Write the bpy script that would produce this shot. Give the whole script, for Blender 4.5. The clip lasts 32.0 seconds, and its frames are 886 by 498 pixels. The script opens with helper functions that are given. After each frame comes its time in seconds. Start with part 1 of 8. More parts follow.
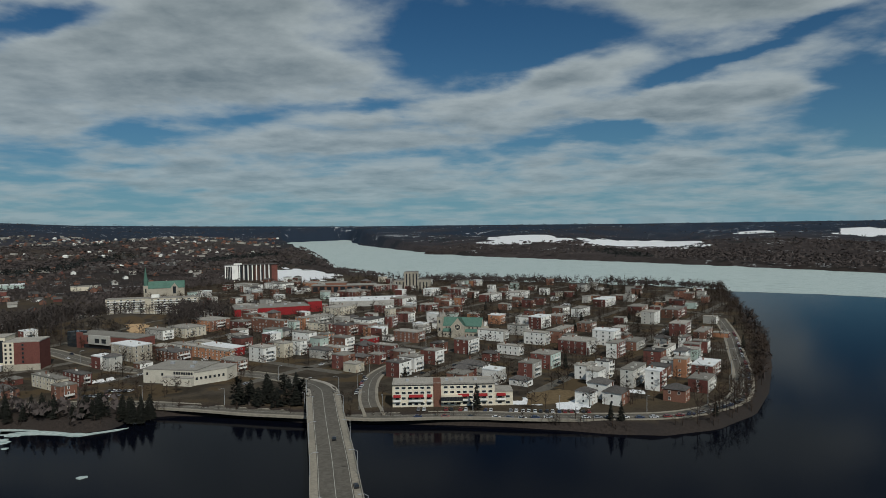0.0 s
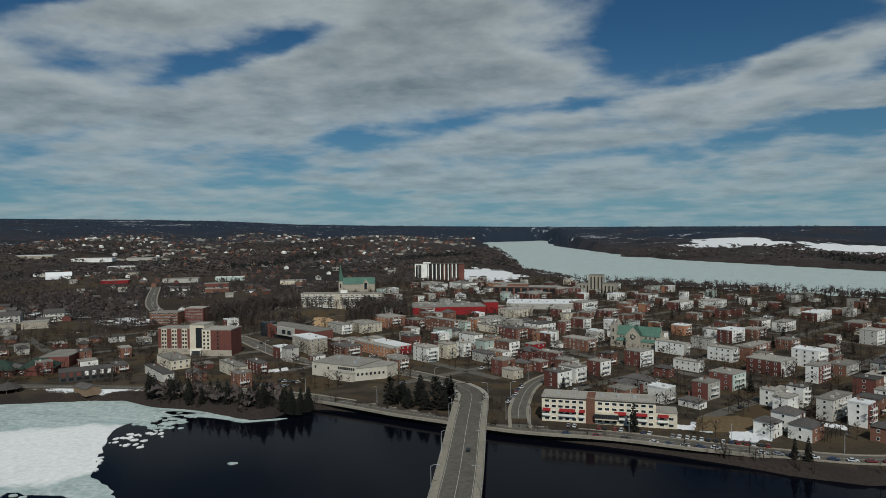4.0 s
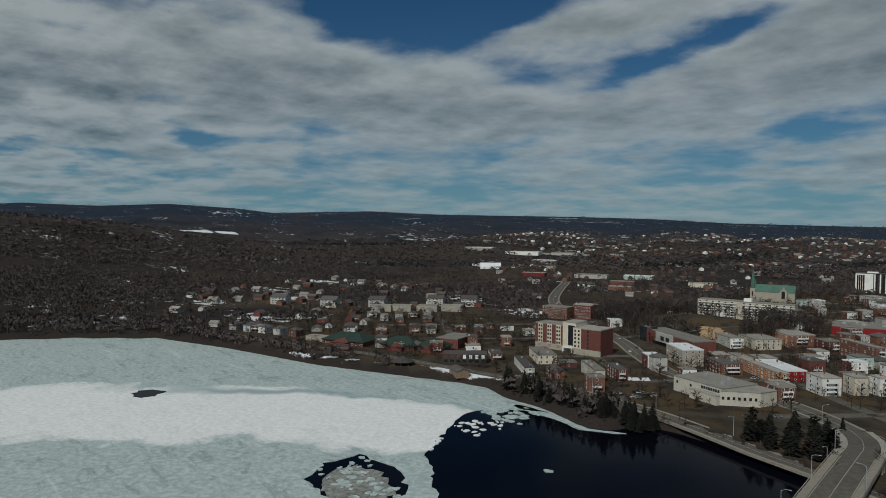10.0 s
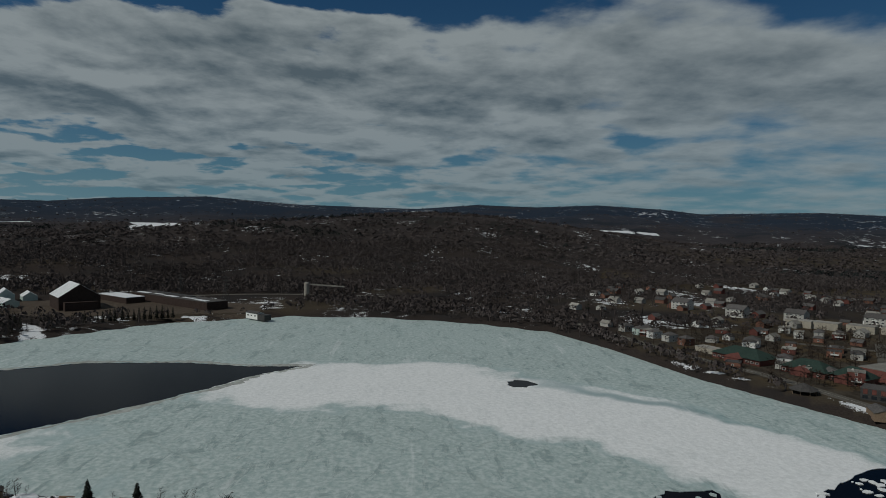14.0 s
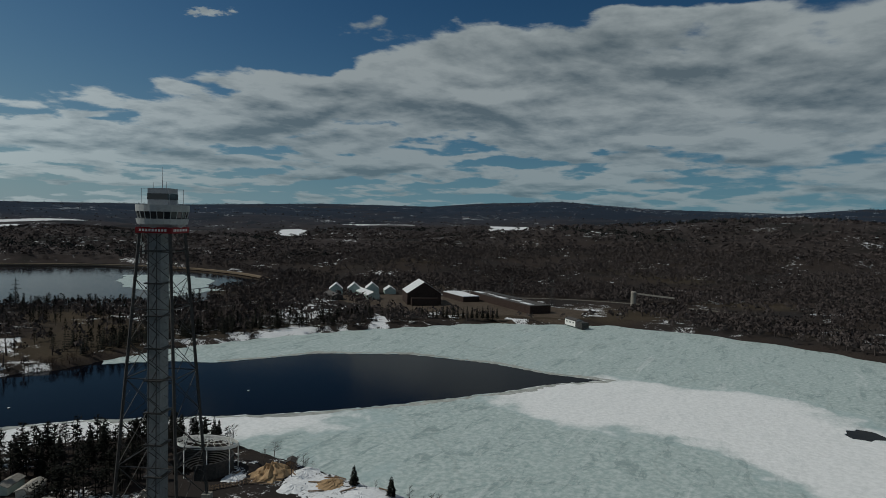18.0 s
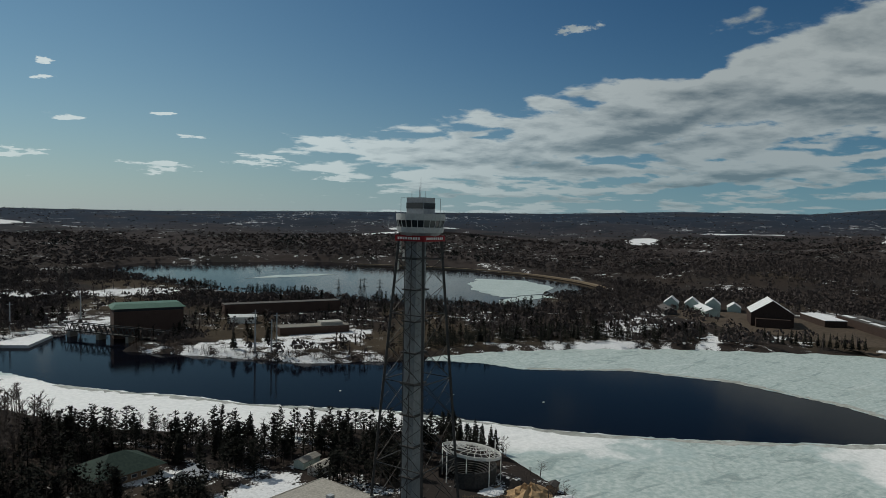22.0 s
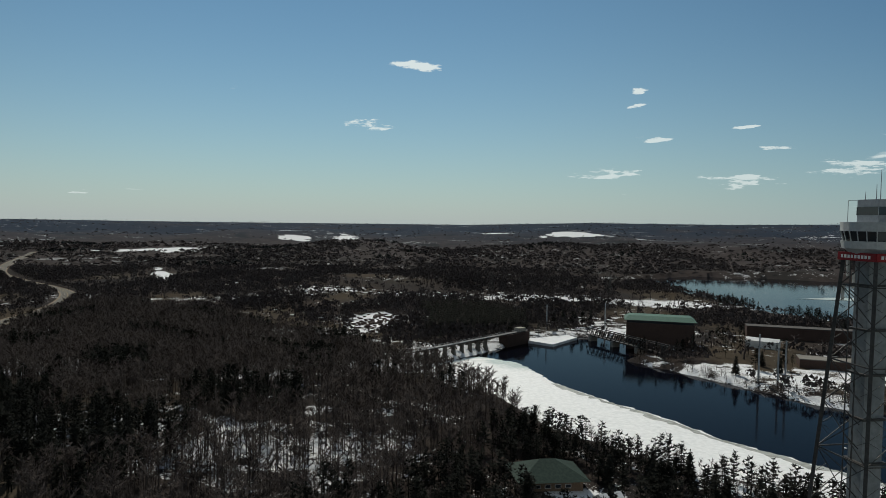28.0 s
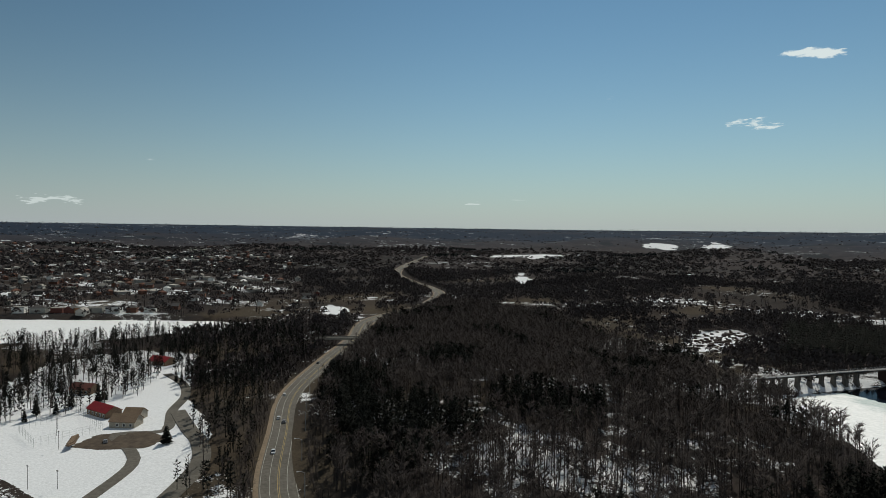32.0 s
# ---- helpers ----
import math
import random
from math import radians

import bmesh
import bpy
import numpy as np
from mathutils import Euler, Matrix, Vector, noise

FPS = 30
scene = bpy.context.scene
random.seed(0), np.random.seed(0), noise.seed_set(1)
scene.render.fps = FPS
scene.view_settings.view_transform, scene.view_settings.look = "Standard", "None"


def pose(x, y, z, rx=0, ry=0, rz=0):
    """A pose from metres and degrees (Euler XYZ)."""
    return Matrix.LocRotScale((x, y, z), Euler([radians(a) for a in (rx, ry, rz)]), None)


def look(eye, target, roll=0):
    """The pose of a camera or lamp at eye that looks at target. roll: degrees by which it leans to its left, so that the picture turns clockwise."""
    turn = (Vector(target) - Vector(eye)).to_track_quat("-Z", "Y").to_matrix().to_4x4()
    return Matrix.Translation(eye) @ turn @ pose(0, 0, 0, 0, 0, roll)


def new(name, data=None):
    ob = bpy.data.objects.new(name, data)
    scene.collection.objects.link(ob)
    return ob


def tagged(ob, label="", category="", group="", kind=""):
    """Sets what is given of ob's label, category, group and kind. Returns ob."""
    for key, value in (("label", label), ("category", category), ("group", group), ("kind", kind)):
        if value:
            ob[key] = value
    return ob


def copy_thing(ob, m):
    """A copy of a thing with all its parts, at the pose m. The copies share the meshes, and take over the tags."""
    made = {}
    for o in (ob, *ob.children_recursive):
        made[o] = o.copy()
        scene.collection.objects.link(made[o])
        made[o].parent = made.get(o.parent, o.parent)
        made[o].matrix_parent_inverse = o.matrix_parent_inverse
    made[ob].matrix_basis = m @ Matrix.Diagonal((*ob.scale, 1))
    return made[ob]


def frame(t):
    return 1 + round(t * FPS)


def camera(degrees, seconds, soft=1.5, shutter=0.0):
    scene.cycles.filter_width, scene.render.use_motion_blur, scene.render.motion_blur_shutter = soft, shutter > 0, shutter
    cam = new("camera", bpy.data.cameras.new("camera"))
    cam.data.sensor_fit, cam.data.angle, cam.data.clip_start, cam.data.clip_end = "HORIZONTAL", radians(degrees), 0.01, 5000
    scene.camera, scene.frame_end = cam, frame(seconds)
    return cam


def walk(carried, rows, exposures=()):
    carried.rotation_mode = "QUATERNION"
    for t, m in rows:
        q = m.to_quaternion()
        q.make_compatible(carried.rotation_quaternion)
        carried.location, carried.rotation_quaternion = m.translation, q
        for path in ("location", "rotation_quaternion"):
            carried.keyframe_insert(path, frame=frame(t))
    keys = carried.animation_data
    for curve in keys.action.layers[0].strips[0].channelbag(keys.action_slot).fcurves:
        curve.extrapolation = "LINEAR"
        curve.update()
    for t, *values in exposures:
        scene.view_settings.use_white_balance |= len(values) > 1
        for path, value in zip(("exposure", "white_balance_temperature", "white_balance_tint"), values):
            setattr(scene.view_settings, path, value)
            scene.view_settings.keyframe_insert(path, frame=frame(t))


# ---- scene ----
# ---- the camera and its flight: seconds, eye x y z, heading, tilt, roll in degrees ----
EXPOSURES = [(0, -0.40, 6050, 6), (8, -0.52, 6030, 6), (12.5, -0.91, 6000, 6), (15, -1.06, 6000, 6), (18, -0.84, 6050, 6), (20, -0.76, 6080, 6), (24, -0.3, 6300, 6), (32, -0.3, 6300, 6)]
cam = camera(65.77, 32.0, soft=0.8)
FLIGHT = [
    (0, -0.00, -0.00, 104.99, 1.212, -2.262, -0.850),
    (0.5, 2.61, 2.91, 105.01, 2.895, -2.273, -0.952),
    (1, 5.95, 5.80, 104.91, 4.663, -2.280, -0.993),
    (1.5, 9.44, 8.62, 104.75, 6.420, -2.238, -1.000),
    (2, 12.57, 11.72, 104.65, 8.081, -2.202, -1.002),
    (2.5, 15.09, 14.59, 104.76, 10.639, -2.108, -0.837),
    (3, 17.50, 17.22, 104.93, 13.010, -2.054, -0.539),
    (3.5, 20.26, 20.12, 104.89, 15.421, -2.034, -0.535),
    (5.5, 30.51, 33.43, 105.34, 25.053, -2.019, -0.300),
    (6, 32.91, 36.85, 105.44, 27.274, -2.017, -0.267),
    (6.5, 35.12, 40.47, 105.48, 29.804, -2.021, -0.215),
    (7, 37.01, 44.04, 105.50, 32.582, -2.050, -0.092),
    (7.5, 39.16, 47.79, 105.70, 35.338, -2.057, -0.049),
    (8, 41.02, 51.78, 105.94, 37.342, -2.092, -0.033),
    (8.5, 42.57, 55.85, 106.00, 39.926, -2.079, -0.057),
    (9, 43.53, 60.14, 105.98, 44.723, -2.051, 0.121),
    (9.5, 44.87, 64.54, 106.00, 49.293, -2.096, 0.223),
    (10, 45.75, 69.62, 105.89, 53.156, -2.135, 0.310),
    (10.5, 45.71, 75.25, 105.77, 56.920, -2.185, 0.304),
    (11, 45.19, 80.14, 105.51, 61.067, -2.178, 0.387),
    (11.5, 44.67, 85.01, 105.19, 65.754, -2.209, 0.626),
    (12, 44.28, 89.93, 104.96, 70.293, -2.239, 0.663),
    (12.5, 43.35, 94.87, 104.75, 74.704, -2.277, 0.719),
    (13, 41.73, 99.93, 104.54, 79.134, -2.306, 0.705),
    (13.5, 39.34, 104.78, 104.46, 83.692, -2.348, 0.808),
    (14, 36.52, 109.49, 104.33, 88.103, -2.382, 0.929),
    (14.5, 33.60, 113.95, 104.19, 93.089, -2.399, 0.919),
    (15, 30.42, 118.21, 104.41, 97.120, -2.481, 1.112),
    (15.5, 27.36, 122.27, 104.68, 101.595, -2.509, 1.236),
    (17.5, 14.15, 138.77, 106.42, 117.389, -2.630, 1.409),
    (18, 10.20, 141.48, 106.72, 117.454, -2.559, 1.282),
    (18.5, 5.81, 143.57, 106.71, 118.296, -2.508, 1.170),
    (19, 0.82, 145.68, 106.81, 121.908, -2.510, 1.177),
    (19.5, -3.99, 147.62, 106.82, 125.841, -2.508, 1.137),
    (20, -9.05, 149.37, 106.72, 129.872, -2.489, 1.108),
    (20.5, -13.91, 150.97, 106.74, 133.823, -2.476, 1.102),
    (21, -18.71, 152.40, 107.02, 137.875, -2.482, 1.102),
    (21.5, -23.73, 153.63, 107.18, 142.484, -2.489, 1.183),
    (22, -29.04, 154.53, 107.40, 147.059, -2.483, 1.258),
    (22.5, -34.23, 155.12, 107.46, 151.429, -2.440, 1.265),
    (23, -39.42, 155.19, 107.49, 155.770, -2.413, 1.285),
    (23.5, -44.80, 154.97, 107.47, 160.286, -2.378, 1.303),
    (24, -50.12, 153.92, 107.53, 164.768, -2.384, 1.420),
    (24.5, -55.15, 152.57, 107.39, 168.945, -2.403, 1.298),
    (25, -59.99, 151.03, 107.27, 173.018, -2.372, 1.314),
    (25.5, -64.73, 149.19, 107.29, 176.570, -2.355, 1.283),
    (26, -69.10, 147.48, 107.35, 180.339, -2.303, 1.269),
    (26.5, -73.15, 145.24, 107.43, 185.555, -2.298, 1.259),
    (28.5, -89.14, 134.80, 107.31, 195.548, -2.254, 0.821),
    (29, -92.50, 131.90, 107.78, 199.583, -2.259, 0.649),
    (29.5, -95.03, 128.71, 108.28, 203.461, -2.188, 0.735),
    (30, -97.67, 125.03, 108.65, 207.679, -2.166, 0.708),
    (30.5, -100.74, 121.20, 108.71, 211.393, -2.088, 0.745),
    (31, -103.47, 117.64, 108.49, 215.469, -2.045, 0.744),
    (31.5, -105.91, 114.04, 108.54, 219.607, -2.050, 0.801),
    (32, -108.06, 109.99, 108.40, 223.407, -2.058, 0.770),
]


def aim(x, y, z, heading, tilt, roll):
    h, p = radians(heading), radians(tilt)
    way = Vector((-math.sin(h) * math.cos(p), math.cos(h) * math.cos(p), math.sin(p)))
    return look((x, y, z), Vector((x, y, z)) + 100 * way, roll)


walk(cam, [(row[0], aim(*row[1:])) for row in FLIGHT], EXPOSURES)

# ---- sky, clouds and sun ----
SUN_HEADING, SUN_HEIGHT = 205.0, 44.0


def math_node(tree, kind, a, b=None, clamp=False):
    n = tree.nodes.new("ShaderNodeMath")
    n.operation, n.use_clamp = kind, clamp
    for socket, value in zip(n.inputs, (a, b)):
        if value is None:
            continue
        if isinstance(value, (int, float)):
            socket.default_value = value
        else:
            tree.links.new(value, socket)
    return n.outputs[0]


def ramp_share(tree, value, low, high):
    n = tree.nodes.new("ShaderNodeMapRange")
    n.interpolation_type = "SMOOTHSTEP"
    n.inputs["From Min"].default_value, n.inputs["From Max"].default_value = low, high
    tree.links.new(value, n.inputs["Value"])
    return n.outputs[0]


def build_sky():
    world = bpy.data.worlds.new("sky")
    scene.world = world
    world.use_nodes = True
    t = world.node_tree
    t.nodes.clear()
    out, back = t.nodes.new("ShaderNodeOutputWorld"), t.nodes.new("ShaderNodeBackground")
    sky = t.nodes.new("ShaderNodeTexSky")
    sky.sky_type, sky.sun_disc = "NISHITA", False
    sky.sun_elevation, sky.sun_rotation = radians(SUN_HEIGHT), radians(-SUN_HEADING)
    sky.altitude, sky.air_density, sky.dust_density, sky.ozone_density = 150, 1.0, 0.0, 3.0
    way = t.nodes.new("ShaderNodeTexCoord").outputs["Generated"]
    split = t.nodes.new("ShaderNodeSeparateXYZ")
    t.links.new(way, split.inputs[0])
    x, y, z = split.outputs
    lift = math_node(t, "ADD", math_node(t, "MAXIMUM", z, 0.0), CLOUD_LIFT)
    flat = t.nodes.new("ShaderNodeCombineXYZ")
    t.links.new(math_node(t, "DIVIDE", x, lift), flat.inputs[0])
    t.links.new(math_node(t, "DIVIDE", y, lift), flat.inputs[1])

    def cloud_noise(scale, detail, rough, offset, distort=0.0):
        shift = t.nodes.new("ShaderNodeVectorMath")
        shift.operation = "ADD"
        shift.inputs[1].default_value = offset
        t.links.new(flat.outputs[0], shift.inputs[0])
        n = t.nodes.new("ShaderNodeTexNoise")
        n.inputs["Scale"].default_value, n.inputs["Detail"].default_value = scale, detail
        n.inputs["Roughness"].default_value, n.inputs["Distortion"].default_value = rough, distort
        t.links.new(shift.outputs[0], n.inputs["Vector"])
        return n.outputs["Fac"]

    big = cloud_noise(CLOUD_SCALE, 9, 0.56, CLOUD_SHIFT, 0.2)
    # heading from 100 degrees on, and height above the skyline, in degrees
    ca, sa = math.cos(radians(100)), math.sin(radians(100))
    across = math_node(t, "ADD", math_node(t, "MULTIPLY", x, -ca), math_node(t, "MULTIPLY", y, -sa))
    ahead = math_node(t, "ADD", math_node(t, "MULTIPLY", y, ca), math_node(t, "MULTIPLY", x, -sa))
    heading = math_node(t, "MULTIPLY", math_node(t, "ARCTAN2", across, ahead), 180 / math.pi)
    rise_angle = math_node(t, "MULTIPLY", math_node(t, "ARCSINE", z), 180 / math.pi)
    edge = math_node(t, "MULTIPLY", math_node(t, "SUBTRACT", cloud_noise(CLOUD_SCALE * 1.7, 5, 0.6, (7.0, 1.0, 0.0)), 0.5), 5.0)
    bent = math_node(t, "ADD", heading, edge)
    frayed = math_node(t, "MULTIPLY", math_node(t, "SUBTRACT", cloud_noise(CLOUD_SCALE * 2.2, 5, 0.6, (4.0, 8.0, 0.0)), 0.5), 9.0)

    def bank(row, grow=1.0):
        h, e, w, tall = row[:4]
        level = math_node(t, "ADD", math_node(t, "SUBTRACT", rise_angle, e), math_node(t, "MULTIPLY", frayed, 0.3))
        if len(row) > 5 and row[5]:
            level = math_node(t, "SUBTRACT", level, math_node(t, "MULTIPLY", math_node(t, "SUBTRACT", heading, h - 100), row[5]))
        u = math_node(t, "MULTIPLY", math_node(t, "SUBTRACT", bent, h - 100), 1 / w / grow)
        v = math_node(t, "MULTIPLY", level, 1 / tall / grow)
        d = math_node(t, "ADD", math_node(t, "MULTIPLY", u, u), math_node(t, "MULTIPLY", v, v))
        return math_node(t, "EXPONENT", math_node(t, "MULTIPLY", d, -1.0))

    # the cloud field lies to the north and west and thins out to the south
    south = ramp_share(t, heading, 42.0, 72.0)
    small = cloud_noise(CLOUD_SCALE * 2.7, 6, 0.52, (1.0, 5.0, 0.0), 0.15)
    mass = math_node(t, "ADD", math_node(t, "MULTIPLY", math_node(t, "SUBTRACT", big, 0.5), 0.95), math_node(t, "MULTIPLY", math_node(t, "SUBTRACT", small, 0.5), math_node(t, "ADD", 0.5, math_node(t, "MULTIPLY", ramp_share(t, heading, -40.0, 5.0), 0.5))))
    mass = math_node(t, "ADD", mass, math_node(t, "SUBTRACT", 0.54, math_node(t, "MULTIPLY", south, 0.36)))
    for row in CLOUD_BANKS + CLOUD_GAPS:
        mass = math_node(t, "ADD", mass, math_node(t, "MULTIPLY", bank(row), row[4]))
    wisp = math_node(t, "MULTIPLY", math_node(t, "SUBTRACT", cloud_noise(CLOUD_SCALE * 5.0, 7, 0.66, (2.0, 6.0, 0.0)), 0.5), 1.2)
    for row in PUFFS:
        mass = math_node(t, "MAXIMUM", mass, math_node(t, "ADD", math_node(t, "MULTIPLY", bank(row, 1.25), 0.62), wisp))
    mass = math_node(t, "MINIMUM", mass, 0.80)
    # soft streaks in the north, crisp heaps in the west and south
    blur = math_node(t, "SUBTRACT", 0.30, math_node(t, "MULTIPLY", ramp_share(t, heading, -45.0, 10.0), 0.19))
    body = ramp_share(t, math_node(t, "ADD", math_node(t, "DIVIDE", math_node(t, "SUBTRACT", mass, 0.53), blur), 0.5), 0.0, 1.0)
    # cloud tops are bright, the lower sides grey: more cloud just above means a lower side
    higher = t.nodes.new("ShaderNodeVectorMath")
    higher.operation = "SCALE"
    higher.inputs["Scale"].default_value = 0.955
    t.links.new(flat.outputs[0], higher.inputs[0])
    raised = t.nodes.new("ShaderNodeVectorMath")
    raised.operation = "ADD"
    raised.inputs[1].default_value = CLOUD_SHIFT
    t.links.new(higher.outputs[0], raised.inputs[0])
    above = t.nodes.new("ShaderNodeTexNoise")
    above.inputs["Scale"].default_value, above.inputs["Detail"].default_value = CLOUD_SCALE, 9
    above.inputs["Roughness"].default_value, above.inputs["Distortion"].default_value = 0.56, 0.2
    t.links.new(raised.outputs[0], above.inputs["Vector"])
    under = math_node(t, "MULTIPLY", math_node(t, "SUBTRACT", above.outputs["Fac"], big), math_node(t, "ADD", 1.3, math_node(t, "MULTIPLY", ramp_share(t, heading, -50.0, 0.0), 2.2)))
    thick = math_node(t, "MULTIPLY", math_node(t, "SUBTRACT", mass, 0.58), 1.3)
    fine = cloud_noise(CLOUD_SCALE * 3.1, 5, 0.6, (3.0, 9.0, 0.0))
    dull = math_node(t, "ADD", math_node(t, "ADD", under, thick), math_node(t, "MULTIPLY", math_node(t, "SUBTRACT", fine, 0.44), 0.9))
    dull = math_node(t, "SUBTRACT", dull, math_node(t, "MULTIPLY", ramp_share(t, heading, 45.0, 62.0), 0.45))
    shade = t.nodes.new("ShaderNodeValToRGB")
    shade.color_ramp.elements[0].position, shade.color_ramp.elements[1].position = 0.0, 0.62
    shade.color_ramp.elements[0].color, shade.color_ramp.elements[1].color = (*CLOUD_LIGHT, 1), (*CLOUD_DARK, 1)
    t.links.new(dull, shade.inputs[0])
    bright = t.nodes.new("ShaderNodeVectorMath")
    bright.operation = "SCALE"
    t.links.new(shade.outputs[0], bright.inputs[0])
    t.links.new(math_node(t, "ADD", 1.0, math_node(t, "MULTIPLY", ramp_share(t, heading, 25.0, 65.0), 0.75)), bright.inputs["Scale"])
    mix = t.nodes.new("ShaderNodeMix")
    mix.data_type = "RGBA"
    dim = t.nodes.new("ShaderNodeMix")
    dim.data_type, dim.blend_type = "RGBA", "MULTIPLY"
    dim.inputs["Factor"].default_value = 1.0
    hue = t.nodes.new("ShaderNodeMix")
    hue.data_type = "RGBA"
    hue.inputs["A"].default_value, hue.inputs["B"].default_value = (*SKY_NORTH, 1), (*SKY_TINT, 1)
    t.links.new(ramp_share(t, heading, 10.0, 80.0), hue.inputs["Factor"])
    t.links.new(hue.outputs["Result"], dim.inputs["B"])
    t.links.new(sky.outputs[0], dim.inputs["A"])
    # pale air near the skyline
    air, pale = (t.nodes.new("ShaderNodeMix") for _ in range(2))
    for n in (air, pale):
        n.data_type = "RGBA"
    gain = math_node(t, "ADD", 0.70, math_node(t, "MULTIPLY", math_node(t, "MULTIPLY", ramp_share(t, heading, 0.0, 95.0), 0.72), math_node(t, "SUBTRACT", 1.0, math_node(t, "MULTIPLY", ramp_share(t, heading, 112.0, 165.0), 0.55))))
    toned = t.nodes.new("ShaderNodeVectorMath")
    toned.operation = "SCALE"
    t.links.new(dim.outputs["Result"], toned.inputs[0])
    t.links.new(gain, toned.inputs["Scale"])
    pale.inputs["A"].default_value, pale.inputs["B"].default_value = (*AIR_NORTH, 1), (*AIR_SOUTH, 1)
    t.links.new(ramp_share(t, heading, 0.0, 95.0), pale.inputs["Factor"])
    low = math_node(t, "POWER", math_node(t, "SUBTRACT", 1.0, math_node(t, "MAXIMUM", z, 0.0)), 9.0)
    t.links.new(math_node(t, "MULTIPLY", low, 0.8), air.inputs["Factor"])
    t.links.new(toned.outputs[0], air.inputs["A"])
    t.links.new(pale.outputs["Result"], air.inputs["B"])
    t.links.new(air.outputs["Result"], mix.inputs["A"])
    t.links.new(bright.outputs[0], mix.inputs["B"])
    t.links.new(math_node(t, "MULTIPLY", body, math_node(t, "SUBTRACT", 0.95, math_node(t, "MULTIPLY", low, 0.5))), mix.inputs["Factor"])
    t.links.new(mix.outputs["Result"], back.inputs["Color"])
    back.inputs["Strength"].default_value = SKY_STRENGTH
    t.links.new(back.outputs[0], out.inputs[0])


AIR_NORTH, AIR_SOUTH = (4.0, 6.9, 8.4), (8.5, 9.2, 9.9)
# clouds: heading, height above the skyline, half width, half height in degrees, thickness
CLOUD_BANKS = [
    (20, 11.8, 14, 2.6, 0.28, 0), (17, 16.8, 8, 1.5, 0.24, 0), (-23, 16.4, 9, 1.9, 0.32, 0), (-8, 11.4, 7, 1.1, 0.30, -0.26), (-18.5, 9.0, 6.5, 1.0, 0.32, -0.1), (8, 6.8, 12, 1.0, 0.24, 0), (5, 3.6, 34, 1.3, 0.12, 0),
    (40, 15.9, 11, 1.4, 0.34, -0.16), (66, 12.5, 10, 2.3, 0.28, 0.2), (52, 8.8, 10, 2.2, 0.20, 0), (40, 8.6, 9, 1.6, 0.16, 0), (80, 9.0, 16, 3.8, 0.20, 0), (98, 10.5, 14, 4.2, 0.22, 0), (114, 10.4, 12, 4.2, 0.30, 0),
    (132, 8.2, 7, 1.8, 0.30, -0.12), (150, 5.6, 9, 0.9, 0.30, 0), (140, 4.0, 12, 0.8, 0.16, 0)]
CLOUD_GAPS = [
    (-2, 14.8, 7.5, 3.0, -0.42, 0), (-30, 9.6, 4, 2.4, -0.34, 0), (34, 13.4, 9, 0.9, -0.32, -0.33), (55, 17.0, 10, 1.6, -0.42, 0), (24.5, 6.7, 4, 0.8, -0.26, 0), (6.5, 9.5, 3.5, 0.6, -0.22, 0), (72.5, 6.5, 2, 0.8, -0.22, 0),
    (91, 17.4, 14, 1.1, -0.38, 0), (120, 17.2, 16, 1.3, -0.36, 0), (150, 14.4, 15, 3.4, -0.5, 0), (131, 13.2, 4, 1.3, -0.3, 0), (84, 5.8, 3, 0.7, -0.16, 0), (112, 4.6, 4, 0.6, -0.14, 0),
    (-22, 12.2, 9, 0.6, -0.30, -0.25), (-12, 7.3, 6, 0.9, -0.28, -0.1), (150, 9.5, 8, 1.4, -0.25, -0.15)]
PUFFS = [(136.5, 15.6, 3.0, 0.7), (194.9, 12.5, 3.5, 0.5), (199.4, 8.0, 2.3, 0.5), (175.8, 6.9, 1.7, 0.3), (167.5, 6.2, 2.2, 0.3), (179.0, 4.2, 3.1, 0.5), (169.0, 3.7, 4.0, 0.6), (162.0, 4.4, 3.8, 0.7), (169.4, 7.7, 1.4, 0.2),
         (177.3, 9.4, 0.8, 0.25), (253.0, 1.5, 3.5, 0.3), (220.4, 1.6, 0.9, 0.25), (156.3, 3.2, 2.8, 0.4), (177.1, 10.9, 0.9, 0.2)]
CLOUD_SCALE, CLOUD_SHIFT, CLOUD_LIFT = 1.05, (4.0, 2.0, 0.0), 0.14
CLOUD_LIGHT, CLOUD_DARK = (9.7, 10.2, 9.9), (3.3, 4.0, 4.3)
SKY_NORTH = (0.43, 0.85, 1.13)
SKY_TINT, SKY_STRENGTH = (0.825, 0.97, 0.90), 0.055
build_sky()
sun_lamp = bpy.data.lights.new("sun", "SUN")
sun_lamp.energy, sun_lamp.angle, sun_lamp.color = 4.3, radians(0.53), (1.0, 0.92, 0.80)
sun_way = Vector((-math.sin(radians(SUN_HEADING)) * math.cos(radians(SUN_HEIGHT)), math.cos(radians(SUN_HEADING)) * math.cos(radians(SUN_HEIGHT)), math.sin(radians(SUN_HEIGHT))))
new("sun", sun_lamp).matrix_world = look(sun_way * 900, (0, 0, 0))

# ---- materials ----


def noise_tex(t, scale, detail=5, rough=0.55, coord=None, distort=0.0):
    n = t.nodes.new("ShaderNodeTexNoise")
    n.inputs["Scale"].default_value, n.inputs["Detail"].default_value = scale, detail
    n.inputs["Roughness"].default_value, n.inputs["Distortion"].default_value = rough, distort
    if coord is not None:
        t.links.new(coord, n.inputs["Vector"])
    return n.outputs["Fac"]


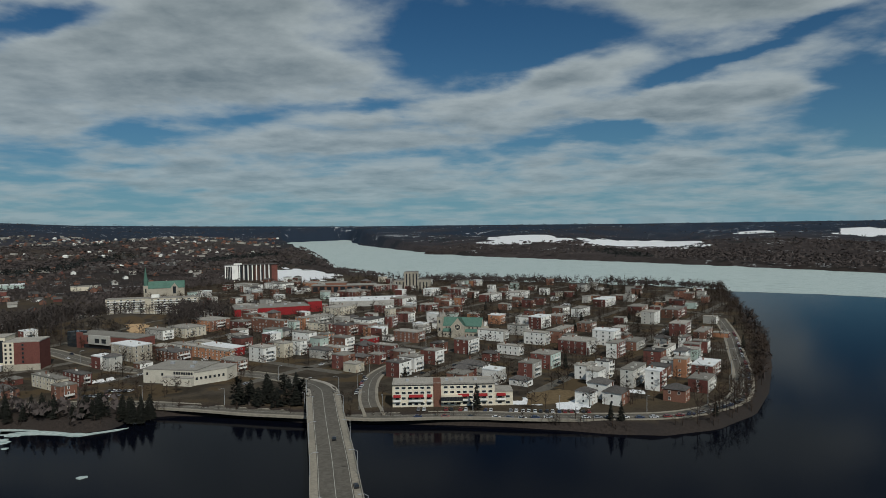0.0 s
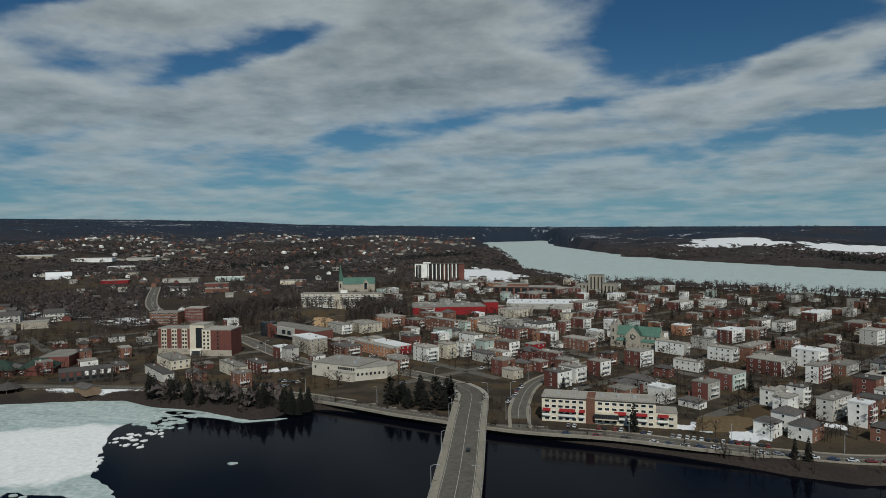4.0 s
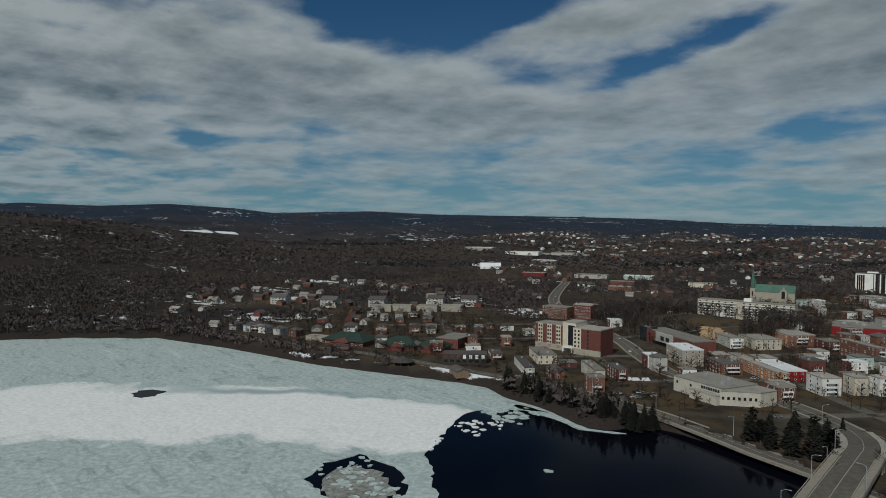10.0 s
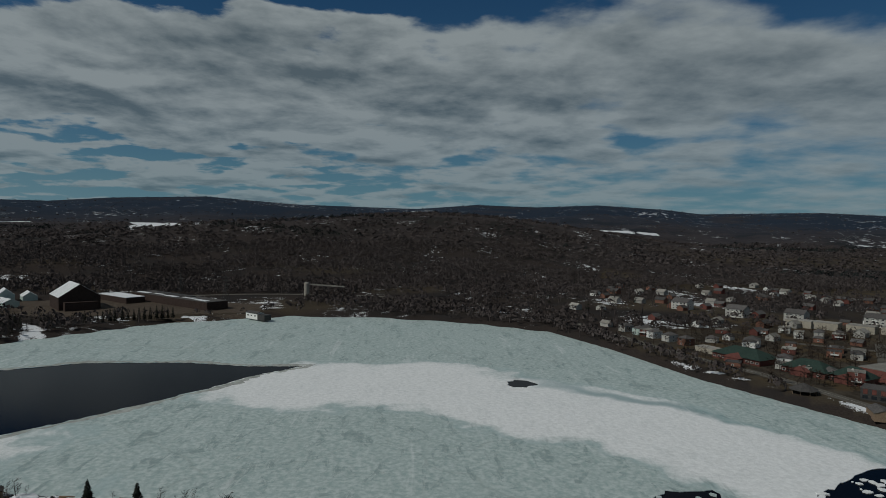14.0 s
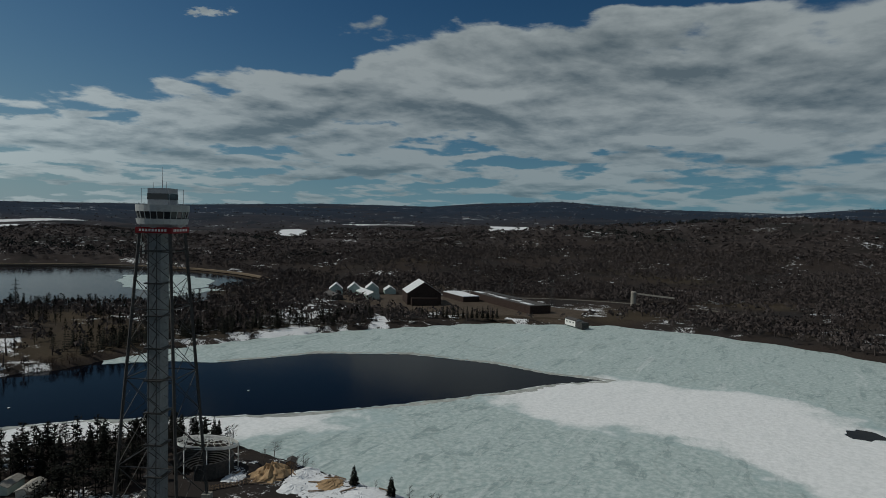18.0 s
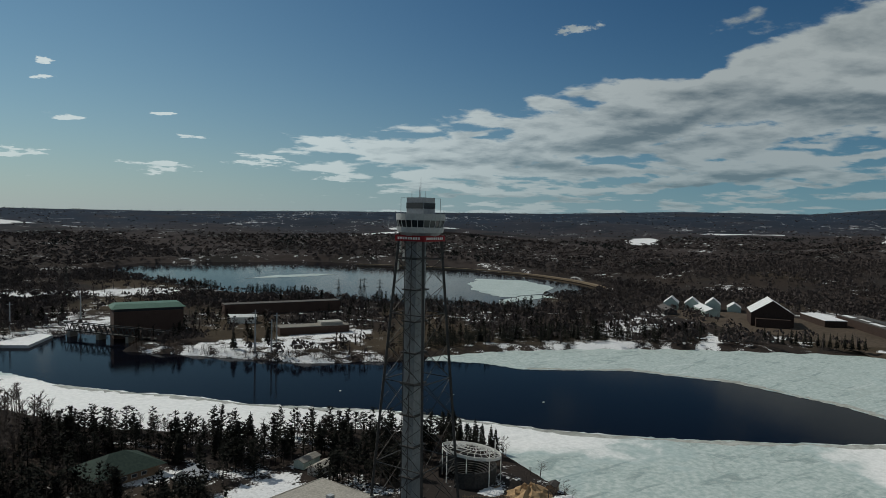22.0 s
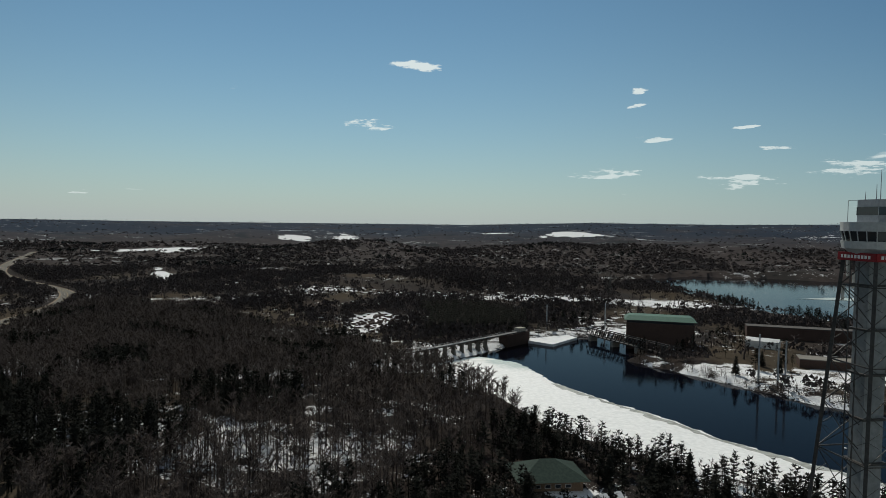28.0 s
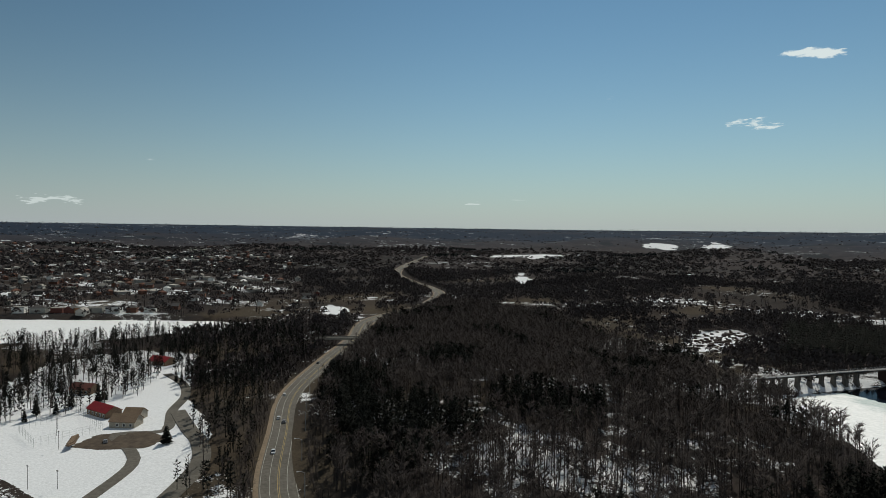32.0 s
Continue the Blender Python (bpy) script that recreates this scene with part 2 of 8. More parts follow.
def ramp_of(t, fac, low, high):
    r = t.nodes.new("ShaderNodeMapRange")
    r.interpolation_type = "SMOOTHSTEP"
    r.inputs["From Min"].default_value, r.inputs["From Max"].default_value = low, high
    t.links.new(fac, r.inputs["Value"])
    return r.outputs[0]


def mix_rgb(t, fac, a, b, blend="MIX"):
    m = t.nodes.new("ShaderNodeMix")
    m.data_type, m.blend_type = "RGBA", blend
    for name, value in (("Factor", fac), ("A", a), ("B", b)):
        socket = m.inputs[name]
        if isinstance(value, (int, float)):
            socket.default_value = value
        elif isinstance(value, tuple):
            socket.default_value = (*value, 1)
        else:
            t.links.new(value, socket)
    return m.outputs["Result"]


def fresh(name, rough=0.8, metal=0.0, spec=0.3):
    m = bpy.data.materials.new(name)
    m.use_nodes = True
    t = m.node_tree
    b = t.nodes["Principled BSDF"]
    b.inputs["Roughness"].default_value, b.inputs["Metallic"].default_value = rough, metal
    b.inputs["Specular IOR Level"].default_value = spec
    return m, t, b


def place_of(t):
    return t.nodes.new("ShaderNodeNewGeometry").outputs["Position"]


def bump_to(t, b, fac, strength, distance=0.1):
    n = t.nodes.new("ShaderNodeBump")
    n.inputs["Strength"].default_value, n.inputs["Distance"].default_value = strength, distance
    t.links.new(fac, n.inputs["Height"])
    t.links.new(n.outputs[0], b.inputs["Normal"])


def surface(name, c1, c2, scale, rough=0.8, metal=0.0, bump=0.25, stain=0.35, vary=0.0, spec=0.12):
    """Two colours mixed by fine grain, with broad stains over them; vary: change from object to object."""
    m, t, b = fresh(name, rough, metal, spec)
    p = place_of(t)
    fine = noise_tex(t, scale, 6, 0.6, p)
    broad = noise_tex(t, scale * 0.09, 3, 0.55, p)
    col = mix_rgb(t, ramp_of(t, fine, 0.3, 0.7), c1, c2)
    dirt = tuple(v * 0.55 for v in c1)
    col = mix_rgb(t, math_node(t, "MULTIPLY", ramp_of(t, broad, 0.45, 0.75), stain), col, dirt)
    if vary:
        rnd = t.nodes.new("ShaderNodeObjectInfo").outputs["Random"]
        hsv = t.nodes.new("ShaderNodeHueSaturation")
        t.links.new(math_node(t, "ADD", math_node(t, "MULTIPLY", rnd, 2 * vary), 1 - vary), hsv.inputs["Value"])
        t.links.new(col, hsv.inputs["Color"])
        col = hsv.outputs[0]
    t.links.new(col, b.inputs["Base Color"])
    bump_to(t, b, fine, bump)
    return m


def ground_material():
    """Bare spring ground: leaf litter, dry grass, asphalt in the streets and old snow, by what grows or stands there;
    distance haze is coloured in towards the skyline.
    """
    m, t, b = fresh("ground_cover", 0.95, 0.0, 0.02)
    p = place_of(t)

    def share(name):
        n = t.nodes.new("ShaderNodeAttribute")
        n.attribute_name = name
        return n.outputs["Fac"]

    fine, mid, broad = noise_tex(t, 0.9, 6, 0.65, p), noise_tex(t, 0.07, 6, 0.6, p), noise_tex(t, 0.012, 4, 0.55, p)
    grass = mix_rgb(t, ramp_of(t, fine, 0.3, 0.7), (0.066, 0.051, 0.031), (0.108, 0.085, 0.052))
    litter = mix_rgb(t, ramp_of(t, fine, 0.3, 0.7), (0.026, 0.021, 0.0185), (0.046, 0.037, 0.032))
    litter = mix_rgb(t, ramp_of(t, broad, 0.4, 0.65), litter, (0.028, 0.025, 0.024))
    paved = mix_rgb(t, ramp_of(t, mid, 0.35, 0.65), (0.026, 0.023, 0.020), (0.064, 0.055, 0.045))
    paved = mix_rgb(t, ramp_of(t, noise_tex(t, 0.035, 4, 0.6, p), 0.5, 0.58), paved, (0.066, 0.048, 0.029))
    snow = mix_rgb(t, ramp_of(t, fine, 0.3, 0.7), (0.56, 0.57, 0.58), (0.71, 0.72, 0.73))
    col = mix_rgb(t, share("wood"), grass, litter)
    col = mix_rgb(t, share("town"), col, paved)
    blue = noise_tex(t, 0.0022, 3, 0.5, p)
    stand = math_node(t, "ADD", math_node(t, "MULTIPLY", mid, 0.55), math_node(t, "MULTIPLY", broad, 0.45))
    canopy = mix_rgb(t, ramp_of(t, stand, 0.38, 0.62), (0.034, 0.029, 0.028), (0.058, 0.049, 0.047))
    belts = noise_tex(t, 0.0045, 5, 0.62, p, 0.6)
    canopy = mix_rgb(t, ramp_of(t, belts, 0.52, 0.60), canopy, (0.024, 0.023, 0.022))
    col = mix_rgb(t, math_node(t, "MULTIPLY", share("far"), math_node(t, "SUBTRACT", 0.95, math_node(t, "MULTIPLY", share("town"), 0.8))), col, canopy)
    # towards the skyline the blue of distance haze is painted into the ground colour
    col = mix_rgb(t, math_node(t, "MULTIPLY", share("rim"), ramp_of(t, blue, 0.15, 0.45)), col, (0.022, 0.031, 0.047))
    drift = math_node(t, "ADD", math_node(t, "MULTIPLY", mid, 0.6), math_node(t, "MULTIPLY", fine, 0.4))
    white = ramp_of(t, math_node(t, "ADD", drift, math_node(t, "MULTIPLY", math_node(t, "SUBTRACT", share("snow"), 0.5), 0.55)), 0.50, 0.55)
    thin = math_node(t, "MULTIPLY", share("far"), ramp_of(t, math_node(t, "ADD", math_node(t, "MULTIPLY", noise_tex(t, 0.03, 6, 0.7, p), 0.6), math_node(t, "MULTIPLY", blue, 0.4)), 0.60, 0.63))
    white = math_node(t, "MAXIMUM", white, math_node(t, "MULTIPLY", thin, 0.8))
    col = mix_rgb(t, white, col, snow)
    t.links.new(col, b.inputs["Base Color"])
    bump_to(t, b, fine, 0.5, 0.4)
    return m


def ice_material():
    """Rotting river ice: white drifted snow, grey-green soaked ice, dark seams."""
    m, t, b = fresh("river_ice", 0.55, 0.0, 0.4)
    p = place_of(t)
    fine, mid = noise_tex(t, 0.35, 7, 0.62, p), noise_tex(t, 0.05, 6, 0.58, p, 0.4)
    squash = t.nodes.new("ShaderNodeMapping")
    squash.inputs["Rotation"].default_value, squash.inputs["Scale"].default_value = (0, 0, radians(-28)), (0.35, 1.0, 1.0)
    t.links.new(p, squash.inputs["Vector"])
    broad = noise_tex(t, 0.011, 3, 0.5, squash.outputs[0], 0.5)
    soaked = mix_rgb(t, ramp_of(t, fine, 0.35, 0.68), (0.30, 0.375, 0.36), (0.48, 0.535, 0.515))
    drift = mix_rgb(t, ramp_of(t, fine, 0.3, 0.7), (0.66, 0.665, 0.655), (0.79, 0.79, 0.78))
    wobble = t.nodes.new("ShaderNodeVectorMath")
    wobble.operation = "ADD"
    swing = t.nodes.new("ShaderNodeTexNoise")
    swing.inputs["Scale"].default_value, swing.inputs["Detail"].default_value = 0.02, 2.5
    t.links.new(p, swing.inputs["Vector"])
    sized = t.nodes.new("ShaderNodeVectorMath")
    sized.operation = "MULTIPLY_ADD"
    sized.inputs[1].default_value, sized.inputs[2].default_value = (54, 54, 0), (18, 18, 0)
    t.links.new(swing.outputs["Color"], sized.inputs[0])
    t.links.new(p, wobble.inputs[0])
    t.links.new(sized.outputs[0], wobble.inputs[1])
    share = None
    for cx, cy, rx, ry, turn in ((-355, 122, 95, 62, 100), (-305, 225, 95, 56, 58), (-230, 296, 100, 44, 30), (-85, -180, 230, 60, -43), (700, -70, 260, 120, 38)):
        e = t.nodes.new("ShaderNodeMapping")
        e.vector_type = "TEXTURE"
        e.inputs["Location"].default_value, e.inputs["Rotation"].default_value, e.inputs["Scale"].default_value = (cx, cy, 0), (0, 0, radians(turn)), (rx, ry, 1000)
        t.links.new(wobble.outputs[0], e.inputs["Vector"])
        far = t.nodes.new("ShaderNodeVectorMath")
        far.operation = "LENGTH"
        t.links.new(e.outputs[0], far.inputs[0])
        one = ramp_of(t, far.outputs["Value"], 1.3, 0.7)
        share = one if share is None else math_node(t, "MAXIMUM", share, one)
    wet = math_node(t, "ADD", math_node(t, "MULTIPLY", broad, 0.5), math_node(t, "MULTIPLY", mid, 0.5))
    fac = ramp_of(t, math_node(t, "ADD", wet, math_node(t, "MULTIPLY", math_node(t, "SUBTRACT", share, 0.5), 0.5)), 0.30, 0.66)
    col = mix_rgb(t, fac, soaked, drift)
    # a half-thawed lead runs from the broken floes into the field
    lead = t.nodes.new("ShaderNodeMapping")
    lead.vector_type = "TEXTURE"
    lead.inputs["Location"].default_value, lead.inputs["Rotation"].default_value, lead.inputs["Scale"].default_value = (-318, 280, 0), (0, 0, radians(46)), (72, 7, 1000)
    t.links.new(wobble.outputs[0], lead.inputs["Vector"])
    thaw = t.nodes.new("ShaderNodeVectorMath")
    thaw.operation = "LENGTH"
    t.links.new(lead.outputs[0], thaw.inputs[0])
    col = mix_rgb(t, math_node(t, "MULTIPLY", ramp_of(t, thaw.outputs["Value"], 1.5, 0.3), 0.75), col, (0.17, 0.27, 0.28))
    plain = math_node(t, "SUBTRACT", 1.0, math_node(t, "MULTIPLY", fac, 0.85))
    margin = math_node(t, "MULTIPLY", ramp_of(t, fac, 0.0, 0.22), math_node(t, "SUBTRACT", 1.0, ramp_of(t, fac, 0.22, 0.6)))
    col = mix_rgb(t, math_node(t, "MULTIPLY", margin, 0.45), col, (0.24, 0.35, 0.35))
    crack = t.nodes.new("ShaderNodeTexVoronoi")
    crack.feature = "DISTANCE_TO_EDGE"
    crack.inputs["Scale"].default_value = 0.009
    t.links.new(wobble.outputs[0], crack.inputs["Vector"])
    col = mix_rgb(t, math_node(t, "MULTIPLY", ramp_of(t, crack.outputs["Distance"], 0.008, 0.003), math_node(t, "MULTIPLY", plain, 0.25)), col, (0.22, 0.25, 0.23))
    speck = noise_tex(t, 0.11, 9, 0.72, squash.outputs[0], 0.8)
    col = mix_rgb(t, math_node(t, "MULTIPLY", ramp_of(t, speck, 0.53, 0.62), math_node(t, "MULTIPLY", plain, 0.55)), col, (0.16, 0.215, 0.21))
    stretch = t.nodes.new("ShaderNodeMapping")
    stretch.inputs["Rotation"].default_value, stretch.inputs["Scale"].default_value = (0, 0, radians(-35)), (0.12, 1.0, 1.0)
    t.links.new(p, stretch.inputs["Vector"])
    line = noise_tex(t, 0.13, 6, 0.62, stretch.outputs[0], 0.7)
    col = mix_rgb(t, math_node(t, "MULTIPLY", ramp_of(t, line, 0.55, 0.72), math_node(t, "MULTIPLY", plain, 0.55)), col, (0.36, 0.42, 0.40))
    col = mix_rgb(t, math_node(t, "MULTIPLY", ramp_of(t, line, 0.42, 0.28), 0.4), col, (0.72, 0.73, 0.72))
    seam = noise_tex(t, 0.03, 8, 0.7, squash.outputs[0], 1.6)
    col = mix_rgb(t, math_node(t, "MULTIPLY", ramp_of(t, seam, 0.66, 0.72), 0.55), col, (0.20, 0.17, 0.11))
    t.links.new(col, b.inputs["Base Color"])
    bump_to(t, b, math_node(t, "ADD", fine, mid), 0.6, 0.5)
    return m


def water_material():
    m, t, b = fresh("open_water", 0.05, 0.0, 0.05)
    b.inputs["Base Color"].default_value = (0.0022, 0.0028, 0.0055, 1)
    b.inputs["IOR"].default_value = 1.33
    p = place_of(t)
    bump_to(t, b, noise_tex(t, 0.7, 3, 0.55, p), 0.10, 0.3)
    return m


WET_ICE = surface("wet_ice_rim", (0.25, 0.255, 0.225), (0.42, 0.43, 0.40), 0.25, 0.5, stain=0.6)
SLUSH = surface("dirty_slush", (0.13, 0.135, 0.12), (0.30, 0.31, 0.285), 0.5, 0.6, stain=0.6)
GROUND, ICE, WATER = ground_material(), ice_material(), water_material()
ASPHALT = surface("worn_asphalt", (0.082, 0.075, 0.063), (0.125, 0.114, 0.096), 0.6, 0.9, bump=0.1)
CONCRETE = surface("weathered_concrete", (0.26, 0.24, 0.205), (0.35, 0.325, 0.28), 0.8, 0.9)
PAINT = surface("road_paint", (0.30, 0.29, 0.26), (0.42, 0.41, 0.37), 3.0, 0.7, bump=0.05)
BRICK = surface("red_brick", (0.115, 0.045, 0.037), (0.165, 0.066, 0.054), 2.5, 0.9, vary=0.25)
BRICK_DARK = surface("brown_brick", (0.14, 0.07, 0.05), (0.20, 0.10, 0.07), 2.5, 0.9, vary=0.25)
ORANGE = surface("orange_brick", (0.33, 0.16, 0.09), (0.42, 0.21, 0.12), 2.5, 0.9, vary=0.2)
WHITE = surface("white_siding", (0.66, 0.65, 0.61), (0.77, 0.76, 0.72), 1.5, 0.7, vary=0.1)
CREAM = surface("cream_stucco", (0.50, 0.45, 0.35), (0.60, 0.545, 0.44), 1.5, 0.85, vary=0.15)
GREY = surface("grey_siding", (0.34, 0.33, 0.30), (0.44, 0.425, 0.385), 1.5, 0.8, vary=0.25)
STONE = surface("buff_stone", (0.30, 0.27, 0.215), (0.39, 0.355, 0.29), 1.5, 0.9)
TEAL = surface("pale_green_siding", (0.36, 0.44, 0.40), (0.44, 0.52, 0.47), 1.5, 0.8)
ROOF_PALE = surface("gravel_roof", (0.19, 0.178, 0.157), (0.29, 0.274, 0.242), 1.2, 0.95, vary=0.35)
ROOF_DARK = surface("tar_roof", (0.06, 0.058, 0.055), (0.11, 0.10, 0.095), 1.2, 0.9, vary=0.3)
ROOF_WHITE = surface("white_membrane_roof", (0.55, 0.56, 0.56), (0.66, 0.67, 0.67), 0.8, 0.8)
COPPER = surface("green_copper_roof", (0.062, 0.125, 0.098), (0.095, 0.17, 0.135), 0.8, 0.7)
GREEN_ROOF = surface("dark_green_shingles", (0.022, 0.038, 0.031), (0.036, 0.056, 0.046), 1.0, 0.85)
RED_METAL = surface("red_metal_cladding", (0.20, 0.017, 0.02), (0.26, 0.025, 0.027), 0.8, 0.5)
STEEL = surface("grey_steel", (0.30, 0.31, 0.32), (0.38, 0.39, 0.40), 1.2, 0.6, 0.2)
DARK_STEEL = surface("dark_lattice_steel", (0.05, 0.05, 0.05), (0.085, 0.08, 0.075), 1.2, 0.6, 0.4)
WOOD = surface("weathered_timber", (0.16, 0.11, 0.075), (0.25, 0.18, 0.12), 2.0, 0.85)
BARK = surface("grey_brown_bark", (0.048, 0.040, 0.037), (0.090, 0.076, 0.069), 2.0, 0.95, stain=0.2, spec=0.02)
TWIG = surface("bare_twigs", (0.034, 0.025, 0.020), (0.064, 0.048, 0.038), 1.0, 0.95, stain=0.2, spec=0.02)
FAR_NEEDLES = surface("far_conifer_crowns", (0.016, 0.018, 0.018), (0.030, 0.033, 0.031), 0.05, 0.95, stain=0.4, spec=0.02)
WOODS = surface("far_bare_crowns", (0.052, 0.0435, 0.041), (0.086, 0.072, 0.068), 0.05, 0.95, stain=0.5, spec=0.02)
NEEDLES = surface("dark_conifer_needles", (0.010, 0.0105, 0.0088), (0.022, 0.023, 0.019), 0.8, 0.9, stain=0.2, spec=0.03)
SNOW = surface("old_snow", (0.60, 0.61, 0.62), (0.73, 0.74, 0.75), 0.6, 0.7, bump=0.4, stain=0.12)
SAND = surface("raw_sand_bank", (0.30, 0.20, 0.11), (0.40, 0.28, 0.16), 0.6, 0.95)
GLASS, _t, _b = fresh("dark_window_glass", 0.08, 0.0, 0.6)
_b.inputs["Base Color"].default_value = (0.02, 0.024, 0.028, 1)
WORKS_BRICK = surface("dark_works_brick", (0.055, 0.036, 0.030), (0.085, 0.057, 0.047), 1.5, 0.9)
SOOT = surface("sooty_brick", (0.035, 0.024, 0.02), (0.06, 0.042, 0.035), 1.5, 0.9)

# ---- mesh helpers ----


class Geo:
    """Collects the corners and faces of one mesh."""

    def __init__(self):
        self.v, self.f = [], []

    def add(self, verts, faces):
        n = len(self.v)
        self.v += [tuple(p) for p in verts]
        self.f += [tuple(n + i for i in face) for face in faces]
        return self

    def box(self, x0, y0, z0, x1, y1, z1):
        return self.add([(x, y, z) for z in (z0, z1) for y in (y0, y1) for x in (x0, x1)],
                        [(0, 2, 3, 1), (4, 5, 7, 6), (0, 1, 5, 4), (2, 6, 7, 3), (0, 4, 6, 2), (1, 3, 7, 5)])

    def cyl(self, x, y, z0, z1, r0, r1=None, n=8):
        r1 = r0 if r1 is None else r1
        ring = [(math.cos(2 * math.pi * k / n), math.sin(2 * math.pi * k / n)) for k in range(n)]
        return self.add([(x + r0 * a, y + r0 * b, z0) for a, b in ring] + [(x + r1 * a, y + r1 * b, z1) for a, b in ring],
                        [(k, (k + 1) % n, n + (k + 1) % n, n + k) for k in range(n)] + [tuple(range(n - 1, -1, -1)), tuple(range(n, 2 * n))])

    def slab(self, outline, z0, z1):
        n = len(outline)
        return self.add([(x, y, z0) for x, y in outline] + [(x, y, z1) for x, y in outline],
                        [(k, (k + 1) % n, n + (k + 1) % n, n + k) for k in range(n)] + [tuple(range(n - 1, -1, -1)), tuple(range(n, 2 * n))])

    def beam(self, p, q, w, h=None):
        p, q = Vector(p), Vector(q)
        d = (q - p).normalized()
        side = d.cross(Vector((0, 0, 1)))
        side = side.normalized() if side.length > 1e-3 else Vector((1, 0, 0))
        up = side.cross(d)
        s, u = side * w / 2, up * (h or w) / 2
        return self.add([p - s - u, p + s - u, p + s + u, p - s + u, q - s - u, q + s - u, q + s + u, q - s + u],
                        [(0, 3, 2, 1), (4, 5, 6, 7), (0, 1, 5, 4), (1, 2, 6, 5), (2, 3, 7, 6), (3, 0, 4, 7)])

    def gable(self, x0, y0, x1, y1, z0, z1, over=0.4, thick=0.25):
        """A pitched roof with its ridge along x: two sloping slabs and the two gable walls."""
        ym = (y0 + y1) / 2
        drop = over * (z1 - z0) / (ym - y0)
        for ya, yb in ((y0 - over, ym), (y1 + over, ym)):
            a, b = (x0 - over, x1 + over) if ya < yb else (x1 + over, x0 - over)
            self.add([(a, ya, z0 - drop), (b, ya, z0 - drop), (b, yb, z1), (a, yb, z1),
                      (a, ya, z0 - drop + thick), (b, ya, z0 - drop + thick), (b, yb, z1 + thick), (a, yb, z1 + thick)],
                     [(0, 3, 2, 1), (4, 5, 6, 7), (0, 1, 5, 4), (1, 2, 6, 5), (2, 3, 7, 6), (3, 0, 4, 7)])
        return self

    def hip(self, x0, y0, x1, y1, z0, z1, over=0.5):
        x0, y0, x1, y1 = x0 - over, y0 - over, x1 + over, y1 + over
        d = min(x1 - x0, y1 - y0) / 2
        if x1 - x0 > y1 - y0:
            ridge = [(x0 + d, (y0 + y1) / 2, z1), (x1 - d, (y0 + y1) / 2, z1)]
            faces = [(0, 1, 5, 4), (1, 2, 5), (2, 3, 4, 5), (3, 0, 4)]
        else:
            ridge = [((x0 + x1) / 2, y0 + d, z1), ((x0 + x1) / 2, y1 - d, z1)]
            faces = [(0, 1, 4), (1, 2, 5, 4), (2, 3, 5), (3, 0, 4, 5)]
        return self.add([(x0, y0, z0), (x1, y0, z0), (x1, y1, z0), (x0, y1, z0)] + ridge, faces + [(3, 2, 1, 0)])

    def mesh(self, name, material):
        me = bpy.data.meshes.new(name)
        me.from_pydata(self.v, [], self.f)
        me.materials.append(material)
        return me


def part(name, geo, material, parent, label="", at=None):
    ob = new(name, geo if isinstance(geo, bpy.types.Mesh) else geo.mesh(name, material))
    ob.parent = parent
    if at is not None:
        ob.matrix_basis = at
    if label:
        ob["label"] = label
    return ob


def thing(name, label, category, group="", at=None, kind=""):
    ob = new(name)
    ob.empty_display_size = 0.5
    if at is not None:
        ob.matrix_basis = at
    return tagged(ob, label, category, group, kind)


def mesh_of(name, verts, faces, material):
    """A mesh from arrays of corners and of three-cornered or four-cornered faces."""
    verts, faces = np.asarray(verts, np.float32), np.asarray(faces, np.int32)
    me = bpy.data.meshes.new(name)
    k = faces.shape[1]
    me.vertices.add(len(verts))
    me.vertices.foreach_set("co", verts.ravel())
    me.loops.add(faces.size)
    me.loops.foreach_set("vertex_index", faces.ravel())
    me.polygons.add(len(faces))
    me.polygons.foreach_set("loop_start", np.arange(0, faces.size, k, dtype=np.int32))
    me.update(calc_edges=True)
    me.materials.append(material)
    return me


# ---- the plan of the land: water outlines, slopes and what covers the ground ----
HUB = np.array([0.0, 80.0])
TOWN_SHORE = [(377, 980), (338, 840), (292, 678), (257, 569), (219, 481), (185, 410), (158, 365), (128, 339), (100, 330), (73, 333), (52, 340),
              (25, 346), (-4, 350), (-33, 353), (-55, 354), (-81, 356), (-105, 365), (-134, 370), (-156, 372), (-177, 369), (-181, 348), (-195, 340),
              (-215, 346), (-236, 349), (-261, 347), (-287, 355)]
WEST_SHORE = [(-308, 349), (-345, 331), (-415, 298), (-522, 267), (-604, 234), (-656, 162), (-686, 71), (-692, -27), (-657, -92), (-625, -145),
              (-516, -226), (-441, -263), (-373, -287), (-312, -294), (-273, -294), (-216, -317), (-196, -336), (-146, -387), (-107, -419), (-126, -458),
              (-113, -513), (-85, -535), (-69, -529), (-40, -500), (-25, -485)]
DAM_LINE = [(-22, -478), (20, -391), (56, -333)]
NEAR_SHORE = [(40, -345), (22, -328), (-8, -298), (-32, -265), (-65, -215), (-91, -195), (-114, -183), (-141, -167), (-180, -150), (-213, -120),
              (-222, -85), (-216, -38), (-212, 0), (-205, 44), (-150, 95), (-90, 125), (0, 60), (60, 30), (140, 60), (400, 40), (900, 160)]
RIVER_FAR = [(2600, 200), (1500, 700), (1000, 1000), (777, 1257), (597, 1488), (406, 1705), (35, 2097), (-140, 2435), (-463, 3300), (-686, 4377), (-1006, 3924)]
RIVER_NEAR = [(-818, 3137), (-493, 2246), (-264, 1513), (-114, 1249), (39, 1190), (177, 1136), (296, 1060)]
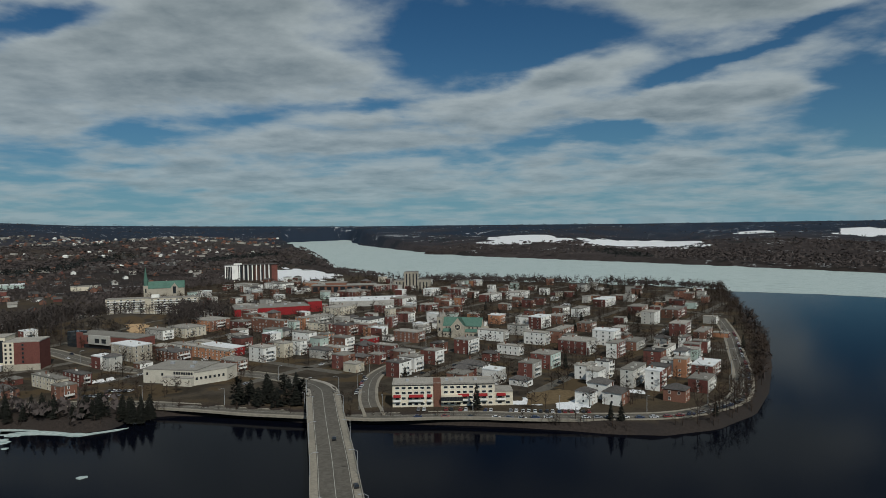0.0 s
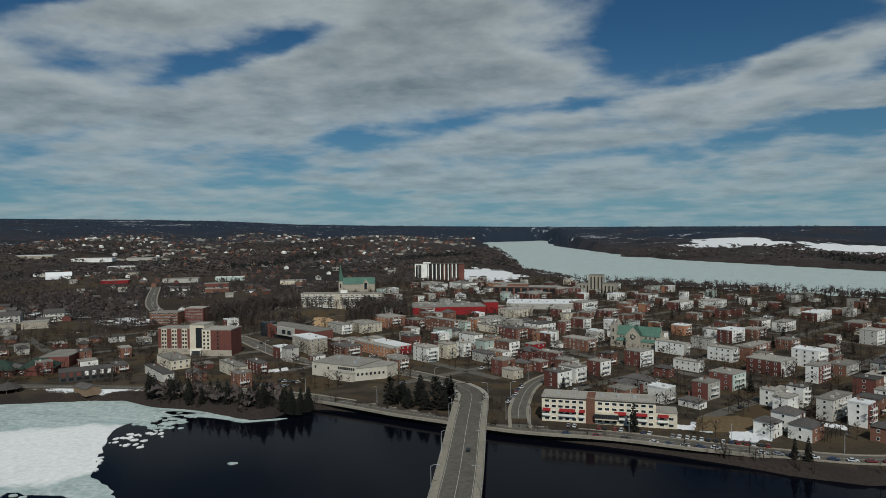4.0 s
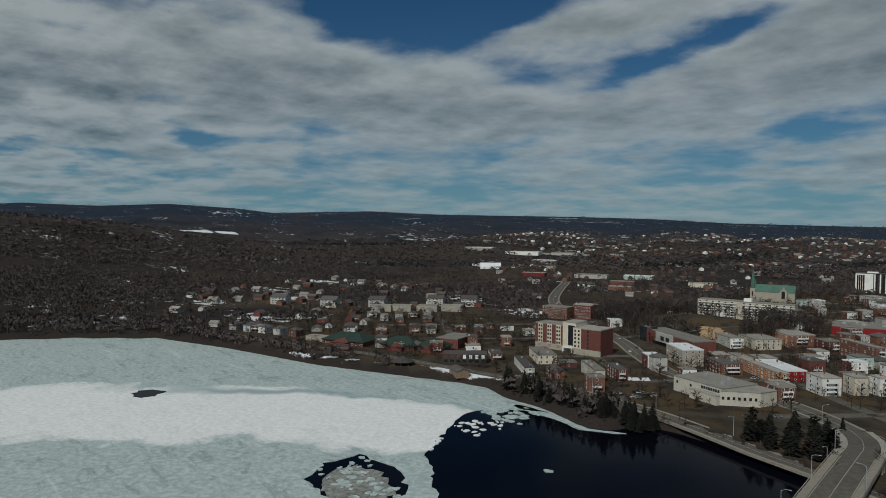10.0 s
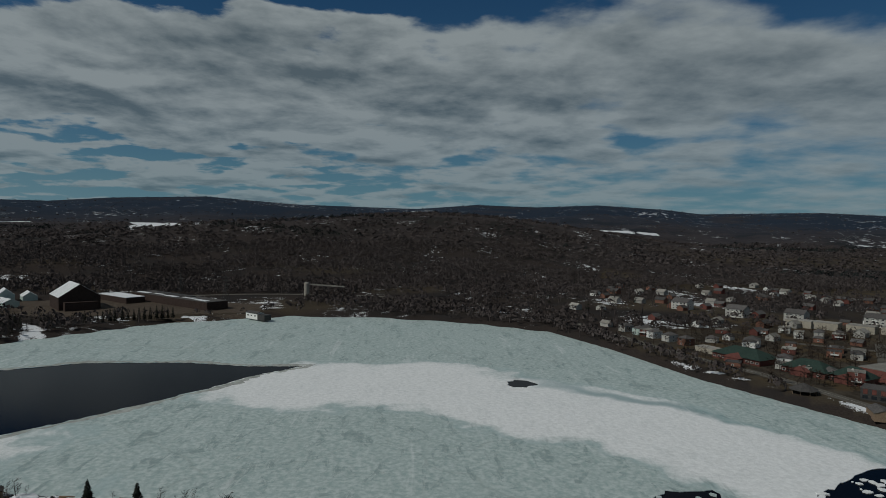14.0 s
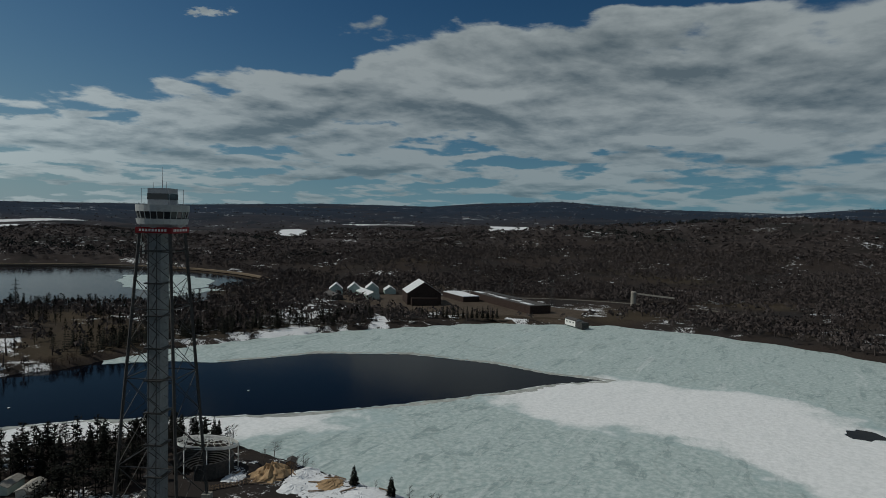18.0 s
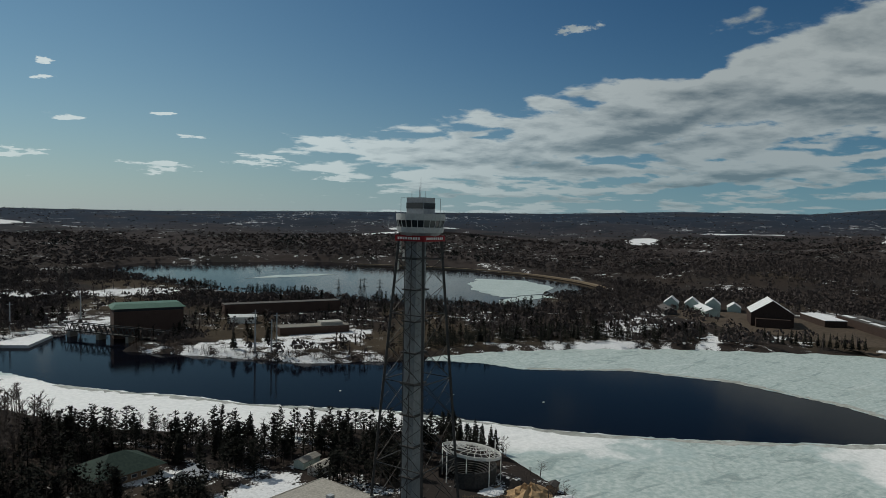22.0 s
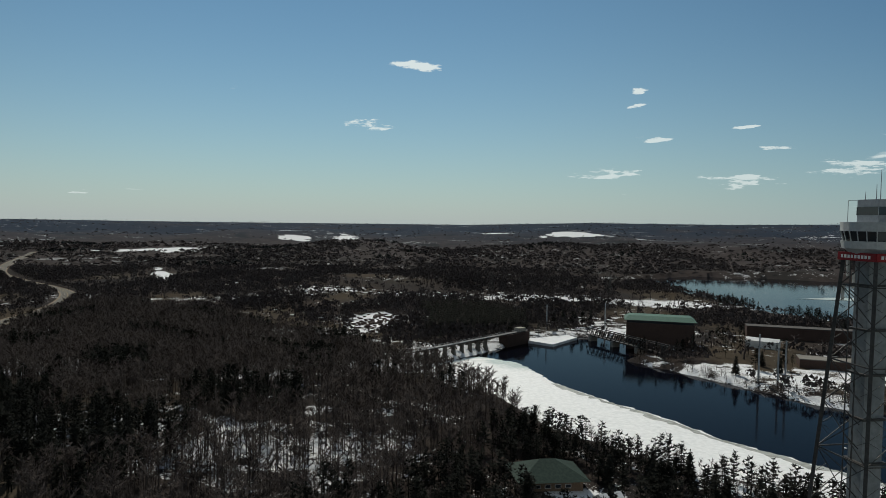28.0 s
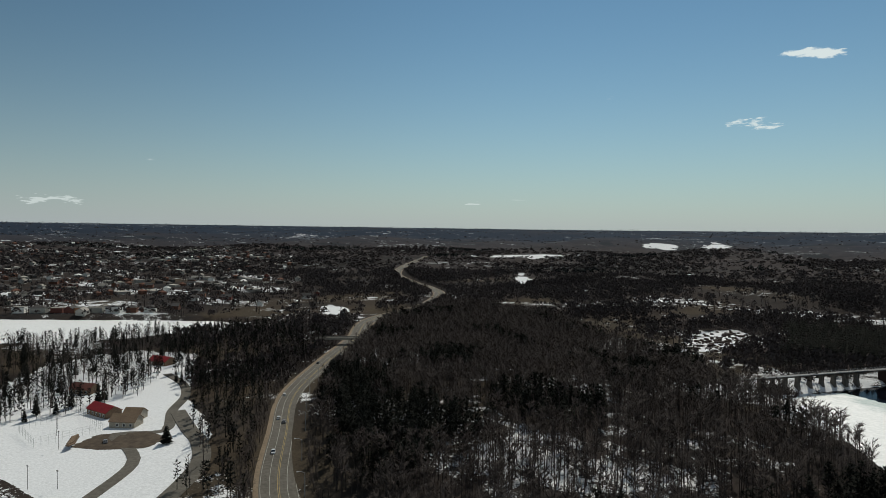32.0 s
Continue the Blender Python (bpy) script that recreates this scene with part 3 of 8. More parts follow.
BAY = TOWN_SHORE + WEST_SHORE + DAM_LINE + NEAR_SHORE + RIVER_FAR + RIVER_NEAR
LAKE = [(-206, -1004), (-252, -885), (-293, -780), (-368, -695), (-462, -565), (-526, -491), (-584, -485), (-620, -510), (-649, -553), (-801, -590),
        (-860, -640), (-915, -793), (-920, -1123), (-741, -1302), (-653, -1400), (-461, -1420), (-274, -1425), (-150, -1250)]
CHANNEL = [(900, 260), (650, 120), (559, -52), (539, -89), (522, -130), (508, -204), (490, -275), (525, -300), (615, -224), (738, -96), (900, 60)]
TOWN = [(370, 960), (330, 800), (280, 670), (240, 560), (200, 470), (150, 385), (60, 362), (-80, 372), (-180, 385), (-290, 372), (-420, 320), (-520, 290),
        (-600, 300), (-620, 480), (-480, 560), (-420, 700), (-460, 1000), (-330, 1230), (-100, 1180), (200, 1080)]
SKYLINE = [(0, -5.5), (8, -5), (22, -1), (30, 2.4), (36, 8), (42, 10.7), (53, 13), (59, 17.5), (67, 14), (70, 20), (75, 25), (80, 21), (85, 23.4), (90, 16), (100, 19.5),
           (107, 28), (114, 23), (118, 17), (127, 18), (137, 12), (148, 10), (155, 9), (169, 3.6), (180, 3), (190, -3), (213, -5.5), (237, -5), (256, -4), (300, -5), (345, -6.8), (360, -5.5)]


def inside(p, outline):
    x, y = p[:, 0], p[:, 1]
    hit = np.zeros(len(p), bool)
    for (x0, y0), (x1, y1) in zip(outline, outline[1:] + outline[:1]):
        if y0 != y1:
            hit ^= ((y0 > y) != (y1 > y)) & (x < (x1 - x0) * (y - y0) / (y1 - y0) + x0)
    return hit


def reach(p, outline, closed=True):
    """The distance from each place to a line or outline."""
    best = np.full(len(p), 1e9)
    ends = outline[1:] + outline[:1] if closed else outline[1:]
    for a, b in zip(outline, ends):
        a, d = np.array(a, float), np.subtract(b, a).astype(float)
        s = np.clip(((p - a) @ d) / (d @ d + 1e-9), 0, 1)
        best = np.minimum(best, np.hypot(*(p - a - s[:, None] * d).T))
    return best


def shore_gap(p, outline):
    """Metres to the shore: above nought on land, below it on the water."""
    return np.where(inside(p, outline), -1, 1) * reach(p, outline)


def waves(p, size, seed):
    """Smooth bumps between -1 and 1, about as wide as size."""
    rng, total = np.random.RandomState(seed), 0
    for k in range(6):
        a, f = rng.uniform(0, 2 * np.pi), rng.uniform(0.6, 1.7) * 2 * np.pi / size
        total = total + np.sin(f * (p[:, 0] * np.cos(a) + p[:, 1] * np.sin(a)) + rng.uniform(0, 6.28)) / 6 * 1.6
    return np.clip(total, -1, 1)


def bell(p, x, y, rx, ry, turn=0):
    c, s = math.cos(radians(turn)), math.sin(radians(turn))
    u, v = (p[:, 0] - x) * c + (p[:, 1] - y) * s, -(p[:, 0] - x) * s + (p[:, 1] - y) * c
    return np.exp(-((u / rx) ** 2 + (v / ry) ** 2))


def rise(p):
    """The lie of the dry land, before the shores are cut into it."""
    off = p - HUB
    r, heading = np.hypot(*off.T), np.degrees(np.arctan2(-off[:, 0], off[:, 1])) % 360
    rim = 105 + 4.7 * np.interp(heading, *zip(*SKYLINE))
    s = np.clip((r - 1250) / 3450, 0, 1)
    z = 4 + (rim - 4) * (0.55 * s + 0.45 * s * s * (3 - 2 * s))
    z += waves(p, 420, 3) * 5 * np.clip((r - 900) / 900, 0, 1) * np.clip((4650 - r) / 500, 0, 1)
    z += waves(p, 800, 9) * 15 * np.clip((r - 1500) / 800, 0, 1) * np.clip((4300 - r) / 600, 0, 1)
    z += 10 * bell(p, 120, -200, 120, 130)                                  # wooded knoll by the road
    z += 16 * bell(p, -330, 660, 75, 45, 20)                                # wooded bluff behind the main street
    z += 92 * bell(p, -1800, 130, 460, 480) + 42 * bell(p, -1560, -420, 330, 330) + 20 * bell(p, -1150, -560, 200, 160, 40)
    z += 9 * bell(p, 330, -900, 260, 160) + 8 * bell(p, 60, -950, 300, 150)
    return z


def height(p):
    p = np.asarray(p, float).reshape(-1, 2)
    z = rise(p)
    gap = np.minimum(np.minimum(shore_gap(p, BAY), shore_gap(p, LAKE)), shore_gap(p, CHANNEL))
    bank = np.clip((gap + 4) / 9, 0, 1)
    return -3 + (z + 3) * bank, gap


def ground_z(x, y):
    return float(height([(x, y)])[0][0])


PARK = [(379, -8), (430, -50), (443, -120), (400, -150), (330, -110), (275, -77), (215, -60), (181, -42), (136, -3), (160, 30), (300, 40)]
FIELDS = [
    (254, 2558, 149, 255, -6), (639, 2394, 194, 320, -15), (1280, 2953, 66, 123, -23), (1544, 2631, 88, 135, -30), (-2091, -690, 94, 162, -250),
    (-2188, -571, 53, 114, -253), (-2357, 802, 210, 26, 74), (-2232, -1296, 145, 108, -237), (-1801, -1371, 48, 75, -230), (-1200, -2087, 94, 39, -208),
    (-1409, -2181, 112, 51, -211), (17, -2833, 123, 114, -179), (406, -3102, 54, 144, -172), (-246, -2608, 27, 141, -184), (1076, -2352, 68, 105, -155),
    (890, -2415, 34, 312, -159), (1117, -1541, 118, 84, -144), (549, -394, 20, 42, -128), (671, -934, 12, 160, -143), (-320, 1330, 70, 170, 15),
]


YARDS = [(-245, -388, 75, 26, 8), (-175, -395, 42, 22, 40), (138, -525, 22, 66, 15), (-130, -560, 50, 30, 0), (-200, -10, 16, 26, 0), (-110, -92, 22, 14, 20), (-80, -128, 14, 10, 0),
         (62, 372, 10, 7, 20), (76, 392, 14, 5, 30), (50, 381, 24, 5, 5), (100, 402, 8, 5, 0), (-640, -105, 24, 12, 50), (-560, -225, 60, 10, 33)]
# open woods with snow on the ground between the trunks
OPEN_WOODS = [(-490, -275, 190, 36, 29), (-20, -780, 250, 34, 2), (25, -1200, 130, 22, 0), (150, -560, 60, 26, 20), (-650, 520, 160, 22, 38), (-1000, 620, 220, 20, 40), (420, -640, 120, 22, 30)]
SOUTH_TOWN = [(640, -230), (900, 100), (2300, -300), (2300, -1000), (1500, -1000), (820, -520)]


def build_ground():
    turns, ring = 720, 8 * 1.0238 ** np.arange(274)
    a = np.arange(turns) * 2 * np.pi / turns
    p = np.stack([HUB[0] + ring[:, None] * np.cos(a), HUB[1] + ring[:, None] * np.sin(a)], -1).reshape(-1, 2)
    z, gap = height(p)
    i, j = np.meshgrid(np.arange(len(ring) - 1), np.arange(turns), indexing="ij")
    n, m = i * turns + j, i * turns + (j + 1) % turns
    faces = np.stack([n, n + turns, m + turns, m], -1).reshape(-1, 4)
    me = mesh_of("ground", np.column_stack([p, z]), faces, GROUND)
    town = np.clip(-shore_gap(p, TOWN) / 25 + 0.3, 0, 1) * 0.85
    town = np.maximum(town, 0.6 * np.clip(waves(p, 500, 8) * 2, 0, 1) * (np.hypot(p[:, 0] + 900, p[:, 1] - 1500) < 1100))
    park = inside(p, PARK).astype(float)
    reached = np.hypot(*(p - HUB).T)
    far = np.clip((reached - 500) / 900, 0, 1)
    snow = 0.36 + 0.22 * waves(p, 160, 5) - 0.12 * far - 0.42 * town - 0.2 * ((p[:, 1] > 100) & (gap < 40)) + 0.6 * park
    snow += 0.1 * np.clip(1 - np.hypot(p[:, 0] - 100, p[:, 1] + 250) / 300, 0, 1)
    snow += 0.12 * ((gap > 0) & (gap < 22) & (p[:, 1] < -250))
    snow -= 0.03 * bell(p, 50, -170, 70, 55)
    rough = 1.4 * waves(p, 150, 71) + waves(p, 60, 72)
    for n, (x, y, rx, ry, turn) in enumerate(FIELDS + YARDS):
        full = 1.3 if n < len(FIELDS) or y > 300 else 0.72
        snow = np.maximum(snow, full * (bell(p, x, y, rx, ry, turn) + 0.14 * rough > 0.38) - 0.1)
    for row in OPEN_WOODS:
        snow += 0.34 * bell(p, *row)
    snow += 0.85 * bell(p, -322, 360, 36, 9, 12) + 0.6 * bell(p, -420, 312, 60, 6, 26)
    snow += 0.11 * inside(p, SOUTH_TOWN)
    wood = np.clip(1 - town * 1.2 - park, 0, 1) * np.clip(0.9 + waves(p, 260, 12) + far, 0.6, 1)
    wood = np.where((gap > -5) & (gap < 10) & (park < 0.5), 1.0, wood)
    town = np.where(gap < 9, 0.15 * town, town)
    # rim is the share of painted haze, growing with distance
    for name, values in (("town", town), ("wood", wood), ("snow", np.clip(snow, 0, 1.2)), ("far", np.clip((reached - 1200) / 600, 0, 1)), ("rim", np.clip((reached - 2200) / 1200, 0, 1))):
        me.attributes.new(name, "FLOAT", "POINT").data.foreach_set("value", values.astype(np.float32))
    me.polygons.foreach_set("use_smooth", np.ones(len(me.polygons), bool))
    tagged(new("ground", me), "brown spring ground with leaf litter, dry grass and old snow", "ground", kind="structure")


build_ground()
sheet = Geo().add([(-4900, -4800, 0), (4900, -4800, 0), (4900, 4960, 0), (-4900, 4960, 0)], [(0, 1, 2, 3)])
tagged(new("water", sheet.mesh("water", WATER)), "dark open river water with faint ripples", "river", kind="structure")


def ragged(outline, step, amount, seed):
    """The outline with more corners, pushed in and out like broken ice."""
    rng, out = random.Random(seed), []
    for (x0, y0), (x1, y1) in zip(outline, outline[1:] + outline[:1]):
        n = max(1, int(math.hypot(x1 - x0, y1 - y0) / step))
        for k in range(n):
            out.append((x0 + (x1 - x0) * k / n + rng.uniform(-amount, amount), y0 + (y1 - y0) * k / n + rng.uniform(-amount, amount)))
    return out


def ice_sheet(name, label, outline, holes=(), step=3.5, amount=1.5, seed=1, top=0.3, kind="structure", material=None):
    """A plate of ice with an uneven broken edge, which stands a little out of the water."""
    bm = bmesh.new()
    edges = []
    for n, line in enumerate((outline, *holes)):
        vs = [bm.verts.new((x, y, top)) for x, y in ragged(line, step, amount, seed + n)]
        edges += [bm.edges.new((a, b)) for a, b in zip(vs, vs[1:] + vs[:1])]
    bmesh.ops.triangle_fill(bm, edges=edges, use_beauty=True)
    rim = [e for e in bm.edges if len(e.link_faces) == 1]
    down = bmesh.ops.extrude_edge_only(bm, edges=rim)["geom"]
    for v in down:
        if isinstance(v, bmesh.types.BMVert):
            v.co.z = -0.4
    bmesh.ops.recalc_face_normals(bm, faces=bm.faces)
    me = bpy.data.meshes.new(name)
    bm.to_mesh(me)
    bm.free()
    me.materials.append(material or ICE)
    return tagged(new(name, me), label, "ice", kind=kind)


MELT_EDGE = [(36, -363), (8, -400), (-26, -387), (-59, -325), (-92, -288), (-125, -257), (-147, -228), (-213, -176), (-246, -133), (-270, -103), (-303, -72), (-350, -37), (-379, -18),
             (-414, 1), (-446, 30), (-445, -10), (-455, -56), (-450, -125), (-414, -186), (-347, -225), (-333, -255), (-300, -285)]
ICE_SHORE = [(-320, -310), (-400, -305), (-530, -250), (-670, -110), (-715, -25), (-700, 80), (-670, 170), (-615, 245), (-525, 280), (-420, 310), (-345, 345), (-300, 365), (-262, 356), (-215, 349)]
ICE_LIP = [(-230, 341), (-246, 330), (-250, 308), (-236, 287), (-221, 266), (-205, 249), (-180, 234), (-163, 224), (-130, 205), (-105, 150), (-105, 110)]
ICE_NEAR = [(-195, 44), (-200, 0), (-205, -38), (-212, -85), (-205, -112), (-175, -140), (-135, -155), (-105, -170), (-85, -180), (-55, -205), (-25, -255), (0, -290), (35, -320), (50, -340)]
ice_sheet("bay_ice", "white and grey-green rotting ice on the bay", MELT_EDGE + ICE_SHORE + ICE_LIP + ICE_NEAR,
          [[(-399, 166), (-410, 173), (-408, 182), (-396, 186), (-388, 178), (-389, 169)], [(-185, 190), (-212, 192), (-224, 208), (-225, 225), (-202, 230), (-176, 219), (-165, 200)]])
ice_sheet("river_ice", "grey-white ice sheet on the wide river", [(388, 982), (487, 932), (547, 884), (700, 820), (1100, 640), (1500, 500), (2300, 260)] + RIVER_FAR[1:] + RIVER_NEAR, step=25, amount=3, seed=9)
ice_sheet("channel_ice", "pale ice covering the narrow channel", CHANNEL, step=15, amount=2, seed=12)


def floes():
    """Broken plates of ice adrift along the edge of the ice field."""
    rng = random.Random(13)
    spots = [(rng.uniform(-252, -222), rng.uniform(316, 344), rng.uniform(1.2, 5)) for _ in range(56)] + [(rng.uniform(-236, -214), rng.uniform(286, 318), rng.uniform(0.7, 2.6)) for _ in range(34)] + [(rng.uniform(-222, -206), rng.uniform(198, 226), rng.uniform(0.8, 2.2)) for _ in range(14)] + [(rng.uniform(-211, -172), rng.uniform(197, 217), rng.uniform(1.0, 3.4)) for _ in range(40)]
    spots += [(-222 + 0.33 * k + rng.uniform(-2, 3), 268 - 0.4 * k * 1.4 + rng.uniform(-2, 4), rng.uniform(0.6, 2.2)) for k in range(30)] + [(-159, 280, 2.8), (-300, -150, 1.2), (-262, -190, 1.0), (-205, -230, 1.0)]
    for x, y, r in spots:
        n = rng.randrange(5, 8)
        line = [(r * rng.uniform(0.6, 1.1) * math.cos(2 * math.pi * k / n), 0.7 * r * rng.uniform(0.6, 1.1) * math.sin(2 * math.pi * k / n)) for k in range(n)]
        ob = new("ice_floe", Geo().slab(line, -0.3, 0.35).mesh("ice_floe", ICE))
        ob.matrix_basis = pose(x, y, rng.uniform(-0.1, 0.15), rng.uniform(-2, 2), rng.uniform(-2, 2), rng.uniform(0, 360))
        tagged(ob, "broken plate of white ice adrift on dark water", "ice floe", "ice floes")
    ice_sheet("ice_raft", "jumbled raft of grey broken ice in the opening", [(-186, 188), (-206, 196), (-214, 207), (-213, 217), (-200, 222), (-179, 215), (-167, 200)], step=2.5, amount=1.8, seed=25, top=0.12, material=SLUSH)
    ice_sheet("ice_spit", "long thin spit of white ice along the shore", [(-252, 341), (-236, 345), (-215, 346), (-190, 341), (-172, 349), (-176, 345), (-192, 336), (-214, 339), (-238, 338)], step=5, amount=0.8, seed=21)
    ice_sheet("lake_ice", "thin pale ice on the upstream lake", [(-620, -600), (-700, -610), (-790, -680), (-820, -800), (-760, -860), (-690, -780), (-640, -700)], step=14, amount=5, seed=22)
    ice_sheet("lake_ice", "thin pale ice on the upstream lake", [(-560, -520), (-610, -560), (-690, -570), (-740, -600), (-650, -600), (-590, -570)], step=12, amount=4, seed=23)
    ice_sheet("lake_ice", "thin pale ice on the upstream lake", [(-380, -1000), (-440, -1040), (-520, -1050), (-560, -1030), (-480, -1000)], step=12, amount=4, seed=24)


def ice_rim(name, label, line, wide, seed):
    """The soaked, dirty margin where the ice meets open water."""
    rng = random.Random(seed)
    pts = []
    for (x0, y0), (x1, y1) in zip(line, line[1:]):
        n = max(1, int(math.hypot(x1 - x0, y1 - y0) / 3.5))
        pts += [(x0 + (x1 - x0) * k / n + rng.uniform(-1, 1), y0 + (y1 - y0) * k / n + rng.uniform(-1, 1)) for k in range(n)]
    field = MELT_EDGE + ICE_SHORE + ICE_LIP + ICE_NEAR
    v, f = [], []
    for k, (x, y) in enumerate(pts):
        a, b = pts[max(0, k - 1)], pts[min(len(pts) - 1, k + 1)]
        d = Vector((b[1] - a[1], a[0] - b[0])).normalized()
        if not inside(np.array([(x + 6 * d.x, y + 6 * d.y)]), field)[0]:
            d = -d
        w = wide * (0.5 + 0.3 * math.sin(k * 0.31) + rng.uniform(0, 0.6))
        v += [(x - d.x * rng.uniform(0, 1.2), y - d.y * rng.uniform(0, 1.2), 0.06), (x + d.x * 0.8, y + d.y * 0.8, 0.33), (x + d.x * w, y + d.y * w, 0.31)]
        if k and math.dist(pts[k - 1], (x, y)) < 12:
            n = 3 * k
            f += [(n - 3, n, n + 1, n - 2), (n - 2, n + 1, n + 2, n - 1)]
    tagged(new(name, Geo().add(v, f).mesh(name, WET_ICE)), label, "ice", kind="structure")


floes()
ice_rim("melt_rim", "soaked grey-brown margin of the ice field", MELT_EDGE[3:-2], 6.0, 31)


# ---- the town ----
GRID = -33.0
WALLS = {"R": (BRICK, "red brick"), "D": (BRICK_DARK, "brown brick"), "O": (ORANGE, "orange brick"), "W": (WHITE, "white-painted"), "C": (CREAM, "cream stucco"),
         "G": (GREY, "grey-sided"), "S": (STONE, "buff stone"), "T": (TEAL, "pale green"), "V": (RED_METAL, "bright red")}
ROOFS = {"p": (ROOF_PALE, "flat gravel roof"), "d": (ROOF_DARK, "dark flat roof"), "w": (ROOF_WHITE, "snow-white flat roof"), "h": (ROOF_DARK, "dark hipped roof")}


def window_mesh(name, w, h, frame=WHITE, rim=0.13):
    """A framed pane that faces -y, centred on the origin: the frame stands proud, the glass lies back in it."""
    g, a, b = Geo(), w / 2, h / 2
    ring = lambda y, u, v: [(-u, y, -v), (u, y, -v), (u, y, v), (-u, y, v)]
    g.add(ring(0.02, a, b) + ring(-0.10, a, b) + ring(-0.10, a - rim, b - rim) + ring(-0.02, a - rim, b - rim),
          [(4 * j + k, 4 * j + (k + 1) % 4, 4 * j + 4 + (k + 1) % 4, 4 * j + 4 + k) for j in range(3) for k in range(4)] + [(12, 13, 14, 15)])
    me = g.mesh(name, frame)
    me.materials.append(GLASS)
    me.polygons[-1].material_index = 1
    return me


WINDOW = window_mesh("window", 1.4, 1.6)
WIDE_WINDOW = window_mesh("wide_window", 2.4, 1.5)
SHOP_WINDOW = window_mesh("shop_window", 3.0, 2.2, DARK_STEEL)
DARK_WINDOW = window_mesh("dark_window", 1.4, 1.7, DARK_STEEL)
DOOR = Geo().box(-0.5, -0.06, 0, 0.5, 0.02, 2.1).mesh("door", WOOD)


def front_at(x, y, z, face):
    """The pose of a thing that faces -y, laid on one of the four faces: s, e, n or w."""
    return pose(x, y, z, 0, 0, {"s": 0, "e": 90, "n": 180, "w": -90}[face])


def windows_on(parent, mesh, face, at, along0, along1, z, step, skip=0.0, rng=random):
    """A row of windows along one wall."""
    n = max(1, int((along1 - along0) / step))
    for k in range(n):
        if rng.random() < skip:
            continue
        s = along0 + (along1 - along0) * (k + 0.5) / n
        x, y = (s, at) if face in "sn" else (at, s)
        part("window", mesh, None, parent, at=front_at(x, y, z, face))


def flat_roof(parent, w, d, h, material, lip=0.45, x=0.0, y=0.0):
    """A flat roof whose deck lies sunk behind a low parapet."""
    a, b = w / 2 + 0.12, d / 2 + 0.12
    ring = lambda z, u, v: [(x - u, y - v, z), (x + u, y - v, z), (x + u, y + v, z), (x - u, y + v, z)]
    g = Geo().add(ring(h - 0.25, a, b) + ring(h + lip, a, b) + ring(h + lip, a - 0.4, b - 0.4) + ring(h + 0.15, a - 0.4, b - 0.4),
                  [(4 * j + k, 4 * j + (k + 1) % 4, 4 * j + 4 + (k + 1) % 4, 4 * j + 4 + k) for j in range(3) for k in range(4)] + [(12, 13, 14, 15), (3, 2, 1, 0)])
    part("roof", g, material, parent)


def balcony_mesh(length, material):
    g = Geo().box(-length / 2, -1.5, -0.2, length / 2, 0, 0)
    for k in range(int(length / 2.5) + 1):
        x = -length / 2 + 0.06 + (length - 0.12) * k / max(1, int(length / 2.5))
        g.box(x - 0.06, -1.5, 0, x + 0.06, -1.38, 2.75)
    g.box(-length / 2, -1.5, 0.95, length / 2, -1.42, 1.05)
    g.box(-length / 2, -1.48, 0.1, length / 2, -1.44, 0.85)
    return g.mesh("balcony", material)


BALCONIES = {n: balcony_mesh(n, WHITE) for n in (4, 6, 9)}


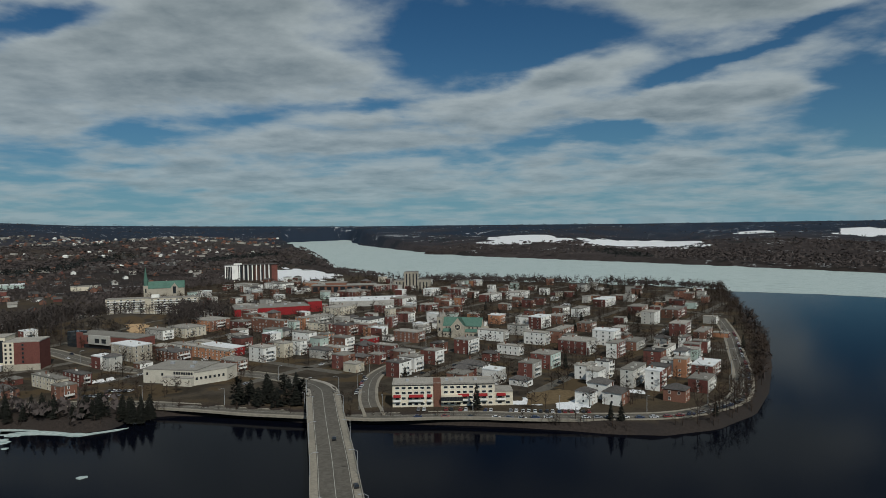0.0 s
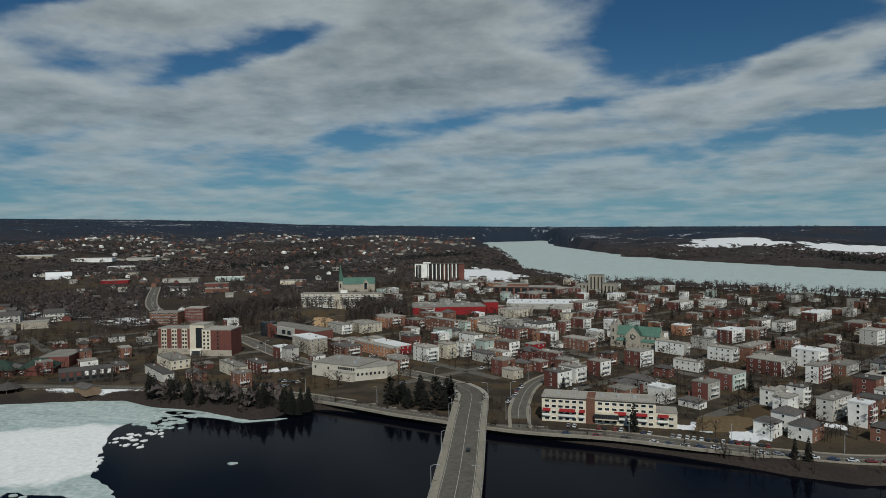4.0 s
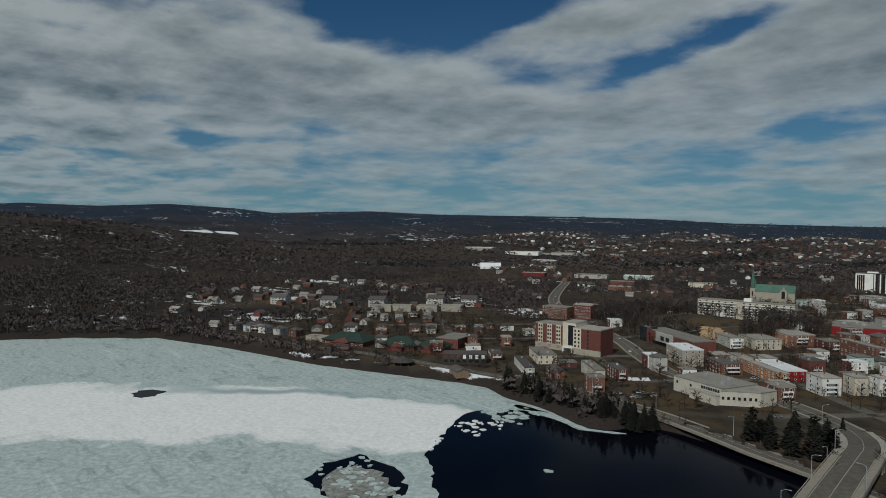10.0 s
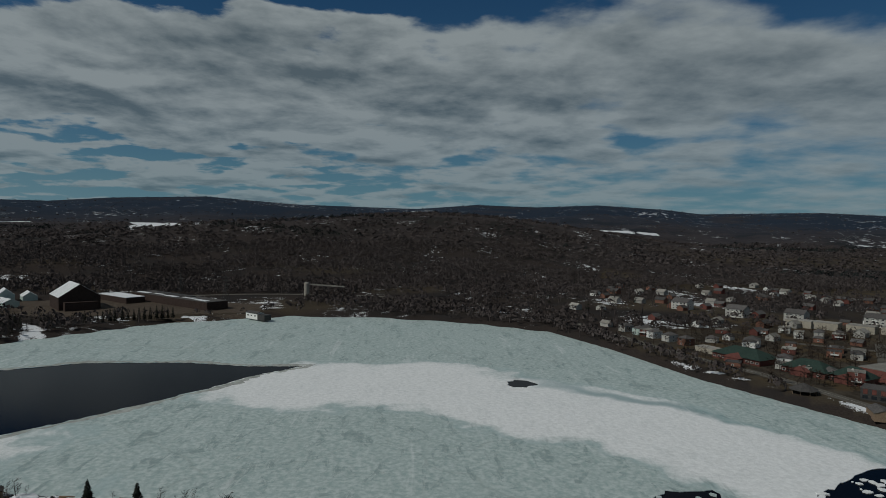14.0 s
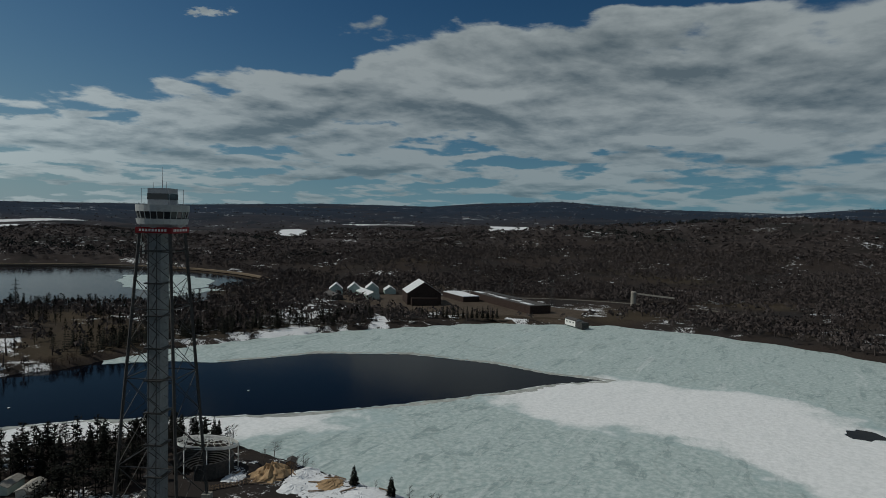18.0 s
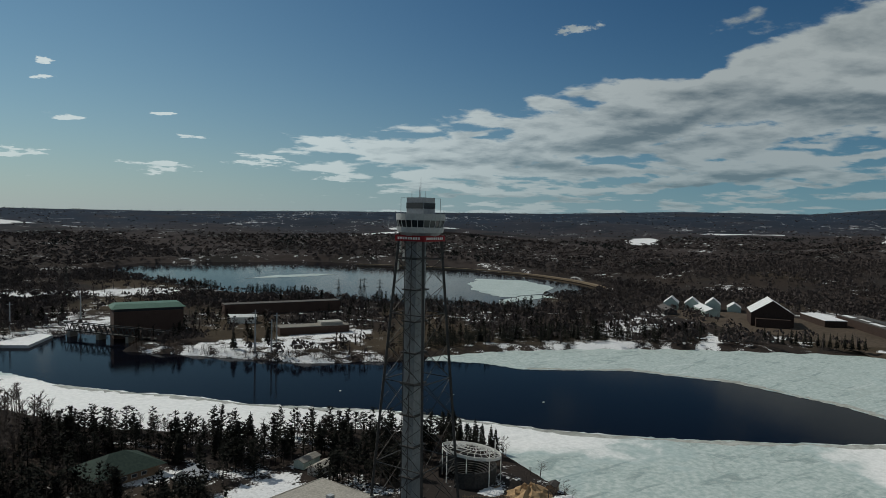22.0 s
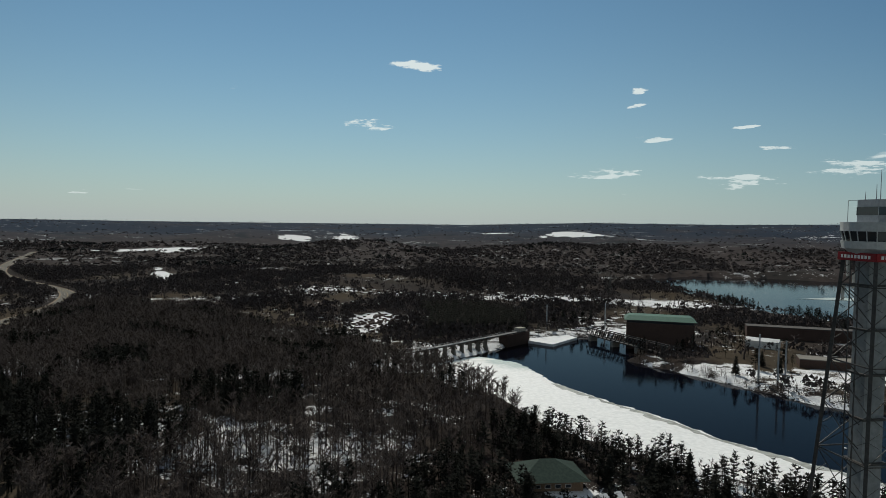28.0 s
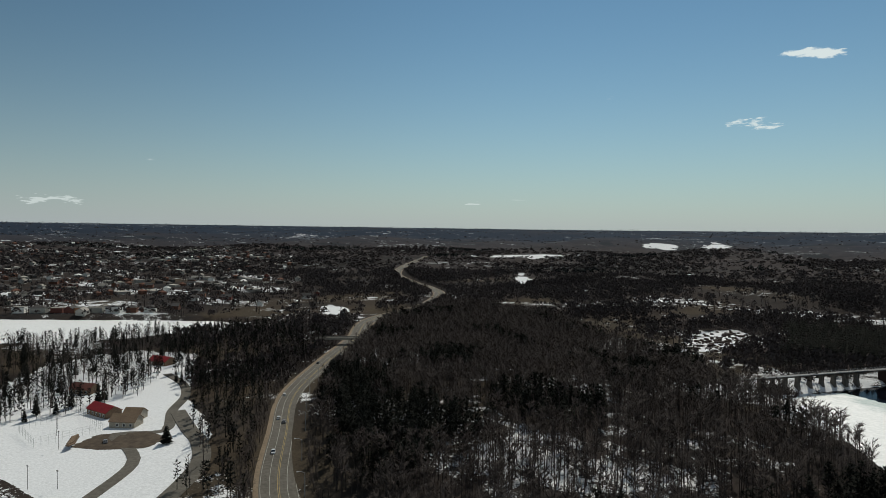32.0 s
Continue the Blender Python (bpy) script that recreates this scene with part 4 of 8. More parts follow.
def house(x, y, w, d, h, style, turn=GRID, name="apartment_house", rng=random.Random(5), detail=1.0):
    side, front, roof = style
    z = max(ground_z(x, y), 2.5) - 0.2
    floors = max(1, round(h / 3.1))
    words = f"{WALLS[side][1]} {('one', 'two', 'three', 'four', 'five')[min(floors, 5) - 1]}-storey house with a {ROOFS[roof][1]}"
    if side != front:
        words = f"{WALLS[side][1]} house with {WALLS[front][1]} front and {ROOFS[roof][1]}"
    me = thing(name, words, "house", "houses of the town", pose(x, y, z, 0, 0, turn))
    part("wall", Geo().box(-w / 2, -d / 2, -1.5, w / 2, d / 2, h), WALLS[side][0], me)
    if side != front:
        part("front_wall", Geo().box(w / 2 + 0.003, -d / 2 - 0.05, -1.5, w / 2 + 0.2, d / 2 + 0.05, h), WALLS[front][0], me)
    if roof == "h":
        part("roof", Geo().hip(-w / 2, -d / 2, w / 2, d / 2, h, h + min(w, d) * 0.27), ROOF_DARK, me)
    else:
        flat_roof(me, w + 0.2, d, h, ROOFS[roof][0])
        for _ in range(rng.choice((1, 1, 2)) if detail < 1.2 else rng.choice((0, 0, 1))):
            vx, vy = rng.uniform(-w / 3, w / 3), rng.uniform(-d / 3, d / 3)
            part("roof_vent", Geo().box(vx - 0.7, vy - 0.6, h + 0.15, vx + 0.7, vy + 0.6, h + 1.2), GREY, me)
    if detail < 1.2 and rng.random() < 0.7:
        part("chimney", Geo().box(-w / 4 - 0.35, d / 4 - 0.35, h, -w / 4 + 0.35, d / 4 + 0.35, h + 1.9 + (2 if roof == "h" else 0)), BRICK_DARK, me)
    step = h / floors
    long_side = w > d * 1.4
    for k in range(floors):
        mid = step * (k + 0.52)
        windows_on(me, WINDOW, "s", -d / 2, -w / 2 + 0.8, w / 2 - 0.8, mid, (4.2 if long_side else 5.2) * detail, 0.12 if detail < 3 else 0.6, rng)
        windows_on(me, WINDOW, "e", w / 2 + 0.2 * (side != front), -d / 2 + 0.6, d / 2 - 0.6, mid, 4.0 * detail, 0.08, rng)
        if roof != "h" and k and front in "WGDTRO" and (detail < 1.2 or k == 1):
            size = 9 if d > 14 else 6 if d > 8 else 4
            part("balcony", BALCONIES[size], None, me, at=front_at(w / 2 + 0.2, rng.uniform(-0.5, 0.5), step * k, "e"))
    if detail < 1.2:
        part("door", DOOR, None, me, at=front_at(w / 2 + 0.2 * (side != front), -d / 2 + 1.2, 0.2, "e"))
    return me


# town houses: x, y, width, depth, height, side wall / front wall / roof
SHORE_ROWS = [
    (-40, 449, 11, 13, 10, "RWd"), (-33, 466, 14, 11, 10, "WWp"), (-18, 488, 10, 11, 10, "RWp"), (6, 528, 13, 16, 11, "RWp"),
    (3, 444, 14, 9, 6, "RRh"), (10, 453, 19, 9, 7, "GWh"), (23, 495, 11, 7, 6, "RRh"), (39, 519, 19, 7, 7, "WWp"),
    (46, 443, 10, 13, 10, "RGp"), (38, 420, 13, 7, 4, "WWh"), (60, 473, 15, 16, 10, "RTp"), (91, 525, 23, 20, 10, "RGp"),
    (120, 556, 18, 15, 12, "WWw"),
]
HILL_ROWS = [
    (116, 506, 8, 18, 11, "WRp"), (79, 436, 8, 8, 9, "WGp"), (86, 440, 6, 7, 9, "GWp"), (93, 439, 9, 7, 11, "WWd"),
    (107, 420, 8, 24, 11, "GGp"), (116, 406, 9, 9, 12, "WRw"), (147, 502, 9, 21, 7, "GWp"), (143, 440, 8, 10, 12, "OOp"),
    (160, 444, 13, 23, 8, "RDw"), (121, 381, 12, 10, 7, "DDh"), (143, 404, 11, 18, 8, "RGp"), (70, 377, 10, 8, 7, "WWh"),
    (86, 376, 11, 12, 7, "WDh"),
]
NORTH_ROWS = [
    (177, 538, 6, 14, 9, "WRp"), (155, 509, 6, 22, 7, "WWp"), (186, 665, 13, 17, 12, "GWp"), (223, 710, 16, 34, 9, "DRp"),
    (193, 598, 13, 22, 11, "RRp"), (203, 570, 8, 31, 9, "DDp"), (172, 807, 15, 34, 9, "RWw"), (137, 537, 12, 23, 7, "DGp"),
    (77, 648, 13, 21, 11, "RWw"), (64, 661, 14, 11, 9, "WWp"), (98, 676, 14, 19, 8, "DDp"), (64, 561, 19, 9, 10, "WWp"),
    (89, 588, 9, 29, 9, "GDp"),
]
MAIN_ROWS = [
    (29, 580, 25, 8, 9, "WGp"), (53, 607, 18, 7, 9, "GGp"), (109, 728, 12, 17, 9, "DWp"), (129, 723, 11, 25, 9, "WWp"),
    (78, 894, 17, 33, 9, "WWp"), (41, 870, 15, 31, 9, "RWp"), (-1, 640, 15, 18, 6, "RRw"), (38, 676, 13, 12, 9, "OOw"),
    (-177, 634, 41, 7, 13, "DDp"), (-160, 648, 16, 7, 9, "TTp"), (-151, 656, 12, 7, 11, "OOp"), (-141, 684, 15, 27, 9, "GGp"),
    (-132, 760, 19, 34, 9, "CCp"),
]
CENTRE_ROWS = [
    (-318, 436, 32, 14, 7, "CCp"), (-274, 404, 16, 9, 5, "DDh"), (-72, 464, 11, 9, 6, "CCp"), (-160, 480, 14, 9, 7, "OOp"), (-344, 412, 18, 9, 5, "DDd"),
    (-133, 648, 31, 7, 7, "CRp"), (-102, 617, 18, 17, 10, "RDd"), (-83, 632, 19, 21, 13, "WWd"), (-65, 659, 7, 10, 11, "RRp"),
    (-54, 697, 15, 12, 9, "RWp"), (-75, 615, 13, 19, 8, "OGp"), (-146, 503, 16, 12, 11, "WWp"), (-134, 518, 11, 9, 11, "CCp"),
    (-124, 527, 9, 7, 11, "WWp"), (-128, 563, 19, 9, 12, "WWp"), (-114, 577, 12, 11, 8, "OOp"), (-103, 511, 20, 7, 7, "GGh"),
    (-93, 542, 16, 11, 11, "DWp"),
]
BACK_ROWS = [
    (-71, 542, 8, 14, 10, "VVp"), (-55, 516, 16, 7, 9, "RRp"), (-59, 490, 10, 8, 7, "RRp"), (-42, 581, 24, 13, 9, "DDp"),
    (-68, 843, 19, 28, 9, "RWp"), (192, 734, 15, 22, 9, "RDp"), (117, 625, 12, 16, 8, "DDp"), (141, 597, 9, 15, 8, "RDp"),
    (97, 518, 8, 13, 6, "RWw"), (-34, 779, 15, 21, 8, "RRp"), (-37, 947, 14, 19, 9, "WWw"), (0, 955, 22, 20, 8, "RWp"),
    (-144, 943, 32, 34, 8, "RDp"),
]
STREET_ROWS = [
    (-126, 1021, 33, 34, 8, "RRp"), (-281, 1069, 41, 24, 9, "WWp"), (-330, 1059, 32, 21, 9, "GWp"), (-226, 1072, 32, 19, 9, "OGp"),
    (-233, 747, 21, 16, 8, "RRp"), (-84, 769, 16, 14, 9, "RWp"), (-250, 515, 29, 16, 12, "SSw"), (-192, 517, 54, 7, 8, "OOp"),
    (-156, 470, 15, 11, 8, "DDp"), (-215, 509, 24, 15, 8, "DDd"), (-217, 539, 30, 9, 7, "GGp"), (-187, 530, 38, 16, 7, "RVw"),
    (-250, 621, 28, 22, 8, "CCp"),
]
WEST_ROWS = [
    (-239, 653, 29, 23, 9, "ODp"), (-269, 607, 27, 11, 8, "GWp"), (-208, 650, 17, 14, 9, "RRp"), (-258, 423, 32, 7, 8, "CCp"),
    (-246, 433, 22, 7, 8, "RRd"), (-301, 401, 41, 7, 6, "GGd"), (-92, 510, 16, 8, 9, "OWp"), (-73, 529, 13, 12, 7, "RRh"),
    (-85, 620, 15, 14, 10, "RDp"), (-242, 781, 29, 20, 9, "RRp"),
]
TOWN_ROWS = SHORE_ROWS + HILL_ROWS + NORTH_ROWS + MAIN_ROWS + CENTRE_ROWS + BACK_ROWS + STREET_ROWS + WEST_ROWS
def clear_of(taken, x, y, r):
    return all((x - a) ** 2 + (y - b) ** 2 > (r + c) ** 2 for a, b, c in taken)


# places kept free for landmarks: x, y, radius
TAKEN = [(4, 596, 26), (-210, 762, 46), (-180, 440, 32), (-325, 490, 45), (-4, 378, 26), (-30, 378, 20), (22, 378, 20), (-330, 660, 60), (-280, 470, 22), (-230, 590, 12), (-120, 850, 55), (-285, 560, 26),
         (-85, 440, 26), (-90, 400, 26), (-130, 400, 22), (-110, 455, 26), (-60, 410, 12), (-310, 530, 30), (-50, 420, 16), (55, 395, 18), (-150, 395, 24)]
PLACED = list(TAKEN)
for row in TOWN_ROWS:
    house(*row)
    PLACED.append((row[0], row[1], 0.5 * max(row[2], row[3]) * 0.95))


GRID_COS, GRID_SIN = math.cos(radians(GRID)), math.sin(radians(GRID))


def grid_place(u, v):
    return u * GRID_COS - v * GRID_SIN, u * GRID_SIN + v * GRID_COS


def best_start(step, across):
    """Where the streets of one direction run so that they meet the fewest houses."""
    def hits(start):
        n = 0
        for x, y, *_ in TOWN_ROWS:
            u, v = x * GRID_COS + y * GRID_SIN, -x * GRID_SIN + y * GRID_COS
            s = ((u if across else v) - start) % step
            n += min(s, step - s) < 11
        return n
    return min(range(0, step, 4), key=hits)


STREET_U, STREET_V = best_start(84, True), best_start(104, False)


def fill_town():
    """Further houses along the same streets, between those above."""
    rng = random.Random(11)
    spots = [(u, v) for u in range(-900, 900, 14) for v in range(-200, 1300, 15)]
    rng.shuffle(spots)
    made = 0
    for u, v in spots:
        du, dv = (u - STREET_U) % 84, (v - STREET_V) % 104
        x, y = grid_place(u + rng.uniform(-1.5, 1.5), v + rng.uniform(-1.5, 1.5))
        if min(du, 84 - du) < 10 or min(dv, 104 - dv) < 9.5 or not inside(np.array([(x, y)]), TOWN)[0] or reach(np.array([(x, y)], float), TOWN)[0] < 14 or not clear_of(PLACED, x, y, 5.6):
            continue
        w, d = rng.choice((8, 10, 11, 12)), rng.choice((8, 10, 12))
        house(x, y, w, d, rng.choice((4, 6, 6, 7, 8, 9, 9, 10) if x > -400 else (4, 5, 6)), rng.choice(("RWp", "RWw", "DWp", "WWp", "RRp", "GWp", "DDp", "ORp", "RGp", "WWh", "DDd", "WGw", "RDp", "GGp", "RRd", "DDh", "GGh", "CCp", "TTp", "DGp", "DDp", "RDd") if x > -400 else ("DDh", "GGh", "DDd", "RDd", "RRp", "GGp", "DGp", "WWh")), rng=rng, detail=2.0 if y < 540 else 3.7)
        PLACED.append((x, y, 0.42 * max(w, d)))
        made += 1
        if made >= 265:
            break


fill_town()


def apartment_block():
    """The long cream apartment house with red awnings by the water."""
    me = thing("apartment_block", "long cream four-storey apartment block with red awnings", "apartment block", at=pose(-5, 379, 3.6, 0, 0, 2.5))
    part("wall", Geo().box(-32, -7, -1, -9.6, 7, 13).box(-5.4, -7, -1, 24, 7, 13), CREAM, me)
    part("stair_tower", Geo().box(-9.6, -7.4, -1, -5.4, 7, 13.3), BRICK_DARK, me, "brown brick stair tower")
    part("annex", Geo().box(24, -7, -1, 34, 5, 8), CREAM, me, "lower cream annex")
    flat_roof(me, 56, 14, 13, ROOF_PALE, 0.5, -4)
    part("annex_roof", Geo().box(23.9, -7.2, 8, 34.2, 5.2, 8.4), ROOF_PALE, me)
    part("cornice", Geo().box(-32.1, -7.12, 12.0, -9.6, -7.0, 12.6).box(-5.4, -7.12, 12.0, 24.1, -7.0, 12.6), DARK_STEEL, me)
    for z in (2.0, 5.2, 8.2, 10.9):
        windows_on(me, WIDE_WINDOW, "s", -7, -31, -10.5, z, 3.3)
        windows_on(me, WIDE_WINDOW, "s", -7, -4.6, 23.4, z, 3.3)
        if z < 8:
            windows_on(me, WIDE_WINDOW, "s", -7, 24.6, 33.4, z, 3.3)
    for x0, x1 in ((-31.5, -27.5), (-23, -15), (-13, -10.2), (4, 10), (13, 20), (25, 30)):
        awning = Geo().add([(x0, -7.02, 7.2), (x1, -7.02, 7.2), (x1, -8.5, 6.2), (x0, -8.5, 6.2), (x0, -7.02, 7.05), (x1, -7.02, 7.05), (x1, -8.5, 5.9), (x0, -8.5, 5.9)],
                           [(0, 1, 2, 3), (7, 6, 5, 4), (3, 2, 6, 7), (0, 3, 7, 4), (1, 5, 6, 2), (0, 4, 5, 1)])
        part("awning", awning, RED_METAL, me, "red canvas awning")
        part("balcony", Geo().box(x0, -8.4, 3.5, x1, -7.02, 3.7).box(x0, -8.4, 3.7, x1, -8.3, 4.6), WHITE, me)
    part("entrance", Geo().box(-5.3, -9.5, 3.2, 6, -7.02, 6.6), CREAM, me)
    windows_on(me, SHOP_WINDOW, "s", -9.5, -5, 5.8, 5.0, 1.8)
    for x in (-24, -2, 6, 14):
        part("roof_vent", Geo().box(x - 0.8, -1, 13.15, x + 0.8, 1, 14.2), STEEL, me)


LIMESTONE = surface("pale_limestone", (0.44, 0.41, 0.34), (0.54, 0.505, 0.43), 1.5, 0.9)


def library():
    me = thing("civic_building", "pale stone civic building with a low flat roof", "public building", at=pose(-178, 443, 4.0, 0, 0, -12))
    part("wall", Geo().box(-24, -13, -1, 14, 15, 9), LIMESTONE, me)
    part("front_wing", Geo().slab([(14, -15), (27, 2), (27, 15), (14, 15)], -1, 8), LIMESTONE, me)
    part("porch", Geo().box(-6, -18, -1, 14, -13.01, 5.2), LIMESTONE, me)
    flat_roof(me, 38, 28, 9, ROOF_PALE, 0.4, -5, 1)
    part("wing_roof", Geo().slab([(14.3, -14.9), (27.2, 2), (27.2, 15.2), (14.3, 15.2)], 8, 8.5), ROOF_PALE, me, "pale gravel flat roof")
    part("porch_roof", Geo().box(-6.2, -18.2, 5.2, 14.2, -13.01, 5.5), ROOF_PALE, me)
    windows_on(me, DARK_WINDOW, "s", -13, -2, 12, 7, 1.7)
    for x in (-21, -10):
        part("window", DARK_WINDOW, None, me, at=front_at(x, -13, 6, "s"))
    for k in range(7):
        s = (k + 0.6) / 7.4
        part("window", DARK_WINDOW, None, me, at=pose(14 + 13 * s, -15 + 17 * s, 4.2, 0, 0, math.degrees(math.atan2(17, 13))))
    for x, y in ((-14, 4), (0, 8), (6, -4)):
        part("roof_vent", Geo().box(x - 1.2, y - 1, 9.15, x + 1.2, y + 1, 10.6), STEEL, me)


def hotel():
    me = thing("seniors_residence", "six-storey red brick residence with cream stripes", "apartment block", at=pose(-336, 484, 4.5, 0, 0, 12))
    part("west_wing", Geo().box(-27, -8, -1, 0, 8, 20), BRICK, me)
    part("stair_tower", Geo().box(0, -9.5, -1, 12, 8, 23), CREAM, me, "cream concrete stair tower")
    part("tower_glass", Geo().box(5, -9.7, 5, 11, -9.505, 21), GLASS, me, "tall dark glazing")
    part("east_wing", Geo().slab([(12, -14), (36, -14), (36, 6), (12, 6)], -1, 20), BRICK, me)
    part("base_course", Geo().box(-27.1, -8.2, -1, 0, -8.005, 4.2), STONE, me)
    part("base_course", Geo().box(12.0, -14.2, -1, 36.2, -14.005, 4.2), STONE, me)
    for x in (-22, -13.5, -5):
        part("stripe", Geo().box(x - 2.3, -8.16, 4.2, x + 2.3, -8.005, 20), CREAM, me, "cream wall stripe")
        for k in range(6):
            for dx in (-1.1, 1.1):
                part("window", DARK_WINDOW, None, me, at=front_at(x + dx, -8.16, 2.4 + 3.1 * k, "s"))
    for k in range(5):
        for x in (14, 17.2, 25):
            part("window", DARK_WINDOW, None, me, at=front_at(x, -14.14 if x < 20 else -14, 6 + 3.0 * k, "s"))
    part("stripe", Geo().box(12.2, -14.14, 4.2, 19.2, -14.005, 20), CREAM, me)
    flat_roof(me, 27, 16, 20, ROOF_PALE, 0.5, -13.5, 0)
    flat_roof(me, 24, 20, 20, ROOF_PALE, 0.5, 24, -4)
    part("tower_roof", Geo().box(-0.2, -9.7, 23, 12.2, 8.2, 23.4), ROOF_PALE, me)
    part("canopy", Geo().box(2, -14, 3.4, 11, -9.71, 3.8), WHITE, me)
    for x in (2.4, 10.4):
        part("canopy_post", Geo().box(x - 0.2, -13.8, -1, x + 0.2, -13.4, 3.4), WHITE, me)


def tower_block():
    me = thing("tower_block", "ten-storey white and black striped tower block", "apartment block", at=pose(-369, 1215, 4, 0, 0, 18))
    part("wall", Geo().box(-45, -9, -1, -22, 9, 30), WHITE, me)
    part("dark_wall", Geo().box(-21.99, -7, -1, 45, 9, 30), SOOT, me, "dark cladding")
    for k in range(8):
        part("rib", Geo().box(-21 + 7.2 * k, -8.2, -1, -19.2 + 7.2 * k, -7.005, 30), WHITE, me, "white vertical stripe")
    for k in range(9):
        x = -42 + 2.6 * k if k < 4 else -27 + 9 * (k - 3)
        y = -9 if k < 4 else -7
        w = 1.1 if k < 4 else 2.7
        part("dark_bay", Geo().box(x - w, y - 0.5, 1, x + w, y - 0.005, 28), BRICK_DARK if k > 6 else DARK_STEEL, me, "dark window bay")
        part("glazing", Geo().box(x - w * 0.55, y - 0.6, 2, x + w * 0.55, y - 0.505, 27), GLASS, me)
    part("end_wall", Geo().box(35, -7.6, -1, 45.2, -7.01, 30), BRICK, me, "dark red end bay")
    flat_roof(me, 90, 18, 30, ROOF_DARK, 0.8)
    part("penthouse", Geo().box(-30, -4, 30.2, -16, 4, 32.5), WHITE, me)


def stone_church():
    me = thing("church", "buff stone church with a green copper roof", "church", at=pose(2, 604, 4, 0, 0, -14) @ Matrix.Diagonal((0.82, 0.82, 0.82, 1)))
    part("nave", Geo().box(-18, -8, -1, 24, 8, 12), STONE, me)
    part("nave_roof", Geo().gable(-18, -8, 24, 8, 12, 20), COPPER, me, "green copper roof")
    part("nave_gable", Geo().add([(-18, -8, 12), (-18, 8, 12), (-18, 0, 20), (24, -8, 12), (24, 8, 12), (24, 0, 20)], [(0, 2, 1), (3, 4, 5)]), STONE, me)
    part("transept", Geo().box(-7, -15, -1, 7, -8.01, 13).add([(-7, -15, 13), (7, -15, 13), (0, -15, 21), (-7, -14.4, 13), (7, -14.4, 13), (0, -14.4, 21)], [(0, 1, 2), (5, 4, 3), (0, 2, 5, 3), (1, 4, 5, 2)]), STONE, me)
    roof = Geo().add([(-7.4, -14.9, 12.7), (0, -14.9, 20.6), (0, 1, 20.6), (-7.4, 1, 12.7), (7.4, -14.9, 12.7), (7.4, 1, 12.7)], [(0, 1, 2, 3), (1, 4, 5, 2), (0, 3, 2, 5, 4, 1)])
    part("transept_roof", roof, COPPER, me)
    ring = Geo()
    for k in range(20):
        a, b = 2 * math.pi * k / 20, 2 * math.pi * (k + 1) / 20
        ring.beam((3.4 * math.cos(a), -15.2, 11.5 + 3.4 * math.sin(a)), (3.4 * math.cos(b), -15.2, 11.5 + 3.4 * math.sin(b)), 0.5)
        if k % 2 == 0:
            ring.beam((0, -15.15, 11.5), (3.3 * math.cos(a), -15.15, 11.5 + 3.3 * math.sin(a)), 0.22)
    rose = part("rose_window", ring, CREAM, me, "round traceried rose window")
    part("pane", Geo().slab([(3.2 * math.cos(k * math.pi / 10), 3.2 * math.sin(k * math.pi / 10)) for k in range(20)], 0, 0.1), GLASS, rose, at=pose(0, -15.02, 11.5, 90))
    part("side_chapel", Geo().box(-17, -12, -1, -7.1, -8.01, 6.5), STONE, me)
    part("side_chapel", Geo().box(7.1, -12, -1, 20, -8.01, 6.5), STONE, me)
    for x0, x1 in ((-17.3, -7.1), (7.1, 20.3)):
        part("chapel_roof", Geo().add([(x0, -12.4, 6.4), (x1, -12.4, 6.4), (x1, -8.02, 9), (x0, -8.02, 9), (x0, -12.4, 6.1), (x1, -12.4, 6.1)], [(0, 1, 2, 3), (4, 5, 1, 0)]), COPPER, me)
    apse = Geo().slab([(24 + 7 * math.cos(a), 7 * math.sin(a)) for a in np.linspace(-1.57, 1.57, 9)], -1, 10)
    part("apse", apse, STONE, me)
    for dy in (-7, 5):
        t = part("bell_tower", Geo().box(-24, dy - 3, -1, -18.01, dy + 3, 21), STONE, me)
        part("spire", Geo().cyl(-21, dy, 21, 27, 3.6, 0.1, 4), ROOF_PALE, t, "small pointed tower roof")
        for z in (8, 16):
            part("opening", Geo().box(-21.8, dy - 3.12, z - 1.6, -20.2, dy - 3.005, z + 1.8), GLASS, t)
    for x in (-14, -11, 11, 15, 20):
        part("window", DARK_WINDOW, None, me, at=front_at(x, -8.0, 10, "s"))
    for x in (-14, -10, 10, 14, 18):
        part("window", DARK_WINDOW, None, me, at=front_at(x, -12.0, 3.2, "s"))


